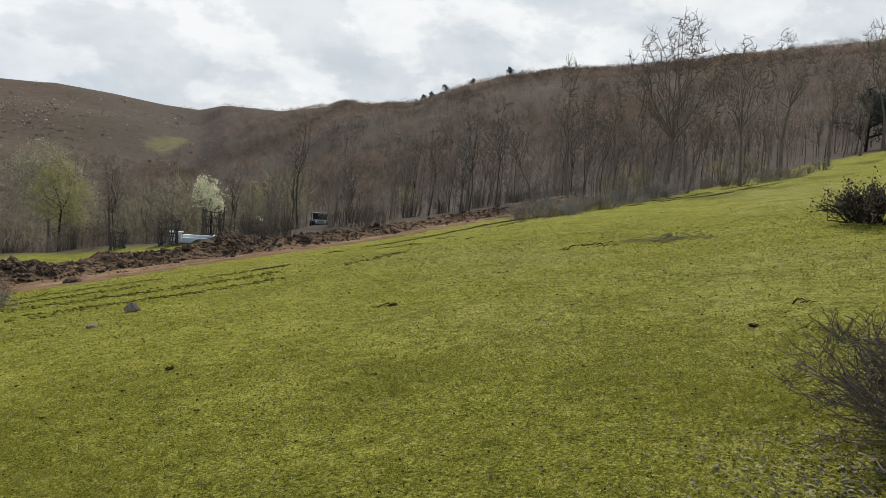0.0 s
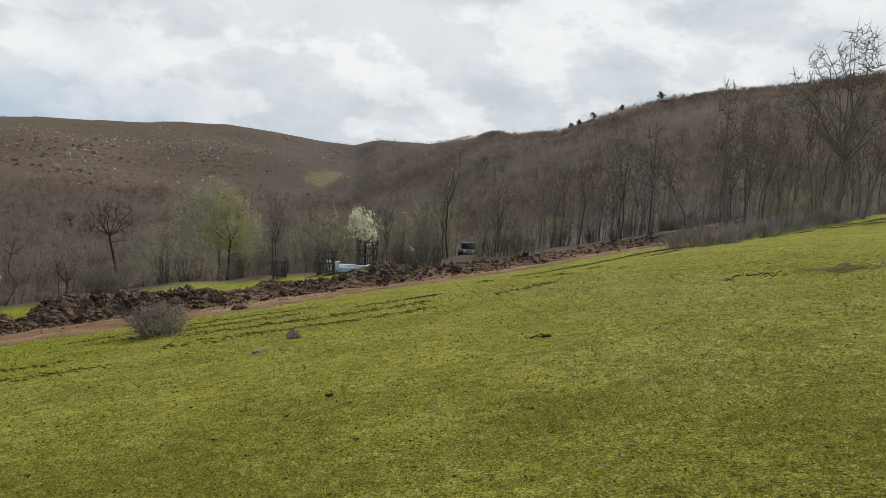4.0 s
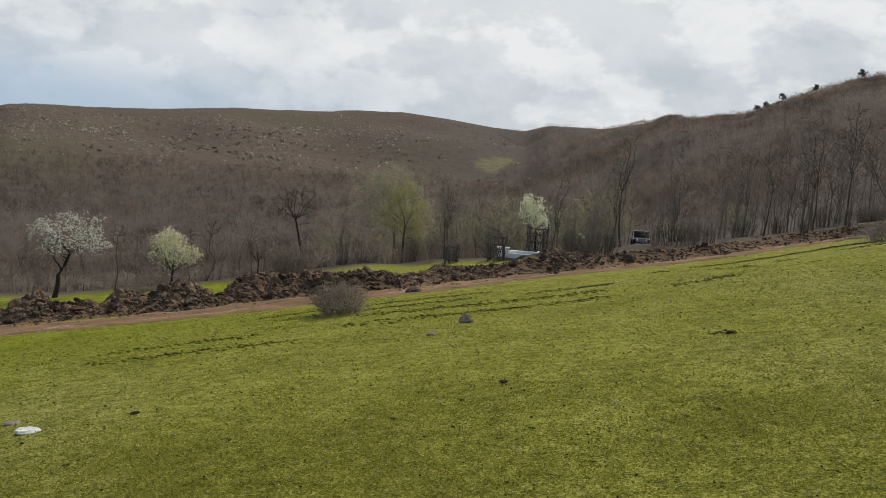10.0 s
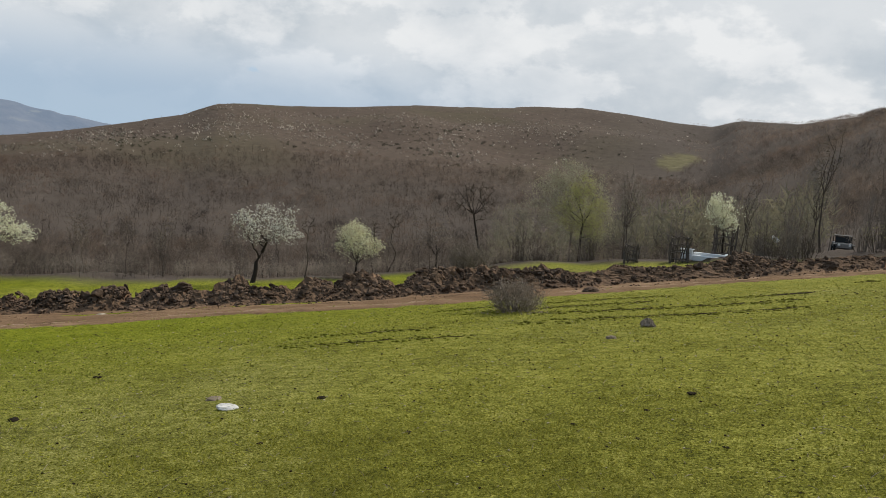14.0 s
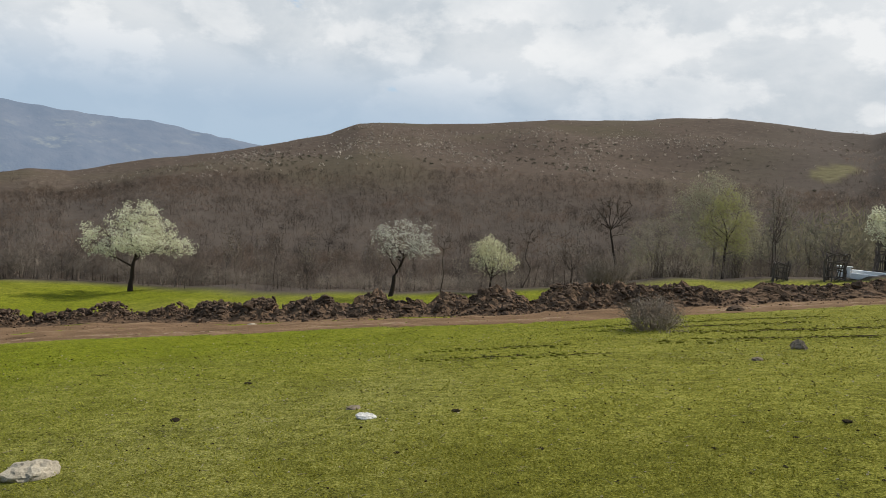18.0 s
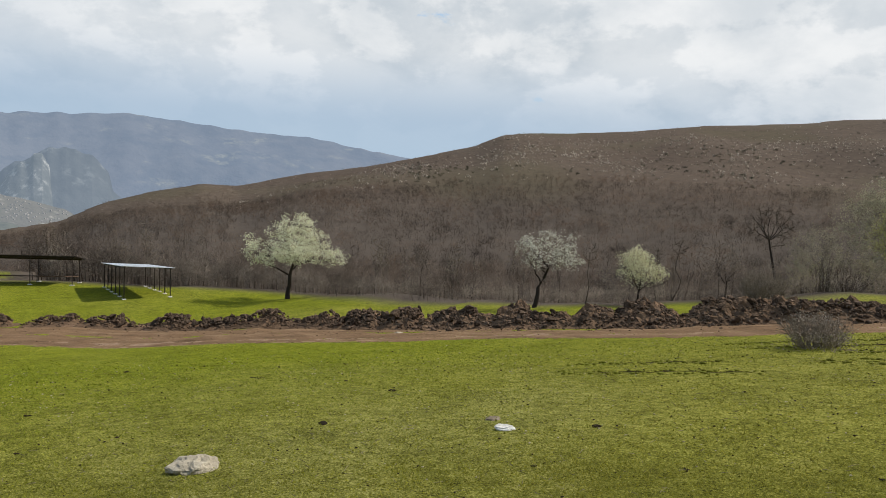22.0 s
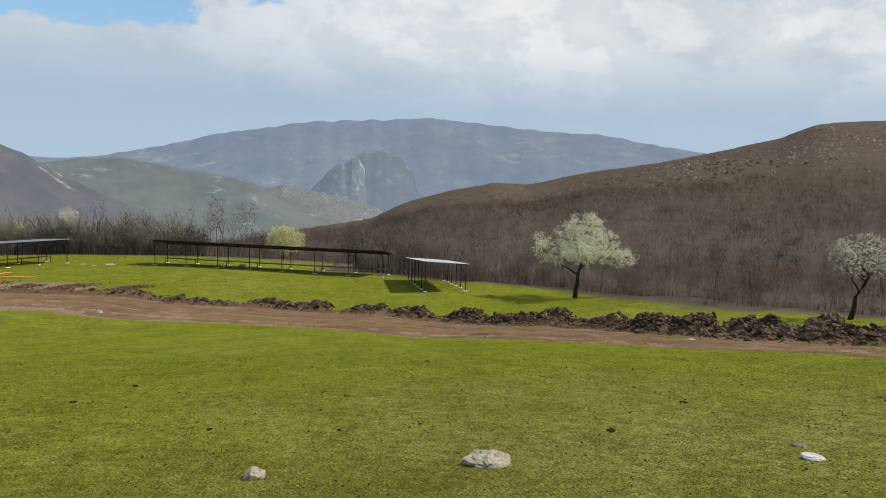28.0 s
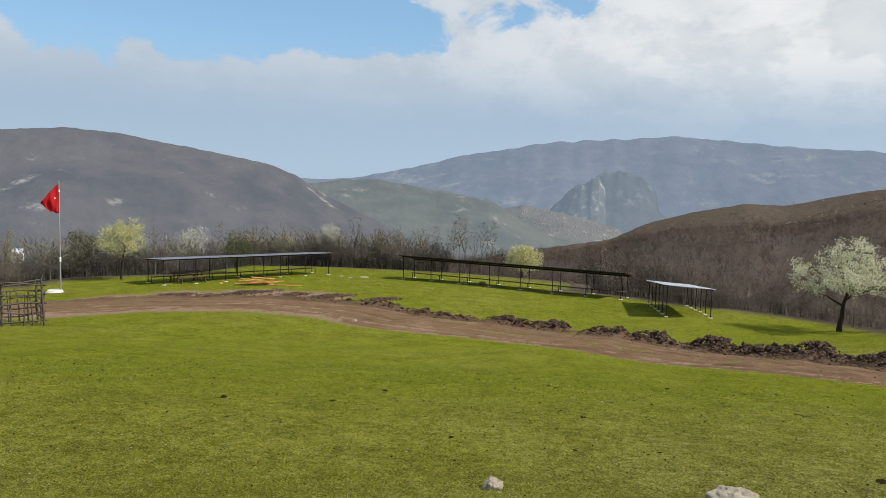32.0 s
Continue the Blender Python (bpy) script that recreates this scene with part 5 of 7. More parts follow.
# tall bare trees at the meadow's rim, right
RIM_TREES = [
    (-9.4, 43.5, 71, 0.15, [(-0.1, 0, -0.25), (-0.4, 0, 1.6), (-0.5, 0, 2.8)], [(-0.55, 0, 6.2, 0.6, 0.7, 2.2), (0.55, 0.2, 5.4, 0.55, 0.6, 1.4), (-1.15, 0, 4.8, 0.35, 0.4, 1.4), (0.1, 0, 3.6, 0.6, 0.6, 0.9)], 520),
    (-11.6, 44.0, 73, 0.09, [(-0.3, 0, -0.25), (-0.35, 0, 1.4), (-0.1, 0, 2.8)], [(0.5, 0, 5.7, 0.5, 0.6, 1.4), (-0.1, 0, 4.2, 0.45, 0.4, 1.0)], 260),
    (-16.0, 46.5, 72, 0.24, [(-0.1, 0, -0.25), (0.0, 0, 1.6), (0.1, 0, 3.3)], [(0.35, 0, 8.5, 1.25, 1.3, 2.0), (-1.6, 0.2, 8.0, 0.65, 0.8, 1.8), (1.9, -0.2, 7.0, 0.95, 1.0, 1.6), (-2.7, 0, 7.0, 0.4, 0.5, 1.5), (-0.9, 0, 5.6, 1.0, 1.0, 1.1), (1.3, 0, 5.0, 0.8, 0.8, 0.9)], 1500),
    (-14.6, 47.0, 70, 0.10, [(0, 0, -0.25), (-0.2, 0, 1.4), (-0.3, 0, 2.6)], [(-0.6, 0, 6.2, 0.5, 0.6, 1.9), (0.1, 0, 4.4, 0.6, 0.6, 1.2)], 300),
    (-17.4, 47.5, 69, 0.10, [(0, 0, -0.25), (0.3, 0, 1.3), (0.6, 0, 2.4)], [(1.5, 0, 5.2, 0.6, 0.6, 1.5), (0.7, 0, 3.8, 0.6, 0.6, 1.0)], 300),
    (-21.0, 53.0, 74, 0.18, [(-0.1, 0, -0.25), (-0.2, 0, 1.8), (-0.35, 0, 3.6)], [(-0.5, 0, 8.0, 0.8, 0.8, 1.6), (-1.7, 0, 7.2, 0.55, 0.6, 1.5), (0.9, 0.2, 6.6, 0.8, 0.9, 1.3), (-0.7, 0, 5.4, 0.9, 0.9, 1.0)], 800),
    (-23.8, 60.0, 75, 0.20, [(-0.4, 0, -0.25), (-0.6, 0, 2.4), (-0.3, 0, 4.8)], [(-0.9, 0, 9.1, 0.7, 0.7, 1.4), (0.8, 0, 8.2, 0.75, 0.8, 1.2), (-1.9, 0, 8.3, 0.5, 0.6, 1.0), (0.1, 0, 6.6, 0.8, 0.8, 0.9)], 620),
    (-6.3, 47.0, 76, 0.10, [(0.2, 0, -0.25), (0.0, 0, 1.0), (-0.6, 0, 2.0)], [(-1.7, 0, 4.0, 0.6, 0.6, 0.9), (-0.7, 0, 3.4, 0.6, 0.6, 0.9)], 240),
    (-26.2, 70.0, 77, 0.15, upright(3.8), [(0, 0, 7.2, 1.1, 1.1, 2.0), (0.9, 0, 5.6, 0.8, 0.8, 1.4)], 500),
    (-28.0, 76.0, 79, 0.15, upright(3.8, 0.4), [(0.3, 0, 7.6, 1.2, 1.1, 1.9), (-0.8, 0, 6.2, 0.9, 0.8, 1.4)], 500),
    (-29.3, 84.0, 78, 0.20, upright(5.5, -0.8), [(-1.3, 0, 10.4, 1.6, 1.5, 1.9), (0.4, 0, 8.6, 1.4, 1.2, 1.6)], 600),
]
for az, dist, seed, r0, stem, lobes, n in RIM_TREES:
    soup = shaped(seed, stem, lobes, 5 + n // 110, n // 5, int(n * 1.25), r0 * 0.8, 0.0115, 1.3, 0.45, 1.0, 0.1)
    make_tree("bare_tree", at_bearing(az, dist), soup, "bark", "bark", "tall leafless tree with ascending forked limbs at the meadow's rim", "bare rim trees", radians(az))
# the bare tree with a short broad crown behind the bank
soup = shaped(84, [(0, 0, -0.25), (0.22, 0, 0.8), (0.05, 0, 1.5), (-0.15, 0, 2.4)], [(-0.15, 0, 3.2, 1.0, 1.0, 0.9), (0.55, 0, 2.7, 0.55, 0.6, 0.6), (-0.8, 0, 2.6, 0.4, 0.5, 0.5)], 10, 46, 220, 0.085, 0.009, 0.8, 0.78, 0.5)
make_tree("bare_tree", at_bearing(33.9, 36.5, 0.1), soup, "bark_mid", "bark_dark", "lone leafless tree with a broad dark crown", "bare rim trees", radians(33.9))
for az, lean, h, seed in ((41.1, -0.15, 2.0, 82), (40.3, 0.3, 2.5, 83), (46.2, 0.1, 2.4, 85)):
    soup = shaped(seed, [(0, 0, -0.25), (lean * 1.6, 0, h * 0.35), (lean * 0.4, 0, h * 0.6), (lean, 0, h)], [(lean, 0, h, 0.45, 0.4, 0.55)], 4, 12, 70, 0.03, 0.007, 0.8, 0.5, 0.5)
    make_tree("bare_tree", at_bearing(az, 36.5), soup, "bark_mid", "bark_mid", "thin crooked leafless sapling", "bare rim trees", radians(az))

# near woods: single trees, built as a few kinds and copied
KINDS = []
for q in range(7):
    side = 0.12 * (q - 3)
    soup = shaped(200 + q, [(0, 0, -0.25), (side * 0.6, 0.1, 1.8), (side, 0, 3.9 - 0.2 * q)], [(side, 0, 6.2, 0.95 + 0.12 * (q % 3), 1.0, 1.7), (-0.5 + 0.3 * (q % 4), 0.2, 4.9, 1.1, 1.1, 1.1), (0.4, -0.3, 7.2, 0.7, 0.7, 1.0)], 6, 22, 160, 0.075, 0.015, 1.1, 0.4, 1.1, 0.1, coarse=True)
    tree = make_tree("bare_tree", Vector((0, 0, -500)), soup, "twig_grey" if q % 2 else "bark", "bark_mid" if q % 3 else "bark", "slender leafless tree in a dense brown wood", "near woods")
    KINDS.append(tree)
r = np.random.default_rng(17)
spots = []


def rim_distance(az):
    """Distance at which the wood begins, by bearing."""
    rr = np.arange(20, 140, 0.5)
    x, y = -rr * math.sin(radians(az)), rr * math.cos(radians(az))
    m = wood_mask(x, y) > 0.5
    return rr[np.argmax(m)] if m.any() else 140


RIM = {a: rim_distance(a) for a in range(-36, 136)}
WOOD_FROM = {a: RIM[a] if a < 24 else max(RIM[a], 44 + 3.6 * (a - 24)) if a < 36 else max(RIM[a], 88.0) if a < 94 else RIM[a] + 2 for a in RIM}  # the hollow beyond the brink is open
while len(spots) < 190:
    az = r.uniform(-33, 30) if r.random() < 0.62 else r.uniform(30, 62) if r.random() < 0.35 else r.uniform(92, 131)
    first_r = WOOD_FROM[int(round(az))]
    dist = first_r + 1.0 + r.exponential(11.0)
    if dist > first_r + 45 or (12.5 < az < 23 and dist < 44) or (8.0 < az < 9.9 and dist < 80) or clearing(-dist * math.sin(radians(az)), dist * math.cos(radians(az))) > 0.2 or (4.2 < az < 6.6 and dist < 62):
        continue
    p2 = np.array([-dist * math.sin(radians(az)), dist * math.cos(radians(az))])
    if any(np.hypot(*(p2 - s)) < 1.3 for s in spots):
        continue
    spots.append(p2)
    hgt = r.uniform(0.42, 0.72) * (1.25 if az < -8 else 0.85 if az > 90 else 1.15 if az < 12 else 1.0)
    hgt = min(hgt, (0.026 if az < -3 else 0.019) * dist)
    m = Matrix.LocRotScale((p2[0], p2[1], gz(*p2) - 0.05), Euler((r.normal() * 0.04, r.normal() * 0.04, r.uniform(0, 6.28))), None)
    kind = KINDS[int(r.integers(7))]
    kind.scale = (hgt,) * 3
    if len(spots) <= 7:
        kind = KINDS[len(spots) - 1]
        kind.matrix_basis = m @ Matrix.Diagonal((hgt, hgt, hgt, 1))
    else:
        copy_thing(kind, m)

# slender taller trees on the brink behind the terrace
for az in (92.2, 92.7, 93.2, 93.9, 94.4, 95.0, 96.1, 97.0, 98.8, 99.3, 100.4, 102.2, 103.4, 105.9, 106.6, 109.4, 110.3, 112.0, 116.2, 117.0, 120.6):
    dist = RIM[int(round(az))] + 3.0 + r.uniform(0, 7)
    p2 = np.array([-dist * math.sin(radians(az)), dist * math.cos(radians(az))])
    kind = KINDS[int(r.integers(7))]
    kind_scale = kind.matrix_basis.to_scale()[0]
    copy_thing(kind, Matrix.LocRotScale((p2[0], p2[1], gz(*p2) - 0.05), Euler((r.normal() * 0.04, r.normal() * 0.04, r.uniform(0, 6.28))), Vector(((r.uniform(0.56, 0.76) if az < 98 else r.uniform(0.5, 0.7)) / kind_scale,) * 3)))

# scattered trunks in the hollow below the bank
for k in range(84):
    az = r.uniform(34, 85)
    dist = RIM[int(round(az))] + 2.5 + r.exponential(7.0)
    p2 = np.array([-dist * math.sin(radians(az)), dist * math.cos(radians(az))])
    hgt = r.uniform(0.36, 0.62) * min(1.0, dist / 62)
    kind = KINDS[int(r.integers(7))]
    kind_scale = kind.matrix_basis.to_scale()[0]
    m = Matrix.LocRotScale((p2[0], p2[1], gz(*p2) - 0.05), Euler((r.normal() * 0.05, r.normal() * 0.05, r.uniform(0, 6.28))), Vector((hgt / kind_scale,) * 3))
    copy_thing(kind, m)

# far woods on the hillsides: too many to count
def broom(seed, twigs, w, fat=0.46):
    """A far leafless tree: a stem and a fan of thin rising branches."""
    r = np.random.default_rng(seed)
    v, f = [], []

    def blade(a, b, width):
        k = len(v)
        side = np.cross(b - a, r.normal(size=3))
        side = side / (np.linalg.norm(side) + 1e-9) * width
        v.extend([a - side, a + side, b])
        f.append([k, k + 1, k + 2])
    top = np.array([0.05 * r.normal(), 0.05 * r.normal(), 0.9])
    for q in range(2):
        blade(np.array([0, 0, -0.05]), top, w * 1.4)
    for q in range(twigs):
        h = 0.22 + 0.78 * r.random()
        a = r.uniform(0, 6.28)
        out = fat * math.sin(math.pi * min(1.0, 0.12 + 0.85 * h)) ** 0.6 * r.uniform(0.45, 1.0)
        tip = top * h + np.array([math.cos(a) * out, math.sin(a) * out, out * r.uniform(0.35, 1.1) * (1.1 - 0.4 * h)])
        blade(top * h * r.uniform(0.8, 0.98), tip, w * r.uniform(0.5, 1.0))
    return np.array(v), np.array(f)


def crownlet(seed, twigs, w, fat=0.4, low=0.0):
    """A bushy far tree: short twigs fanning out through a rounded crown on a stem."""
    r = np.random.default_rng(seed)
    v, f = [], []
    mid = np.array([0.05 * r.normal(), 0.05 * r.normal(), 0.56 - low])
    pieces = [(np.array([0, 0, -0.05]), mid + (0, 0, 0.1), max(w, 0.009))]
    for q in range(twigs):
        d = r.normal(size=3) + (0, 0, 0.25)
        d = d / np.linalg.norm(d)
        p = mid + d * (fat, fat, 0.40 - low * 0.3) * r.random() ** 0.4
        go = d * 0.8 + (0, 0, 0.40) + r.normal(size=3) * 0.45
        go = go / np.linalg.norm(go) * r.uniform(0.11, 0.26)
        pieces.append((p - go * 0.7, p + go * 0.3, w * r.uniform(0.6, 1.2)))
    for a, b, width in pieces:
        k = len(v)
        side = np.cross(b - a, r.normal(size=3))
        side = side / (np.linalg.norm(side) + 1e-9) * width
        v.extend([a - side, a + side, b])
        f.append([k, k + 1, k + 2])
    return np.array(v), np.array(f)


def far_wood(name, n, az_lo, az_hi, lo, hi, tall, w, twigs, mat, seed, label, power=0.75, where=None, fat=0.46, low=None, start=None):
    r = np.random.default_rng(seed)
    az = np.radians(r.uniform(az_lo, az_hi, n))
    limit = np.minimum(np.interp(np.degrees(az), SKY_AZ, SKY_R) * 1.02, hi)
    lo_r = np.array([max(lo, WOOD_FROM.get(int(round(a)), lo) + 2) for a in np.degrees(az)])
    if start is not None:
        lo_r = np.array([start(a) for a in np.degrees(az)])
    dist = lo_r + (limit - lo_r) * r.random(n) ** (1 / power)
    x, y = -dist * np.sin(az), dist * np.cos(az)
    keep = (wood_mask(x, y) > 0.5) & (limit > lo_r) & (clearing(x, y) < 0.1)
    if where is not None:
        keep &= where(x, y, r)
    x, y, dist = x[keep], y[keep], dist[keep]
    z = ground_z(x, y)
    soup, puffs = Soup(), []
    group = r.integers(0, 6, len(x))
    for q in range(6):
        v, f = broom(seed + q, twigs, w, fat) if low is None else crownlet(seed + q, twigs, w, fat, low)
        i = group == q
        m = int(i.sum())
        a = r.uniform(0, 6.28, m)
        h = tall * r.uniform(0.65, 1.2, m) * (1.0 if start is None else np.clip((dist[i] - 30) / 42, 0.28, 1.1))
        if low is not None and start is None:
            h = h * (1 + 0.36 * wave(x[i], y[i], 0.13, 29) + 0.25 * wave(x[i], y[i], 0.4, 30))
        if hi > 200:  # wind-cropped towards the crest
            h = h * np.clip((np.interp(np.degrees(np.arctan2(-x[i], y[i])), SKY_AZ, SKY_R) - dist[i]) / 90, 0.55, 1.0)
        c, s = np.cos(a), np.sin(a)
        V = np.stack([(v[None, :, 0] * c[:, None] - v[None, :, 1] * s[:, None]) * h[:, None] + x[i][:, None], (v[None, :, 0] * s[:, None] + v[None, :, 1] * c[:, None]) * h[:, None] + y[i][:, None], v[None, :, 2] * h[:, None] + z[i][:, None]], -1)
        F = (f[None] + (np.arange(m) * len(v))[:, None, None]).reshape(-1, 3)
        soup.add(V.reshape(-1, 3), F)
        if low is not None:
            out = (v - (0, 0, 0.5 - low)) / (fat, fat, 0.42)
            out = out / (np.linalg.norm(out, axis=1)[:, None] + 1e-6) + (0, 0, 0.6)
            out = out / (np.linalg.norm(out, axis=1)[:, None] + 1e-6)
            puffs.append(np.stack([out[None, :, 0] * c[:, None] - out[None, :, 1] * s[:, None], out[None, :, 0] * s[:, None] + out[None, :, 1] * c[:, None], np.broadcast_to(out[None, :, 2], (m, len(v)))], -1).reshape(-1, 3))
    me = soup.mesh(name)
    if puffs:
        me.attributes.new("puff", "FLOAT_VECTOR", "POINT").data.foreach_set("vector", np.concatenate(puffs).astype(np.float32).ravel())
    return tagged(link(name, me, mat), label, "woods", kind="stuff")




def open_view(x, y, r):
    """Keeps trees out of the lanes to the trough, the parked car and the clearing."""
    az, dist = np.degrees(np.arctan2(-x, y)), np.hypot(x, y)
    return ~(((az > 12.5) & (az < 23) & (dist < 46)) | ((az > 8.1) & (az < 9.8) & (dist < 80)) | ((az > 4.2) & (az < 6.6) & (dist < 62)))


far_wood("woods", 2300, -34, 95, 40, 160, 4.2, 0.0042, 40, "twig", 301, "dense leafless grey-brown woods below the pasture", 0.8, open_view, 0.20)


def hill_scrub(x, y, r):
    """Scrub stands in drifts with bare ground between."""
    az = np.degrees(np.arctan2(-x, y))
    drift = wave(x, y, 0.03, 27) + 0.7 * wave(x, y, 0.09, 28) + 0.5 * r.normal(size=len(x))
    return (drift > -0.25) | (az < 14)


far_wood("woods", 5200, -34, 96, 86, 205, 4.6, 0.0046, 84, "twig_mid", 311, "leafless brown woods with rounded crowns covering the hillside", 1.5, None, 0.42, 0.0)
far_wood("woods", 12500, -34, 96, 190, 425, 4.6, 0.0095, 36, "twig_mid", 313, "leafless brown woods with rounded crowns on the upper hillside", 1.6, None, 0.44, 0.0)
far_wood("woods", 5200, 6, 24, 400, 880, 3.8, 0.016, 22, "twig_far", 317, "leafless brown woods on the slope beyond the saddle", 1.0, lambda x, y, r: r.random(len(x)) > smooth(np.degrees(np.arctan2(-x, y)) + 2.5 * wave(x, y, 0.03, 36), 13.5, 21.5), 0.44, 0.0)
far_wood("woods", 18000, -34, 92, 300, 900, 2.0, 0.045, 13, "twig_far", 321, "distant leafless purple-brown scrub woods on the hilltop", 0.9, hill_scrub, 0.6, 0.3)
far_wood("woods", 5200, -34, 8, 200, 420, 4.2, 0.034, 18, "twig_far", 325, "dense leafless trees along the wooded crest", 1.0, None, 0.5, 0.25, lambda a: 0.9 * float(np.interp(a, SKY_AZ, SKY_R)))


def drifts(spots, wa, wr):
    """Keeps bushes within loose drifts given by bearing and distance."""
    def where(x, y, r):
        az, dist = np.degrees(np.arctan2(-x, y)), np.hypot(x, y)
        near = sum(np.exp(-(((az - a) / wa) ** 2) - ((dist - d) / wr) ** 2) for a, d in spots)
        return r.random(len(x)) < near + 0.06
    return where


far_wood("woods", 9000, 17, 72, 420, 760, 2.3, 0.10, 10, "scrub_pale", 323, "pale dry bushes and stones scattered over the open hilltop", 0.9, drifts([(47, 545), (44, 500), (40, 585), (36, 520), (52, 520), (29, 600), (60, 520), (33, 640)], 2.2, 48), 0.5, 0.35)
far_wood("woods", 2600, 95, 133, 40, 150, 3.6, 0.0044, 96, "twig_brush", 331, "leafless grey trees behind the picnic shelters", 0.8, None, 0.36, 0.05)
far_wood("woods", 1400, 18, 85, 36, 112, 4.8, 0.0048, 70, "twig_mid", 341, "grey leafless trees standing in the hollow below the bank", 0.7, open_view, 0.34, 0.0, lambda a: RIM[int(round(a))] + 2.5)
far_wood("woods", 2200, 18, 84, 36, 96, 4.2, 0.0065, 34, "twig_brush", 351, "pale grey brush standing in the hollow below the bank", 0.6, open_view, 0.32, 0.12, lambda a: RIM[int(round(a))] + 1.0)
far_wood("woods", 1500, 95, 133, 40, 140, 3.5, 0.006, 48, "twig_brush", 361, "bushy grey-brown wood behind the picnic shelters", 0.75, None, 0.42, 0.1, lambda a: RIM[int(round(a))] + 2.0)
far_wood("woods", 900, 97, 133, 50, 140, 4.4, 0.009, 60, "leaf_bud", 371, "budding olive-green bushes in the wood behind the shelters", 0.7, None, 0.42, 0.05, lambda a: RIM[int(round(a))] + 6.0)
far_wood("woods", 620, 10, 32, 55, 240, 5.2, 0.010, 60, "leaf_bud", 381, "budding olive-grey trees in the valley wood", 0.7, open_view, 0.34, 0.0)
far_wood("woods", 2600, 18, 66, 420, 760, 2.0, 0.10, 26, "juniper", 391, "dark low evergreen bushes dotted over the open hill", 0.8, drifts([(38, 500), (41, 530), (35, 560), (27, 560), (58, 480)], 2.4, 40), 0.6, 0.3)

# ---- shelters ----


def shelter(name, corners, depth, bays, label, bench=True, roof_up=1.95, tilt=0.12, sheet="sheet", drop=0.0):
    """Long open picnic shelter: thin sheet roof on two rows of steel posts with pads, and a bench."""
    a, b = Vector(corners[0]), Vector(corners[1])
    run = (b - a)
    length = run.length
    ax = Vector((run.x, run.y, 0)).normalized()
    ay = Vector((-ax.y, ax.x, 0)) * depth[1]
    root = empty(name, Matrix.Translation(a), label, "picnic shelter", "picnic shelters")
    turn = Matrix((ax, Vector((-ax.y, ax.x, 0)), Vector((0, 0, 1)))).transposed().to_4x4()
    dz = depth[0]
    tops = {}
    for row in (0, 1):
        for k in range(bays + 1):
            p = a + run * (k / bays) + ay * (dz * row)
            z = gz(p.x, p.y)
            base = Vector((p.x - a.x, p.y - a.y, z - a.z))
            top = (a.z + (run.z - drop) * k / bays) + roof_up + tilt * row - a.z
            tops[row, k] = top
            bm = box((base.x, base.y, (base.z + 0.02 + top) / 2), (0.05, 0.05, top - base.z - 0.02), turn, 0.006)
            part("post", bm, "steel", root)
            bm = box((base.x, base.y, base.z + 0.035), (0.28, 0.22, 0.05), turn, 0.015)
            part("footing", bm, "concrete", root, "white concrete pad")
    for row in (0, 1):
        p, q = ay * (dz * row) + Vector((0, 0, tops[row, 0])), run + ay * (dz * row) + Vector((0, 0, tops[row, bays] - run.z))
        q.z = tops[row, bays]
        d = q - p
        m = d.to_track_quat("X", "Z").to_matrix().to_4x4()
        part("beam", box((p + q) / 2 + Vector((0, 0, -0.035)), (d.length + 0.3, 0.07, 0.09), m, 0.006), "steel", root)
    # roof sheet with folded ribs
    bm = bmesh.new()
    over = 0.22
    n_rib = max(8, int(length / 0.45))
    c0 = Vector((0, 0, tops[0, 0] + 0.03))
    ayn = Vector((-ax.y, ax.x, 0)) * depth[1]
    for k in range(n_rib):
        f0, f1 = k / n_rib, (k + 1) / n_rib
        for lo, hi, lift in ((f0, f0 + (f1 - f0) * 0.86, 0.0), (f0 + (f1 - f0) * 0.86, f1, 0.008)):
            ring = []
            for f, e in ((lo, -over), (hi, -over), (hi, dz + over), (lo, dz + over)):
                g = -0.018 + f * 1.036
                ring.append(c0 + run * g + ayn * e + Vector((0, 0, tilt * (e / dz) + lift - drop * g)))
            lowr = [v - Vector((0, 0, 0.03)) for v in ring]
            vs = [bm.verts.new(v) for v in ring + lowr]
            for q in ((0, 1, 2, 3), (7, 6, 5, 4), (0, 4, 5, 1), (1, 5, 6, 2), (2, 6, 7, 3), (3, 7, 4, 0)):
                bm.faces.new([vs[i] for i in q])
    bmesh.ops.recalc_face_normals(bm, faces=bm.faces)
    part("roof", bm, sheet, root, "thin metal sheet roof")
    if bench:
        off = dz * 0.8
        p = ay * off
        for k in range(2):
            pp = p + ayn * (0.16 * k - 0.08)
            za, zb = gz(a.x + pp.x, a.y + pp.y) - a.z + 0.46, gz(a.x + run.x + pp.x, a.y + run.y + pp.y) - a.z + 0.46
            s, e = Vector((pp.x, pp.y, za)), Vector((pp.x + run.x, pp.y + run.y, zb))
            d = e - s
            m = d.to_track_quat("X", "Z").to_matrix().to_4x4()
            part("bench_board", box((s + e) / 2, (d.length, 0.15, 0.05), m, 0.006), "bench", root, "weathered wooden bench board")
        for k in range(bays + 1):
            q = p + run * (k / bays)
            z = gz(a.x + q.x, a.y + q.y) - a.z
            part("bench_leg", box((q.x, q.y, z + 0.2), (0.045, 0.05, 0.46), turn, 0.004), "steel", root)
    return root


def on_ground(p):
    return Vector((p[0], p[1], gz(p[0], p[1])))


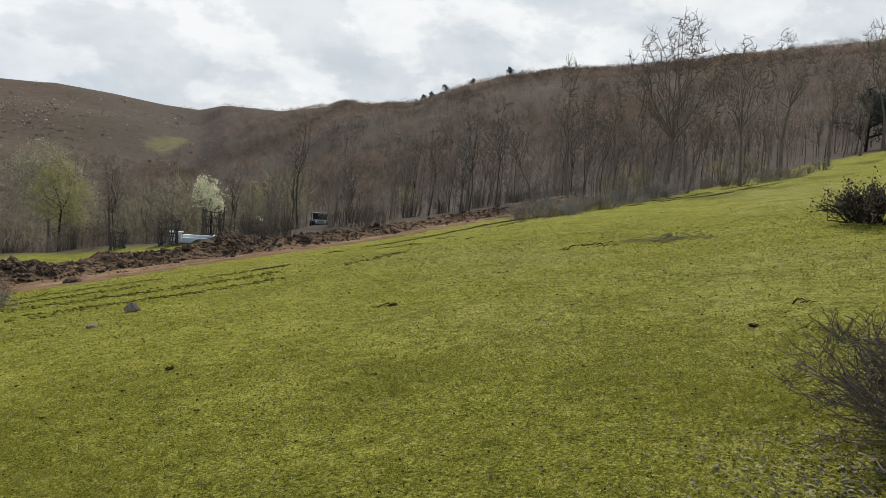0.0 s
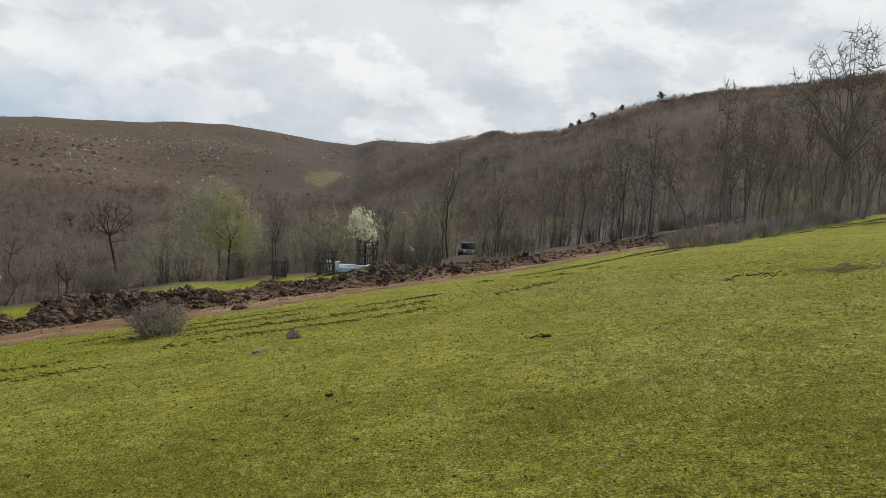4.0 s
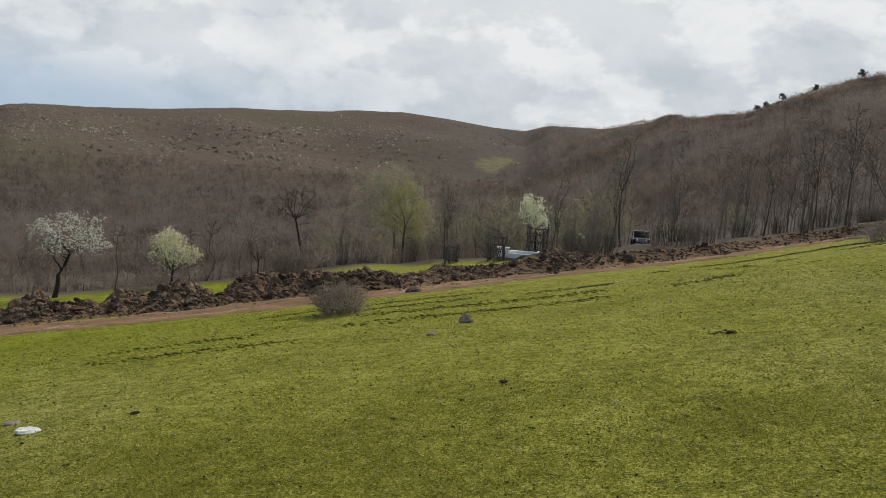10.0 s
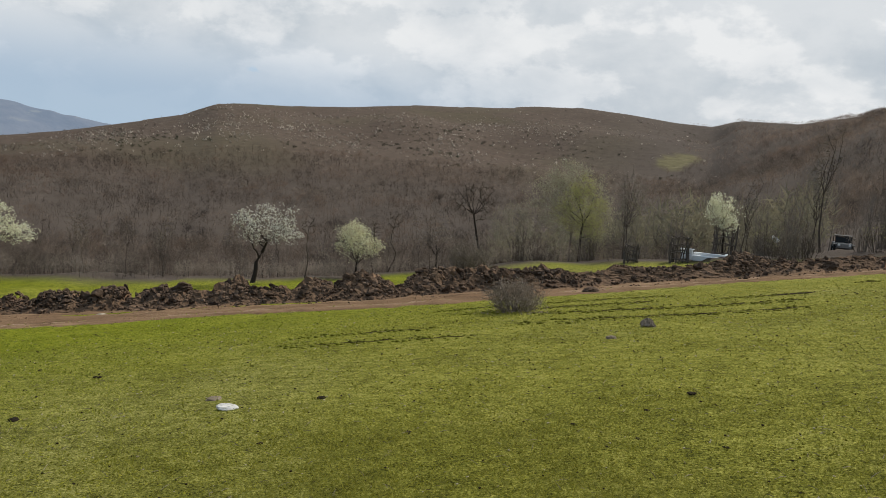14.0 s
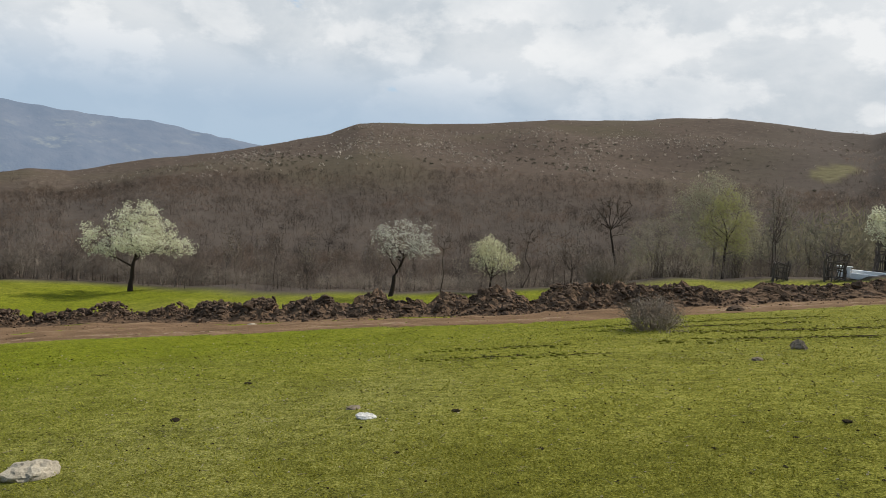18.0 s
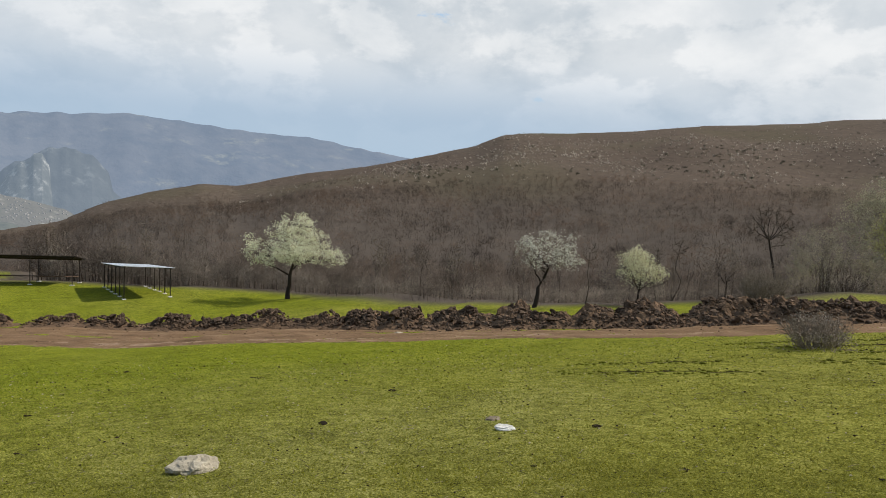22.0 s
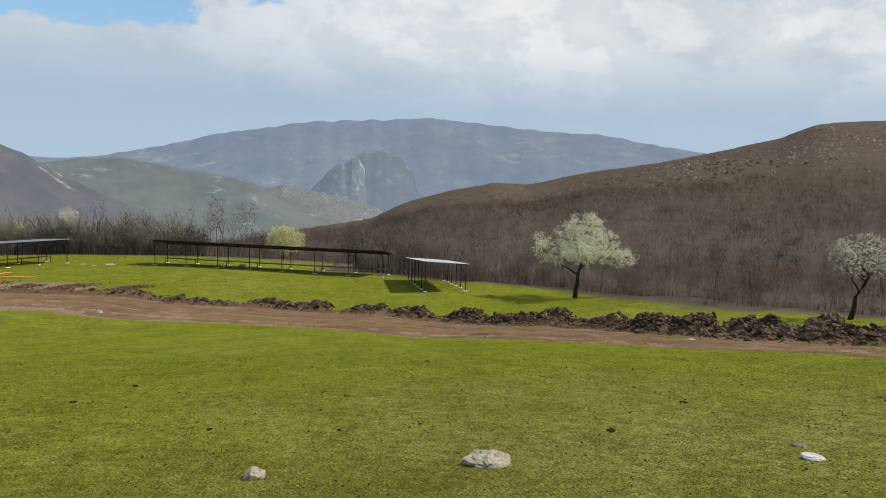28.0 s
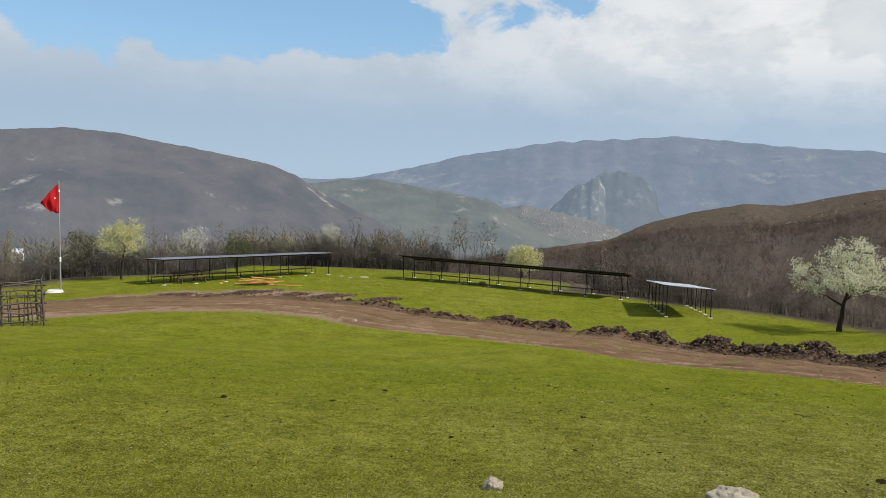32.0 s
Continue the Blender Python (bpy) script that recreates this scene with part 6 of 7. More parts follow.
sh2a, sh2b = meet(98.7, -7.65), meet(82.6, -8.5)
shelter("picnic_shelter", (sh2a, sh2b), (1.9, 1), 7, "long open picnic shelter with thin steel posts and dark roof edge", tilt=-0.36, sheet="steel")
sh1a, sh1b = meet(114.5, -8.07), meet(104.25, -7.41)
sh1a = sh1a + (sh1a - sh1b).normalized() * 1.5
shelter("picnic_shelter", (sh1b, sh1a), (2.2, -1), 6, "long open picnic shelter with pale sheet roof and bench", roof_up=1.85, tilt=-0.14, sheet="sheet_grey")
sh3a, sh3b = meet(79.34, -9.5), meet(80.6, -8.65)
shelter("picnic_shelter", (sh3a, sh3b), (2.6, -1), 5, "open shelter seen end-on with white sheet roof and pads", bench=False, roof_up=1.97, tilt=-0.14, drop=0.33)

# ---- planks by the shelter ----
base = meet(109.3, -8.15)
r = np.random.default_rng(91)
pile = empty("plank_pile", Matrix.Translation(base), "heap of fresh orange sawn planks on bare earth", "planks")
for k in range(9):
    a = r.uniform(-0.5, 0.5) + 1.9
    z = 0.05 + 0.05 * k
    m = Euler((r.uniform(-0.16, 0.16), r.uniform(-0.16, 0.16), a)).to_matrix().to_4x4()
    part("plank", box((r.uniform(-0.5, 0.5), r.uniform(-0.8, 0.8), z), (r.uniform(1.6, 2.6), 0.17, 0.035), m, 0.004), "plank", pile)
for az, el, ln, a in ((107.3, -8.22, 2.2, 1.7), (111.9, -8.05, 0.6, 0.4)):
    p = meet(az, el)
    ob = tagged(part("plank", box((0, 0, 0.02), (ln, 0.16, 0.04), None, 0.004), "plank", None), "single fresh orange plank lying on the grass", "plank")
    ob.matrix_world = Matrix.LocRotScale(p + Vector((0, 0, 0.02)), Euler((0, 0, a)), None)

# ---- picnic table at the shelter's end, pots and embers under the long one ----
p = meet(114.2, -7.9)
ax_s = (sh1a - sh1b).normalized()
turn_t = Matrix.Rotation(math.atan2(ax_s.y, ax_s.x), 4, "Z")
table = empty("picnic_table", Matrix.Translation(p) @ turn_t, "dark weathered picnic table under the shelter roof", "picnic table")
for k in range(4):
    part("board", box((0, -0.3 + 0.2 * k, 0.74), (2.4, 0.18, 0.045), None, 0.006), "bench", table)
for x in (-0.95, 0.95):
    for y in (-0.28, 0.28):
        part("leg", box((x, y, 0.34), (0.07, 0.07, 0.76), None, 0.006), "bench", table)
part("brace", box((0, 0, 0.35), (1.9, 0.06, 0.08), None, 0.006), "bench", table)
for k, off in enumerate((-0.75, 0.75)):
    q = turn_t @ Vector((0, off, 0))
    z = gz(p.x + q.x, p.y + q.y)
    bench_ob = empty("bench", Matrix.Translation((p.x + q.x, p.y + q.y, z)) @ turn_t, "dark weathered wooden bench beside the picnic table", "bench", "table benches")
    part("seat_board", box((0, 0, 0.44), (2.4, 0.24, 0.05), None, 0.006), "bench", bench_ob)
    for x in (-0.95, 0.95):
        part("leg", box((x, 0, 0.2), (0.06, 0.2, 0.44), None, 0.006), "bench", bench_ob)
r = np.random.default_rng(93)
for k in range(7):
    q = meet(93.4 + r.uniform(-0.75, 0.75), -7.85 + r.uniform(-0.05, 0.05))
    rr_ = r.uniform(0.12, 0.26)
    v, f = lump_arrays(640 + k, 0.7, 2, 0.3)
    ob = tagged(link("hearth_stone", np_mesh("hearth_stone", v * rr_, f), "stone" if k % 3 == 0 else "stone_dark"), "rough stone of a hearth under the picnic shelter", "stone", "hearth stones")
    ob.matrix_world = Matrix.Translation(q + Vector((0, 0, rr_ * 0.3)))
for az, el, wid in ((101.6, -7.55, 0.9), (102.6, -7.62, 0.6), (103.3, -7.5, 0.5)):
    q = meet(az, el)
    v, f = lump_arrays(int(az * 10), 0.12, 2, 0.15)
    ob = tagged(link("flat_slab", np_mesh("flat_slab", v * wid * 0.5, f), "stone"), "flat pale concrete slab let into the grass", "slab", "terrace slabs")
    ob.matrix_world = Matrix.Translation(q + Vector((0, 0, 0.02)))
p = at_bearing(124.7, 215)
eaves = 1.67 + 215 * math.tan(radians(-5.75)) - p.z
house = empty("house", Matrix.LocRotScale(p, Euler((0, 0, radians(20))), Vector((0.55, 0.55, 1.0))), "small white house with a light roof beyond the trees", "house")
part("wall", box((0, 0, eaves / 2 - 0.2), (3.6, 4.5, eaves + 0.4), None, 0.03), "concrete", house)
bm = bmesh.new()
for sgn in (-1, 1):
    add_box(bm, (sgn * 1.05, 0, eaves + 0.5), (2.5, 5.2, 0.12), Matrix.Rotation(sgn * 0.5, 4, "Y"), 0.02)
part("roof", bm, "sheet", house)
for x in (-0.9, 0.9):
    win = part("window", box((x, -2.26, eaves - 1.2), (0.8, 0.06, 1.0), None, 0.01), "white", house)
    part("pane", box((x, -2.30, eaves - 1.2), (0.66, 0.03, 0.86), None, 0.0), "glass_dark", win)

# low heaps of turned earth left beside the track near the shelters
heap_turn = math.atan2(ax_s.y, ax_s.x)
for k, (az, el, long_, tall_) in enumerate(((110.3, -8.75, 3.2, 0.26), (106.6, -8.85, 1.2, 0.22), (104.2, -9.0, 2.6, 0.24), (100.4, -9.2, 2.0, 0.22), (115.2, -8.8, 2.0, 0.16))):
    q = meet(az, el)
    rr = np.random.default_rng(660 + k)
    heap = Soup()
    n = int(190 * long_)
    u, w_ = rr.normal(size=n) * long_ * 0.42, rr.normal(size=n) * 0.34
    hx, hy = q.x + u * math.cos(heap_turn) - w_ * math.sin(heap_turn), q.y + u * math.sin(heap_turn) + w_ * math.cos(heap_turn)
    lift = tall_ * np.exp(-((u / (long_ * 0.55)) ** 2) - (w_ / 0.4) ** 2) * (0.6 + 0.4 * wave(u, w_, 3.0, 33)) * rr.random(n) ** 0.4
    hz = ground_z(hx, hy) + lift
    for i_ in range(n):
        v, f = small[i_ % 8]
        heap.add(v * rr.uniform(0.03, 0.10) + (hx[i_], hy[i_], hz[i_]), f)
    tagged(link("earth_heap", heap.mesh("earth_heap"), "crumb"), "low heap of dark crumbled earth beside the track", "soil", kind="stuff")

# ---- flag pole ----
p = meet(122.35, -8.35)
hgt = 7.2
flag_pole = empty("flagpole", Matrix.Translation(p), "tall grey steel pole flying a red flag on a white base", "flagpole")
v, f = tube_arrays([(0, 0, 0), (0, 0, 2.0), (0, 0, 2.02), (0, 0, hgt - 0.02), (0, 0, hgt)], [0.05, 0.046, 0.036, 0.028, 0.004], 10)
link("pole", np_mesh("pole", v, f, True), "pole", flag_pole)
u = np.linspace(0, 1, 15)
vv = np.linspace(0, 1, 11)
U, V = np.meshgrid(u, vv, indexing="ij")
side = bearing(122.3 + 90)
X = U * (1.08 * (1 - V) + 0.5 * V)
Zf = hgt - 0.22 - (1.25 * U**1.15 * (1 - V) + 1.85 * V + 0.06 * V * np.sin(6 * U))
fold = (0.10 * np.sin(7 * U + 3 * V) + 0.07 * np.sin(13 * U - 5 * V)) * U
P = np.stack([side.x * X + side.y * fold, side.y * X - side.x * fold, Zf], -1).reshape(-1, 3)
i, j = np.meshgrid(np.arange(14), np.arange(10), indexing="ij")
q = i * 11 + j
me = np_mesh("flag", P, np.stack([q, q + 1, q + 12, q + 11], -1).reshape(-1, 4), True)
fl = link("flag", me, "flag", flag_pole, "red flag hanging in folds with small white mark")
mod = fl.modifiers.new("cloth", "SOLIDIFY")
mod.thickness = 0.008
bm = bmesh.new()
c = Vector(P[4 * 11 + 4]) + Vector((0, 0, 0.0))
bmesh.ops.create_circle(bm, cap_ends=True, radius=0.05, segments=14, matrix=Matrix.Translation(c - bearing(122.3) * 0.03) @ bearing(122.3).to_track_quat("Z", "Y").to_matrix().to_4x4())
part("flag_mark", bm, "white", fl, "small white emblem shape")
part("band", box((0, 0, 2.1), (0.11, 0.11, 0.3), None, 0.02), "white", flag_pole)
part("band", box((0, 0, 6.5), (0.09, 0.09, 0.14), None, 0.02), "white", flag_pole)
bm = bmesh.new()
bmesh.ops.create_cone(bm, cap_ends=True, segments=20, radius1=0.55, radius2=0.42, depth=0.14)
part("plinth", bm, "concrete", flag_pole, "white round concrete base").location = (0.35 * side.x, 0.35 * side.y, 0.08)

# ---- wooden power pole in the wood behind the shelters ----
p = at_bearing(115.4, 78)
power_pole = empty("power_pole", Matrix.Translation(p), "pale concrete power pole among the bare trees", "power pole")
top_z = 1.67 + 78 * math.tan(radians(-4.75)) - p.z
v, f = tube_arrays([(0, 0, -0.3), (0, 0, top_z * 0.5), (0, 0, top_z), (0, 0, top_z + 0.02)], [0.13, 0.11, 0.09, 0.01], 8)
link("shaft", np_mesh("shaft", v, f, True), "pole", power_pole)
cross_dir = bearing(115.4 + 90)
part("crossarm", box((0, 0, top_z - 0.25), (0.9, 0.09, 0.09), Matrix.Rotation(math.atan2(cross_dir.y, cross_dir.x), 4, "Z"), 0.01), "log", power_pole)
for k in (-1, 0, 1):
    bm = bmesh.new()
    bmesh.ops.create_cone(bm, cap_ends=True, segments=8, radius1=0.05, radius2=0.03, depth=0.14, matrix=Matrix.Translation(cross_dir * 0.38 * k + Vector((0, 0, top_z - 0.13 + (0.16 if k == 0 else 0)))))
    part("insulator", bm, "white", power_pole)

# ---- pole guards round young trees ----


def pole_guard(p, wid, hgt, seed, label, rails=4, n=4, sapling=True, thick=1.0):
    """A square cage of rough poles tied round a young tree."""
    r = np.random.default_rng(seed)
    root = empty("tree_guard", Matrix.Translation(p), label, "tree guard", "pole tree guards")
    turn = r.uniform(0, 0.6) + 0.3
    c, s = math.cos(turn), math.sin(turn)
    spin = lambda x, y: (x * c - y * s, x * s + y * c)  # noqa: E731
    corners = []
    for k in range(4):
        for q in range(n):
            t = q / n
            ax = [(-1, -1), (1, -1), (1, 1), (-1, 1)]
            x = (ax[k][0] * (1 - t) + ax[(k + 1) % 4][0] * t) * wid / 2
            y = (ax[k][1] * (1 - t) + ax[(k + 1) % 4][1] * t) * wid / 2
            x, y = spin(x + r.normal() * 0.04, y + r.normal() * 0.04)
            z0 = gz(p.x + x, p.y + y) - p.z
            big = q == 0
            h = hgt * (r.uniform(0.95, 1.12) if big else r.uniform(0.7, 1.05))
            pts = [(x, y, z0 - 0.08), (x + r.normal() * 0.05, y + r.normal() * 0.05, z0 + h * 0.5), (x + r.normal() * 0.08, y + r.normal() * 0.08, z0 + h)]
            rad = (0.045 if big else 0.028) * thick
            v, f = tube_arrays(pts, [rad, rad * 0.9, rad * 0.7], 6)
            link("upright", np_mesh("upright", v, f, True), "log", root)
    for k in range(rails):
        z = hgt * (0.14 + 0.82 * k / max(1, rails - 1))
        for q in range(4):
            ax = [(-1, -1), (1, -1), (1, 1), (-1, 1)]
            a, b = ax[q], ax[(q + 1) % 4]
            x0, y0 = spin((a[0] - (b[0] - a[0]) * 0.06) * wid / 2, (a[1] - (b[1] - a[1]) * 0.06) * wid / 2)
            x1, y1 = spin((b[0] + (b[0] - a[0]) * 0.06) * wid / 2, (b[1] + (b[1] - a[1]) * 0.06) * wid / 2)
            mid = ((x0 + x1) / 2 + r.normal() * 0.03, (y0 + y1) / 2 + r.normal() * 0.03, z + r.normal() * 0.05)
            v, f = tube_arrays([(x0, y0, z + r.normal() * 0.05), mid, (x1, y1, z + r.normal() * 0.06)], [0.03 * thick, 0.028 * thick, 0.022 * thick], 6)
            link("rail", np_mesh("rail", v, f, True), "log", root)
    if sapling:
        wood, twigs, _ = grow(seed + 5, hgt * 1.35, 0.02, 0.4, 5, 0.5, 2, (4, 3), (0, 0), 0.1, 0.2, 1, 5, 0.004)
        root_tree = make_tree("sapling", p + Vector((0, 0, 0.02)), (wood, twigs, []), "bark", "bark", "thin bare sapling inside a pole guard", "saplings")
    return root


pole_guard(meet(124.75, -10.35), 1.7, 2.0, 401, "square cage of rough grey poles round a young tree", 5, 4, True, 1.35)
pole_guard(at_bearing(19.35, 35.5), 0.7, 1.1, 402, "tall cage of rough poles at the wood's edge", 4, 3)
pole_guard(at_bearing(16.5, 37.5), 0.8, 1.3, 403, "cage of dark poles round the blossoming tree", 4, 3, False)
pole_guard(at_bearing(22.6, 36), 0.55, 0.75, 404, "low cage of thin poles beside the strip of grass", 3, 3)

# ---- white trough between the guards ----
p = at_bearing(17.9, 36.5, -0.04)
trough = empty("water_trough", Matrix.LocRotScale(p, Euler((0, 0, radians(14))), None), "low white concrete trough and kerb on the grass strip", "water trough")
part("end_wall", box((-0.60, 0, 0.12), (0.5, 0.14, 0.44), None, 0.02), "white", trough)
part("cap", box((-0.60, 0, 0.36), (0.62, 0.24, 0.05), None, 0.02), "white", trough)
part("side_wall", box((0.35, 0.45, 0.09), (1.4, 0.26, 0.28), None, 0.02), "white", trough)
part("side_wall", box((0.3, -0.3, 0.03), (1.25, 0.28, 0.24), None, 0.02), "white", trough)
part("far_end_wall", box((1.05, 0.08, 0.10), (0.14, 0.9, 0.36), None, 0.02), "white", trough)
part("basin_floor", box((0.3, 0.1, 0.0), (1.2, 0.6, 0.08), None, 0.02), "white", trough)
p = at_bearing(13.7, 44)
board = empty("white_board", Matrix.LocRotScale(p, Euler((0.1, 0.25, radians(20))), None), "small tilted white board on a leaning post in the bushes", "board")
part("panel", box((0, 0, 1.55), (0.42, 0.05, 0.2), Euler((0, 0.35, 0)).to_matrix().to_4x4(), 0.01), "white", board)
v, f = tube_arrays([(0.15, 0, -0.2), (0.05, 0, 0.7), (-0.05, 0, 1.5)], [0.04, 0.035, 0.03], 6)
link("post", np_mesh("post", v, f, True), "log", board)

# ---- old off-road vehicle half hidden behind the bank ----


def jeep(p, turn):
    root = empty("off_road_car", Matrix.LocRotScale(p, Euler((0, 0, turn)), None), "old grey open off-road car parked among the trees", "car")
    bm = bmesh.new()
    add_box(bm, (0, 0.2, 0.72), (1.5, 2.3, 0.42), None, 0.05)
    add_box(bm, (0, -1.35, 0.74), (1.25, 0.95, 0.40), None, 0.08)
    part("body", bm, "tin", root)
    part("grille", box((0, -1.84, 0.74), (1.1, 0.05, 0.34), None, 0.01), "pole", root, "pale grey slotted grille")
    part("bumper", box((0, -1.95, 0.5), (1.45, 0.12, 0.12), None, 0.02), "steel", root)
    for x in (-0.43, 0.43):
        bm = bmesh.new()
        bmesh.ops.create_cone(bm, cap_ends=True, segments=14, radius1=0.11, radius2=0.09, depth=0.07, matrix=Matrix.Translation((x, -1.88, 0.8)) @ Matrix.Rotation(radians(90), 4, "X"))
        part("headlight", bm, "white", root)
    for x in (-0.72, 0.72):
        part("fender", box((x, -1.3, 0.82), (0.28, 0.95, 0.09), None, 0.03), "tin", root)
        for y in (-1.3, 0.95):
            wheel = bmesh.new()
            bmesh.ops.create_cone(wheel, cap_ends=True, segments=20, radius1=0.36, radius2=0.36, depth=0.2, matrix=Matrix.Translation((x, y, 0.36)) @ Matrix.Rotation(radians(90), 4, "Y"))
            bmesh.ops.bevel(wheel, geom=[e for e in wheel.edges if len(e.link_faces) == 2 and e.calc_face_angle(0) > 1.2], offset=0.04, segments=2, affect="EDGES")
            tyre = part("tyre", wheel, "rubber", root)
            hub = bmesh.new()
            bmesh.ops.create_cone(hub, cap_ends=True, segments=14, radius1=0.19, radius2=0.17, depth=0.23, matrix=Matrix.Translation((x, y, 0.36)) @ Matrix.Rotation(radians(90), 4, "Y"))
            part("rim", hub, "tin", tyre)
        part("windscreen_pillar", box((x * 0.92, -0.82, 1.2), (0.06, 0.06, 0.62), None, 0.01), "steel", root)
        part("roof_pillar", box((x * 0.92, 1.2, 1.2), (0.06, 0.06, 0.62), None, 0.01), "steel", root)
    part("windscreen", box((0, -0.82, 1.22), (1.26, 0.012, 0.48), None, 0.0), "glass_dark", root)
    part("soft_top", box((0, 0.2, 1.54), (1.45, 2.15, 0.08), None, 0.03), "rubber", root, "dark canvas top")
    for x in (-0.35, 0.35):
        bm = bmesh.new()
        add_box(bm, (x, 0.1, 1.0), (0.45, 0.45, 0.14), None, 0.04)
        add_box(bm, (x, 0.35, 1.22), (0.45, 0.12, 0.45), None, 0.04)
        part("seat", bm, "rubber", root)
    return root


p = at_bearing(8.95, 78)
jeep(p, radians(8.9 + 5))

# ---- rocks on the pasture ----


def rock(name, p, wid, hgt, seed, mat, label, peak=0.0):
    bm = bmesh.new()
    bmesh.ops.create_icosphere(bm, subdivisions=4, radius=1.0)
    f = np.array([[q.index for q in g.verts] for g in bm.faces])
    v = []
    for q in bm.verts:
        o = q.co + Vector((seed * 3.1, seed * 1.7, 0))
        k = 1 + 0.30 * noise.noise(o * 1.4) + 0.16 * noise.noise(o * 3.3) + 0.07 * noise.noise(o * 8.0)
        v.append(q.co * k)
    bm.free()
    v = np.array(v)
    v = v / np.abs(v).max(0)
    v[:, :2] *= (1 - peak * np.clip(v[:, 2:3], 0, 1))
    bm_v = v * (wid / 2, wid / 2 * 0.8, hgt * 0.75)
    ob = tagged(link(name, np_mesh(name, bm_v, f, False), mat), label, "rock", "pasture stones")
    ob.matrix_world = Matrix.LocRotScale(p + Vector((0, 0, hgt * 0.16)), Euler((0, 0, seed * 1.3)), None)
    return ob


E28, E0, E20 = (-0.24, 0.22, 1.75), (0, 0, 1.6), (-0.31, 0.25, 1.65)
rock("boulder", meet(74.0, -21.9, E28), 0.54, 0.15, 521, "stone", "broad pale limestone boulder set in the grass")
rock("stone", meet(91.75, -22.9, E28), 0.26, 0.12, 502, "stone", "small pale rounded stone on the grass")
rock("stone", meet(51.25, -18.8, E28), 0.27, 0.06, 503, "stone_white", "flat white stone flush with the grass")
rock("stone", meet(52.2, -18.1, E28), 0.22, 0.035, 504, "stone_dark", "flat grey stone flush with the grass")
rock("stone", meet(21.5, -9.75, E0), 0.36, 0.19, 505, "stone_dark", "brown pointed stone standing in the pasture", 0.42)
rock("stone", meet(24.0, -10.85, E0), 0.22, 0.06, 506, "stone_dark", "low brown stone in the pasture")
rock("stone", meet(102.3, -10.95, E28), 0.36, 0.22, 507, "stone", "pale stone at the rim of the dirt track")
rock("stone", meet(59.75, -11.8, E20), 0.42, 0.12, 508, "stone", "flat pale stone lying on the dirt track")
rock("clod_heap", meet(24.95, -8.1), 0.75, 0.2, 509, "clod", "single dark earth clod on the track's edge")
rock("stone", meet(76.4, -8.0), 0.55, 0.28, 510, "stone", "pale stone beside the end shelter")

# dung pats and small dark clods
r = np.random.default_rng(55)
pats = [(17.65, -14.62, 0.11), (-25.0, -8.2, 0.1), (44.5, -17.5, 0.1), (60, -16.0, 0.12), (65, -18.5, 0.12), (85, -17, 0.1), (100, -15.8, 0.12), (104, -16.5, 0.1), (112, -16, 0.14), (95, -19, 0.08), (79, -14.5, 0.1), (40, -13, 0.1)]
dung_meshes = []
for q in range(3):
    v, f = lump_arrays(600 + q, 0.45, 2, 0.3)
    dung_meshes.append(np_mesh("dung_pat", v, f, True))
for k in range(34):
    if k < len(pats):
        az, el, wid = pats[k]
    else:
        az, el, wid = r.uniform(-26, 126), -r.uniform(9.5, 21), r.uniform(0.03, 0.065)
        el = el + 5 * max(0, (20 - az) / 46)
    p = meet(az, el)
    if p.length > 40:
        continue
    ob = tagged(link("dung_pat", dung_meshes[k % 3], "dung"), "small dark dried dung pat on the grass", "dung", "dung pats")
    ob.matrix_world = Matrix.LocRotScale(p + Vector((0, 0, wid * 0.12)), Euler((0, 0, r.uniform(0, 6))), Vector((1, 0.8, 0.55)) * wid * 0.6)

# ---- shrubs and brush ----


def shrub(p, wid, hgt, seed, n, label, twig="twig", leaf=None, per=2, size=0.02, name="shrub", lean=0.0, rad=0.009, spurs=5):
    """Many thin stems from one root, forking twice."""
    r = np.random.default_rng(seed)
    soup, ends = Soup(), []
    for q in range(n):
        a, o = r.uniform(0, 6.28), r.random() ** 0.6 * r.uniform(0.72, 1.12)
        o *= 1 + 0.24 * math.sin(2 * a + seed) + 0.17 * math.sin(3 * a + 1.7 * seed)
        tip = np.array([math.cos(a) * o * wid / 2 + lean, math.sin(a) * o * wid / 2, hgt * max(0.25, 1.05 - 0.5 * o**2) * r.uniform(0.55, 1.15)])
        root_p = np.array([math.cos(a) * o * wid * 0.26, math.sin(a) * o * wid * 0.26, -0.03])
        mid = root_p + (tip - root_p) * 0.5 + np.array([0, 0, hgt * 0.12]) + r.normal(size=3) * wid * 0.05
        pts = np.array([root_p, mid, tip])
        soup.add(*tube_arrays(pts, [rad, rad * 0.7, rad * 0.3], 3))
        for s in range(spurs):
            t = r.uniform(0.3, 0.95)
            b = pts[0] * (1 - t) ** 2 + 2 * t * (1 - t) * mid + t * t * tip
            d = r.normal(size=3) * 0.75 + (tip - root_p) / np.linalg.norm(tip - root_p) + (0, 0, 0.2)
            d = d / np.linalg.norm(d) * r.uniform(0.12, 0.34) * wid * 0.6
            e = b + d
            e[2] = max(e[2], 0.02)
            soup.add(*tube_arrays([b, b + d * 0.5 + r.normal(size=3) * 0.02, e], [rad * 0.55, rad * 0.4, rad * 0.2], 3))
            ends.append((e, d))
            ends.append((b + d * 0.6, d))
        ends.append((tip, tip))
    root = empty(name, Matrix.Translation(p), label, "shrub" if name == "shrub" else "brushwood")
    link("branchwork", soup.mesh("branchwork"), twig, root)
    if leaf:
        link("foliage", np_mesh("foliage", *clumps(ends, per, 0.025 * wid, size, seed + 1)), leaf, root)
    return root


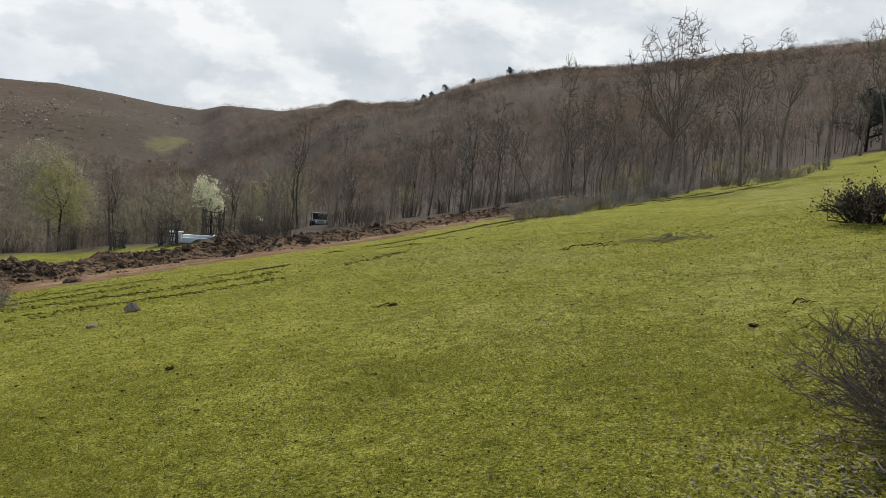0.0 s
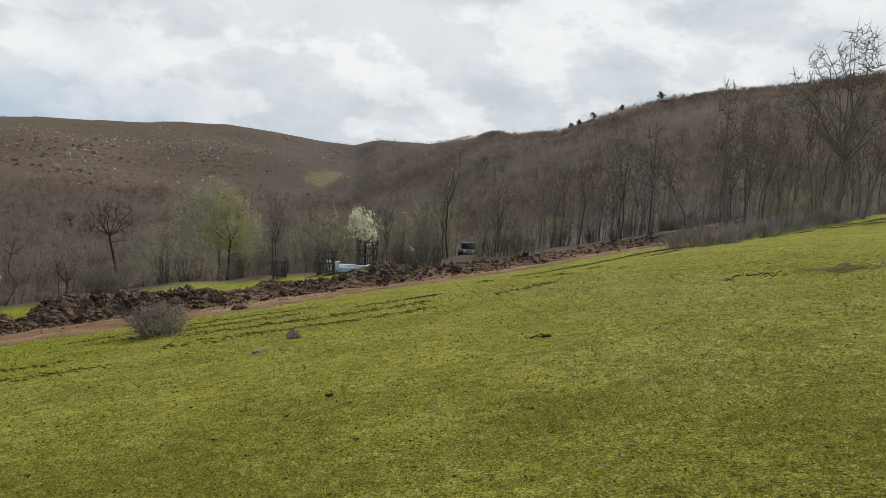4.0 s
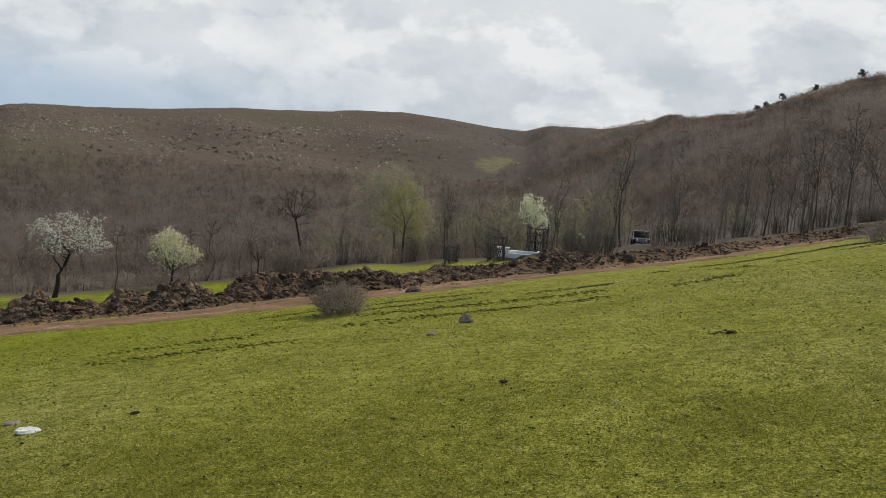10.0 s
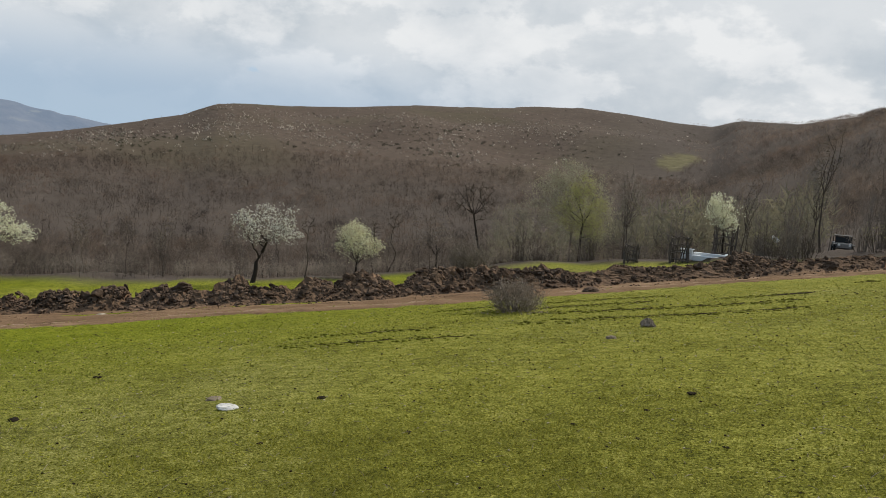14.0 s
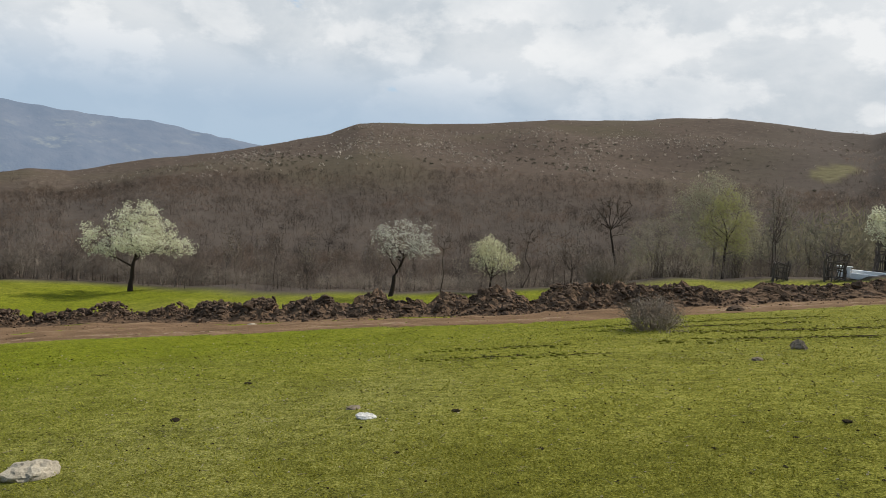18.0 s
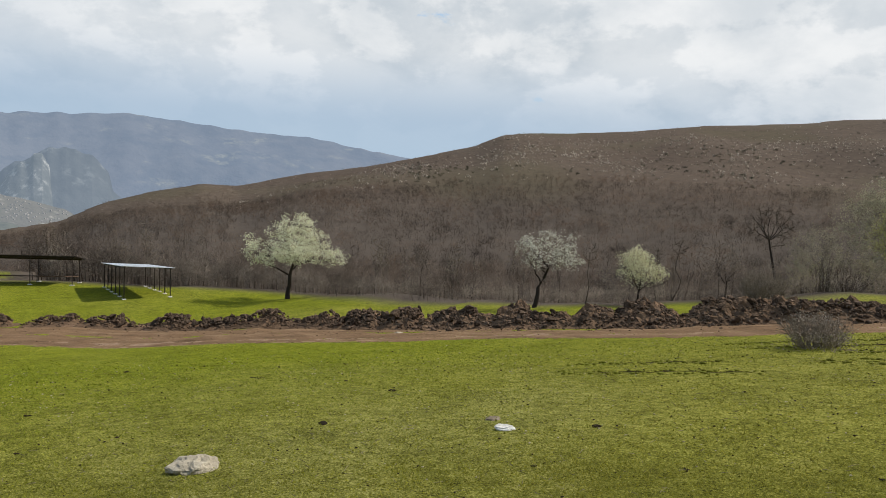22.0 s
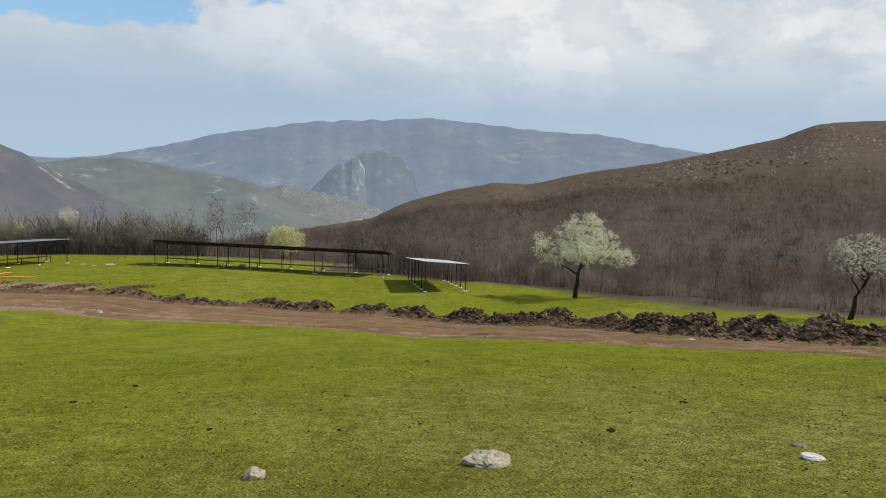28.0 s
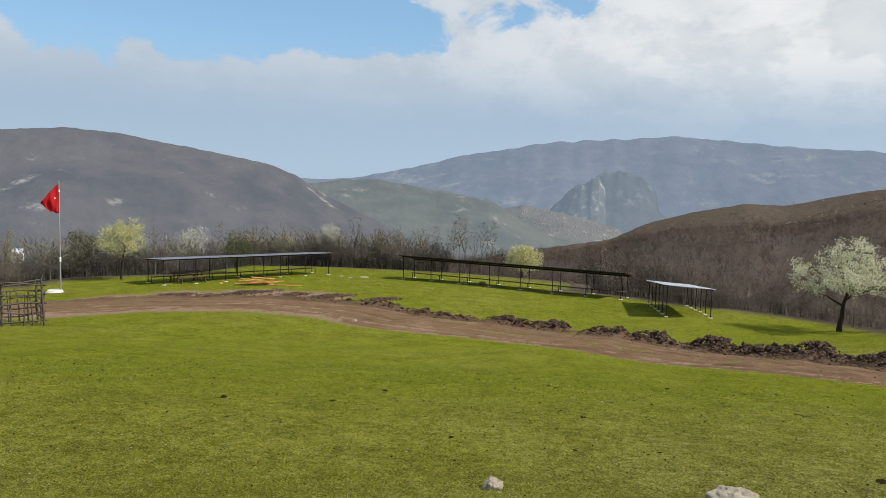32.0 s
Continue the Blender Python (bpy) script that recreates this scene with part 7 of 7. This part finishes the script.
shrub(meet(30.45, -10.1), 2.0, 0.56, 701, 120, "straggling grey thorny shrub on the pasture", "bark", "leaf_grey", 3, 0.020)


def thorn(p, reach, hgt, seed, n, label):
    """A low spreading thorn bush: crooked boughs fanned out near the ground, set with side twigs and short spurs."""
    r = np.random.default_rng(seed)
    boughs, spurs = Soup(), []
    for q in range(n):
        a, lift = r.uniform(0, 6.28), r.uniform(0.05, 0.75)
        go = np.array([math.cos(a) * math.cos(lift), math.sin(a) * math.cos(lift), math.sin(lift)])
        long_ = reach * r.uniform(0.55, 1.05) * (1 - 0.45 * lift)
        pts = [np.array([math.cos(a) * 0.1, math.sin(a) * 0.1, 0.0]) + r.normal(size=3) * (0.12, 0.12, 0.0)]
        for k in range(6):
            go = go + r.normal(size=3) * 0.16 + (0, 0, 0.05)
            go = go / np.linalg.norm(go)
            pts.append(pts[-1] + go * long_ / 6)
        pts = np.array(pts)
        pts[:, 2] = np.clip(pts[:, 2], 0.01, hgt)
        boughs.add(*tube_arrays(pts, np.linspace(0.0065, 0.0025, 7), 5))
        for k in range(11):
            t = r.uniform(1.0, 5.9)
            b = pts[int(t)] + (pts[int(t) + 1] - pts[int(t)]) * (t % 1)
            d = go + r.normal(size=3) * 0.8
            d = d / np.linalg.norm(d) * r.uniform(0.12, 0.34) * reach * 0.6
            e = b + d
            e[2] = max(e[2], 0.015)
            m = (b + e) / 2 + r.normal(size=3) * 0.02
            boughs.add(*tube_arrays([b, m, e], [0.0034, 0.0026, 0.0013], 3))
            for u in r.random(7):
                s = b + (e - b) * u
                spurs.append((s, s + r.normal(size=3) * 0.035))
    root = empty("shrub", Matrix.Translation(p), label, "shrub")
    link("branchwork", boughs.mesh("branchwork"), "bark", root)
    a, b = np.array([s[0] for s in spurs]), np.array([s[1] for s in spurs])
    link("twig_growth", np_mesh("twig_growth", *rods(a, a, b, 0.0018, 0.0008, True)), "bark_mid", root)
    return root


thorn(on_ground((2.82, 3.6)), 1.2, 0.52, 702, 210, "low spreading leafless thorn shrub close to the path")
shrub(at_bearing(-29.4, 19.6), 2.6, 0.62, 703, 120, "heap of dark cut branches with dead leaves on the pasture", "bark_dark", "leaf_dead", 3, 0.035, name="brush_heap", rad=0.014)


def fallen(p, size, n, seed, mat, label, rad):
    """Crooked sticks lying flat on the turf."""
    r = np.random.default_rng(seed)
    soup = Soup()
    for q in range(n):
        a = r.uniform(-0.5, 0.5) + (math.pi if q % 2 else 0.0)
        at = np.array([r.normal() * size * 0.3, r.normal() * size * 0.12, 0.0]) if n > 1 else np.zeros(3)
        pts = [at]
        for k in range(5):
            a = a + r.normal() * 0.35
            pts.append(pts[-1] + np.array([math.cos(a), math.sin(a) * 0.6, 0.0]) * size * r.uniform(0.05, 0.11))
            if k and r.random() < 0.8:
                b = a + r.choice([-1, 1]) * r.uniform(0.5, 1.1)
                tip = pts[-1] + np.array([math.cos(b), math.sin(b) * 0.6, r.uniform(0.1, 0.45)]) * size * r.uniform(0.08, 0.2)
                soup.add(*tube_arrays(np.array([pts[-1], (pts[-1] + tip) / 2 + (0, 0, 0.01), tip]) + (0, 0, rad), [rad * 0.6, rad * 0.45, rad * 0.2], 4))
        pts = np.array(pts)
        pts[:, 2] += rad + r.uniform(0, 0.13, 6) * size
        soup.add(*tube_arrays(pts, np.linspace(rad, rad * 0.35, 6), 5))
    ob = tagged(link("brushwood", soup.mesh("brushwood"), mat), label, "brushwood")
    across = Vector((p.x, p.y, 0)).normalized()
    tilt = Vector((1, 0, 0.174)).normalized().rotation_difference(Vector((1, 0, 0))).inverted()
    ob.matrix_world = Matrix.LocRotScale(p, tilt @ Euler((0, 0, math.atan2(-across.x, across.y))).to_quaternion(), None)
    return ob


fallen(Vector((5.3, 17.9, gz(5.3, 17.9))), 1.5, 30, 704, "bark", "flattened dry brushwood lying on the grass", 0.0065)
fallen(Vector((3.4, 17.3, gz(3.4, 17.3))), 0.9, 3, 705, "bark_dark", "small dark fallen branch on the grass", 0.016)
fallen(Vector((-0.66, 11.25, gz(-0.66, 11.25))), 0.34, 5, 706, "bark_dark", "little crooked dry stick on the grass", 0.010)
fallen(meet(104.5, -14.3, E28), 0.5, 1, 708, "bark", "thin dry stick lying on the pasture", 0.007)
fallen(meet(70.5, -15.5, E28), 0.6, 1, 709, "bark_dark", "thin dark stick lying on the pasture", 0.008)
fallen(Vector((3.9, 8.35, gz(3.9, 8.35))), 0.42, 1, 711, "bark_dark", "short dark stick lying on the pasture", 0.010)
fallen(meet(-7.5, -9.0, E0), 0.45, 1, 710, "bark", "thin dry stick lying on the pasture", 0.007)
shrub(at_bearing(34.3, 34.0), 2.6, 1.15, 707, 190, "wide grey leafless thicket on top of the bank", "bark", "leaf_grey", 2, 0.02, rad=0.009)
r = np.random.default_rng(77)
for k in range(38):
    az = -5.8 - 20.5 * k / 37 + r.uniform(-0.5, 0.5)
    rr = float(np.interp(az, [-27, -25, -20.5, -17, -13, -9, -5.8], [64, 58, 53, 47, 38, 32.5, 32.5])) + abs(r.normal()) * 2.6
    shrub(at_bearing(az, rr), r.uniform(1.2, 2.6), r.uniform(0.35, 0.95), 720 + k, 42, "pale dry brushwood along the meadow's wooded rim", ("twig_pale", "bark", "twig_grey")[k % 3], "leaf_grey", 2, 0.022, rad=0.009)
for az, rr in ((-14.3, 55), (-19.6, 60), (-21.6, 66), (-12.6, 52)):
    shrub(at_bearing(az, rr), 2.2, 2.0, 790 + int(-az), 60, "bushy thicket with fresh green leaves in the wood's edge", "bark", "leaf", 2, 0.035, rad=0.010)
for k in range(22):
    az = r.choice([r.uniform(4, 7), r.uniform(11, 14.5), r.uniform(22, 34)])
    rr = RIM[int(round(az))] + r.uniform(0.0, 6.0)
    shrub(at_bearing(az, rr), r.uniform(1.2, 2.2), r.uniform(0.8, 1.7), 760 + k, 44, "low budding thicket at the wood's edge", "bark" if k % 2 else "bark_mid", "leaf" if k % 4 == 0 else "leaf_grey", 1, 0.020, rad=0.008)

# brush grown close against the back of the bank
for k in range(30):
    (q,), (n_,) = along(np.array([r.uniform(22, 59)]))
    q = q + n_ * r.uniform(3.6, 6.0)
    az = math.degrees(math.atan2(-q[0], q[1]))
    if 8.0 < az < 10.0 or 4.4 < az < 6.6:
        continue
    shrub(on_ground(q), r.uniform(1.0, 2.2), r.uniform(0.5, 1.2), 800 + k, 44, "low leafless brush close behind the earth bank", "bark" if k % 2 else "bark_mid", "leaf_grey", 1, 0.018, rad=0.008)

# dark trees standing in for the shaded wood slope at the far right, and the small pines on the ridge
for k in range(5):
    az, rr = -28.3 - 1.2 * k, 86 + 3.2 * (k % 3)
    soup = grow(900 + k, 5.2, 0.16, 0.1, 14, 1.0, 3, (7, 6, 4), (0, 0), 0.08, 0.05)
    make_tree("slope_shade_tree", at_bearing(az, rr), soup, "bark_dark", "bark_dark", "dense dark tree standing in for the shaded wood slope at the pasture's upper end", "evergreen trees", 0.0, clumps(soup[2], 7, 0.2, 0.09, 910 + k), "evergreen")
for k, (az, f_) in enumerate(((0.4, 1.0), (-4.2, 1.05), (-1.6, 0.85), (1.4, 0.8), (1.9, 0.7), (41.2, 0.0))):
    rr = float(np.interp(az, SKY_AZ, SKY_R)) - 6 if f_ else 150.0
    soup = grow(930 + k, 2.9 * (f_ or 0.9), 0.12, 0.35, 9, 1.0, 2, (6, 5), (0.1, 0), 0.1, 0.05)
    make_tree("pine_tree", at_bearing(az, rr, 0.5), soup, "bark_dark", "bark_dark", "small dark pine standing out on the wooded ridge", "ridge pines", 0.0, clumps(soup[2], 8, 0.2, 0.17, 940 + k), "evergreen")

# ---- grass blades near the standing place ----


def blades(n, lo, hi, seed, tall, wide_):
    r = np.random.default_rng(seed)
    az = np.radians(r.uniform(-36, 136, n))
    dist = lo + (hi - lo) * r.random(n) ** 0.75
    x, y = -dist * np.sin(az), dist * np.cos(az)
    patch = wave(x, y, 1.6, 15) + 0.6 * wave(x, y, 5.0, 16)
    keep = (patch + r.normal(size=n) * 0.7 > -0.4) & (r.random(n) > smooth(dist, hi * 0.6, hi))
    x, y = x[keep], y[keep]
    n = len(x)
    z = ground_z(x, y) - 0.003
    a, h = r.uniform(0, 6.28, n), tall * r.uniform(0.4, 1.5, n) * (1 + 0.4 * wave(x, y, 2.6, 18))
    wd = wide_ * r.uniform(0.6, 1.3, n)
    b = np.stack([x, y, z], -1)
    s = np.stack([np.cos(a) * wd, np.sin(a) * wd, 0 * a], -1)
    t = b + np.stack([r.normal(size=n) * h * 1.5, r.normal(size=n) * h * 1.5, h], -1)
    v = np.stack([b - s, b + s, t], 1).reshape(-1, 3)
    return v, np.arange(3 * n).reshape(-1, 3)


for k, args in enumerate(((330000, 2.2, 10.0, 31, 0.030, 0.0032), (120000, 8.0, 28.0, 32, 0.034, 0.007))):
    tagged(link("grass", np_mesh("grass", *blades(*args)), "blade"), "short grazed green grass blades", "grass", kind="stuff")


def flakes(n, lo, hi, seed, size):
    """Small low leaves of clover and grass, lying nearly flat."""
    r = np.random.default_rng(seed)
    az = np.radians(r.uniform(-36, 136, n))
    dist = lo + (hi - lo) * r.random(n) ** 0.8
    x, y = -dist * np.sin(az), dist * np.cos(az)
    keep = r.random(n) > smooth(dist, hi * 0.55, hi)  # thins out with distance
    x, y, dist = x[keep], y[keep], dist[keep]
    n = len(x)
    c = np.stack([x, y, ground_z(x, y) + r.uniform(0.004, 0.030, n)], -1)
    up_v = np.stack([r.normal(size=n) * 0.8, r.normal(size=n) * 0.8, np.ones(n)], -1)
    a = np.cross(up_v, r.normal(size=(n, 3)))
    a /= np.linalg.norm(a, axis=1)[:, None]
    b = np.cross(up_v, a)
    b /= np.linalg.norm(b, axis=1)[:, None]
    s = (size * r.uniform(0.5, 1.4, n) * (0.6 + 0.5 * dist / hi))[:, None]
    v = np.stack([c - a * s, c + b * s * 0.45, c + a * s, c - b * s * 0.45], 1).reshape(-1, 3)
    k = np.arange(n)[:, None] * 4
    return v, k + [0, 1, 2, 3]


for k, args in enumerate(((110000, 2.2, 9.0, 41, 0.009), (90000, 8.0, 32.0, 42, 0.022))):
    tagged(link("low_leaves", np_mesh("low_leaves", *flakes(*args)), "flake"), "fine clover and grass leaves of the grazed turf", "grass", kind="stuff")



def tufts(n, lo, hi, seed, size):
    """Low cushions of cropped turf, each a small uneven peak."""
    r = np.random.default_rng(seed)
    az = np.radians(r.uniform(-36, 136, n))
    dist = lo + (hi - lo) * r.random(n) ** 0.7
    x, y = -dist * np.sin(az), dist * np.cos(az)
    keep = r.random(n) > smooth(dist, hi * 0.6, hi)
    x, y, dist = x[keep], y[keep], dist[keep]
    n = len(x)
    s = size * r.uniform(0.5, 1.5, n) * (0.55 + 0.6 * dist / hi)
    base = np.stack([x, y, ground_z(x, y) - 0.004], -1)
    turn = r.uniform(0, 6.28, n)
    pts = []
    for k in range(4):
        a, l = turn + k * 1.5708 + r.uniform(-0.4, 0.4, n), s * r.uniform(0.6, 1.3, n)
        pts.append(base + np.stack([np.cos(a) * l, np.sin(a) * l, 0.174 * np.cos(a) * l], -1))
    tip = base + np.stack([r.normal(size=n) * s * 0.35, r.normal(size=n) * s * 0.35, s * r.uniform(0.3, 0.8, n)], -1)
    v = np.stack([*pts, tip], 1).reshape(-1, 3)
    k = np.arange(n)[:, None] * 5
    return v, np.concatenate([k + [0, 1, 4], k + [1, 2, 4], k + [2, 3, 4], k + [3, 0, 4]])


for k, args in enumerate(((60000, 2.2, 10.0, 51, 0.0165), (60000, 8.0, 30.0, 52, 0.025))):
    tagged(link("turf_tufts", np_mesh("turf_tufts", *tufts(*args)), "tuft"), "low cushions of cropped pasture turf", "grass", kind="stuff")

# dead leaves and dry stalks under the thorn shrub
r = np.random.default_rng(66)
n = 5200
px_, py_ = r.normal(2.45, 0.6, n), r.normal(3.45, 0.5, n)
c = np.stack([px_, py_, ground_z(px_, py_) + r.uniform(0.004, 0.03, n)], -1)
a = r.normal(size=(n, 3)) * (1, 1, 0.35)
a /= np.linalg.norm(a, axis=1)[:, None]
b = np.cross(a, r.normal(size=(n, 3)) * 0.4 + (0, 0, 1))
b /= np.linalg.norm(b, axis=1)[:, None]
sz = r.uniform(0.006, 0.02, (n, 1))
v = np.stack([c - a * sz, c + b * sz * 0.5, c + a * sz, c - b * sz * 0.5], 1).reshape(-1, 3)
tagged(link("leaf_litter", np_mesh("leaf_litter", v, np.arange(4 * n).reshape(-1, 4)), "litter"), "dry grey-brown dead leaves under the thorn shrub", "leaf litter", kind="stuff")

# crumbs of soil, dry droppings and white pebbles in the turf
for name_, mat_, label_, n, lo_s, hi_s, seed in (("soil_crumbs", "dung", "dark crumbs and dry droppings scattered in the turf", 1300, 0.006, 0.016, 67), ("pebbles", "stone", "small pale pebbles scattered in the turf", 1500, 0.005, 0.014, 68), ("dry_stalks", "litter", "short dry straw-coloured stalks in the turf", 4200, 0.004, 0.006, 69)):
    r = np.random.default_rng(seed)
    bits = Soup()
    az_, di = np.radians(r.uniform(-36, 136, n)), 2.4 + 20 * r.random(n) ** 1.1
    xs, ys = -di * np.sin(az_), di * np.cos(az_)
    zs = ground_z(xs, ys)
    for k in range(n):
        if name_ == "dry_stalks":
            a, ln = r.uniform(0, 6.28), r.uniform(0.03, 0.10)
            tip = np.array([math.cos(a), math.sin(a), r.uniform(0.05, 0.5)]) * ln
            bits.add(*tube_arrays(np.array([(0, 0, 0.006), tip / 2 + (0, 0, 0.008), tip]) + (xs[k], ys[k], zs[k]), [0.002 + 0.0001 * di[k], 0.002 + 0.0001 * di[k], 0.0006], 3))
        else:
            v, f = small[k % 8]
            sz = r.uniform(lo_s, hi_s) * (0.6 + 0.07 * di[k])
            bits.add(v * sz * (1, 1, 0.7) + (xs[k], ys[k], zs[k] + 0.008 + sz * 0.3), f)
    tagged(link(name_, bits.mesh(name_), mat_), label_, "turf litter", kind="stuff")
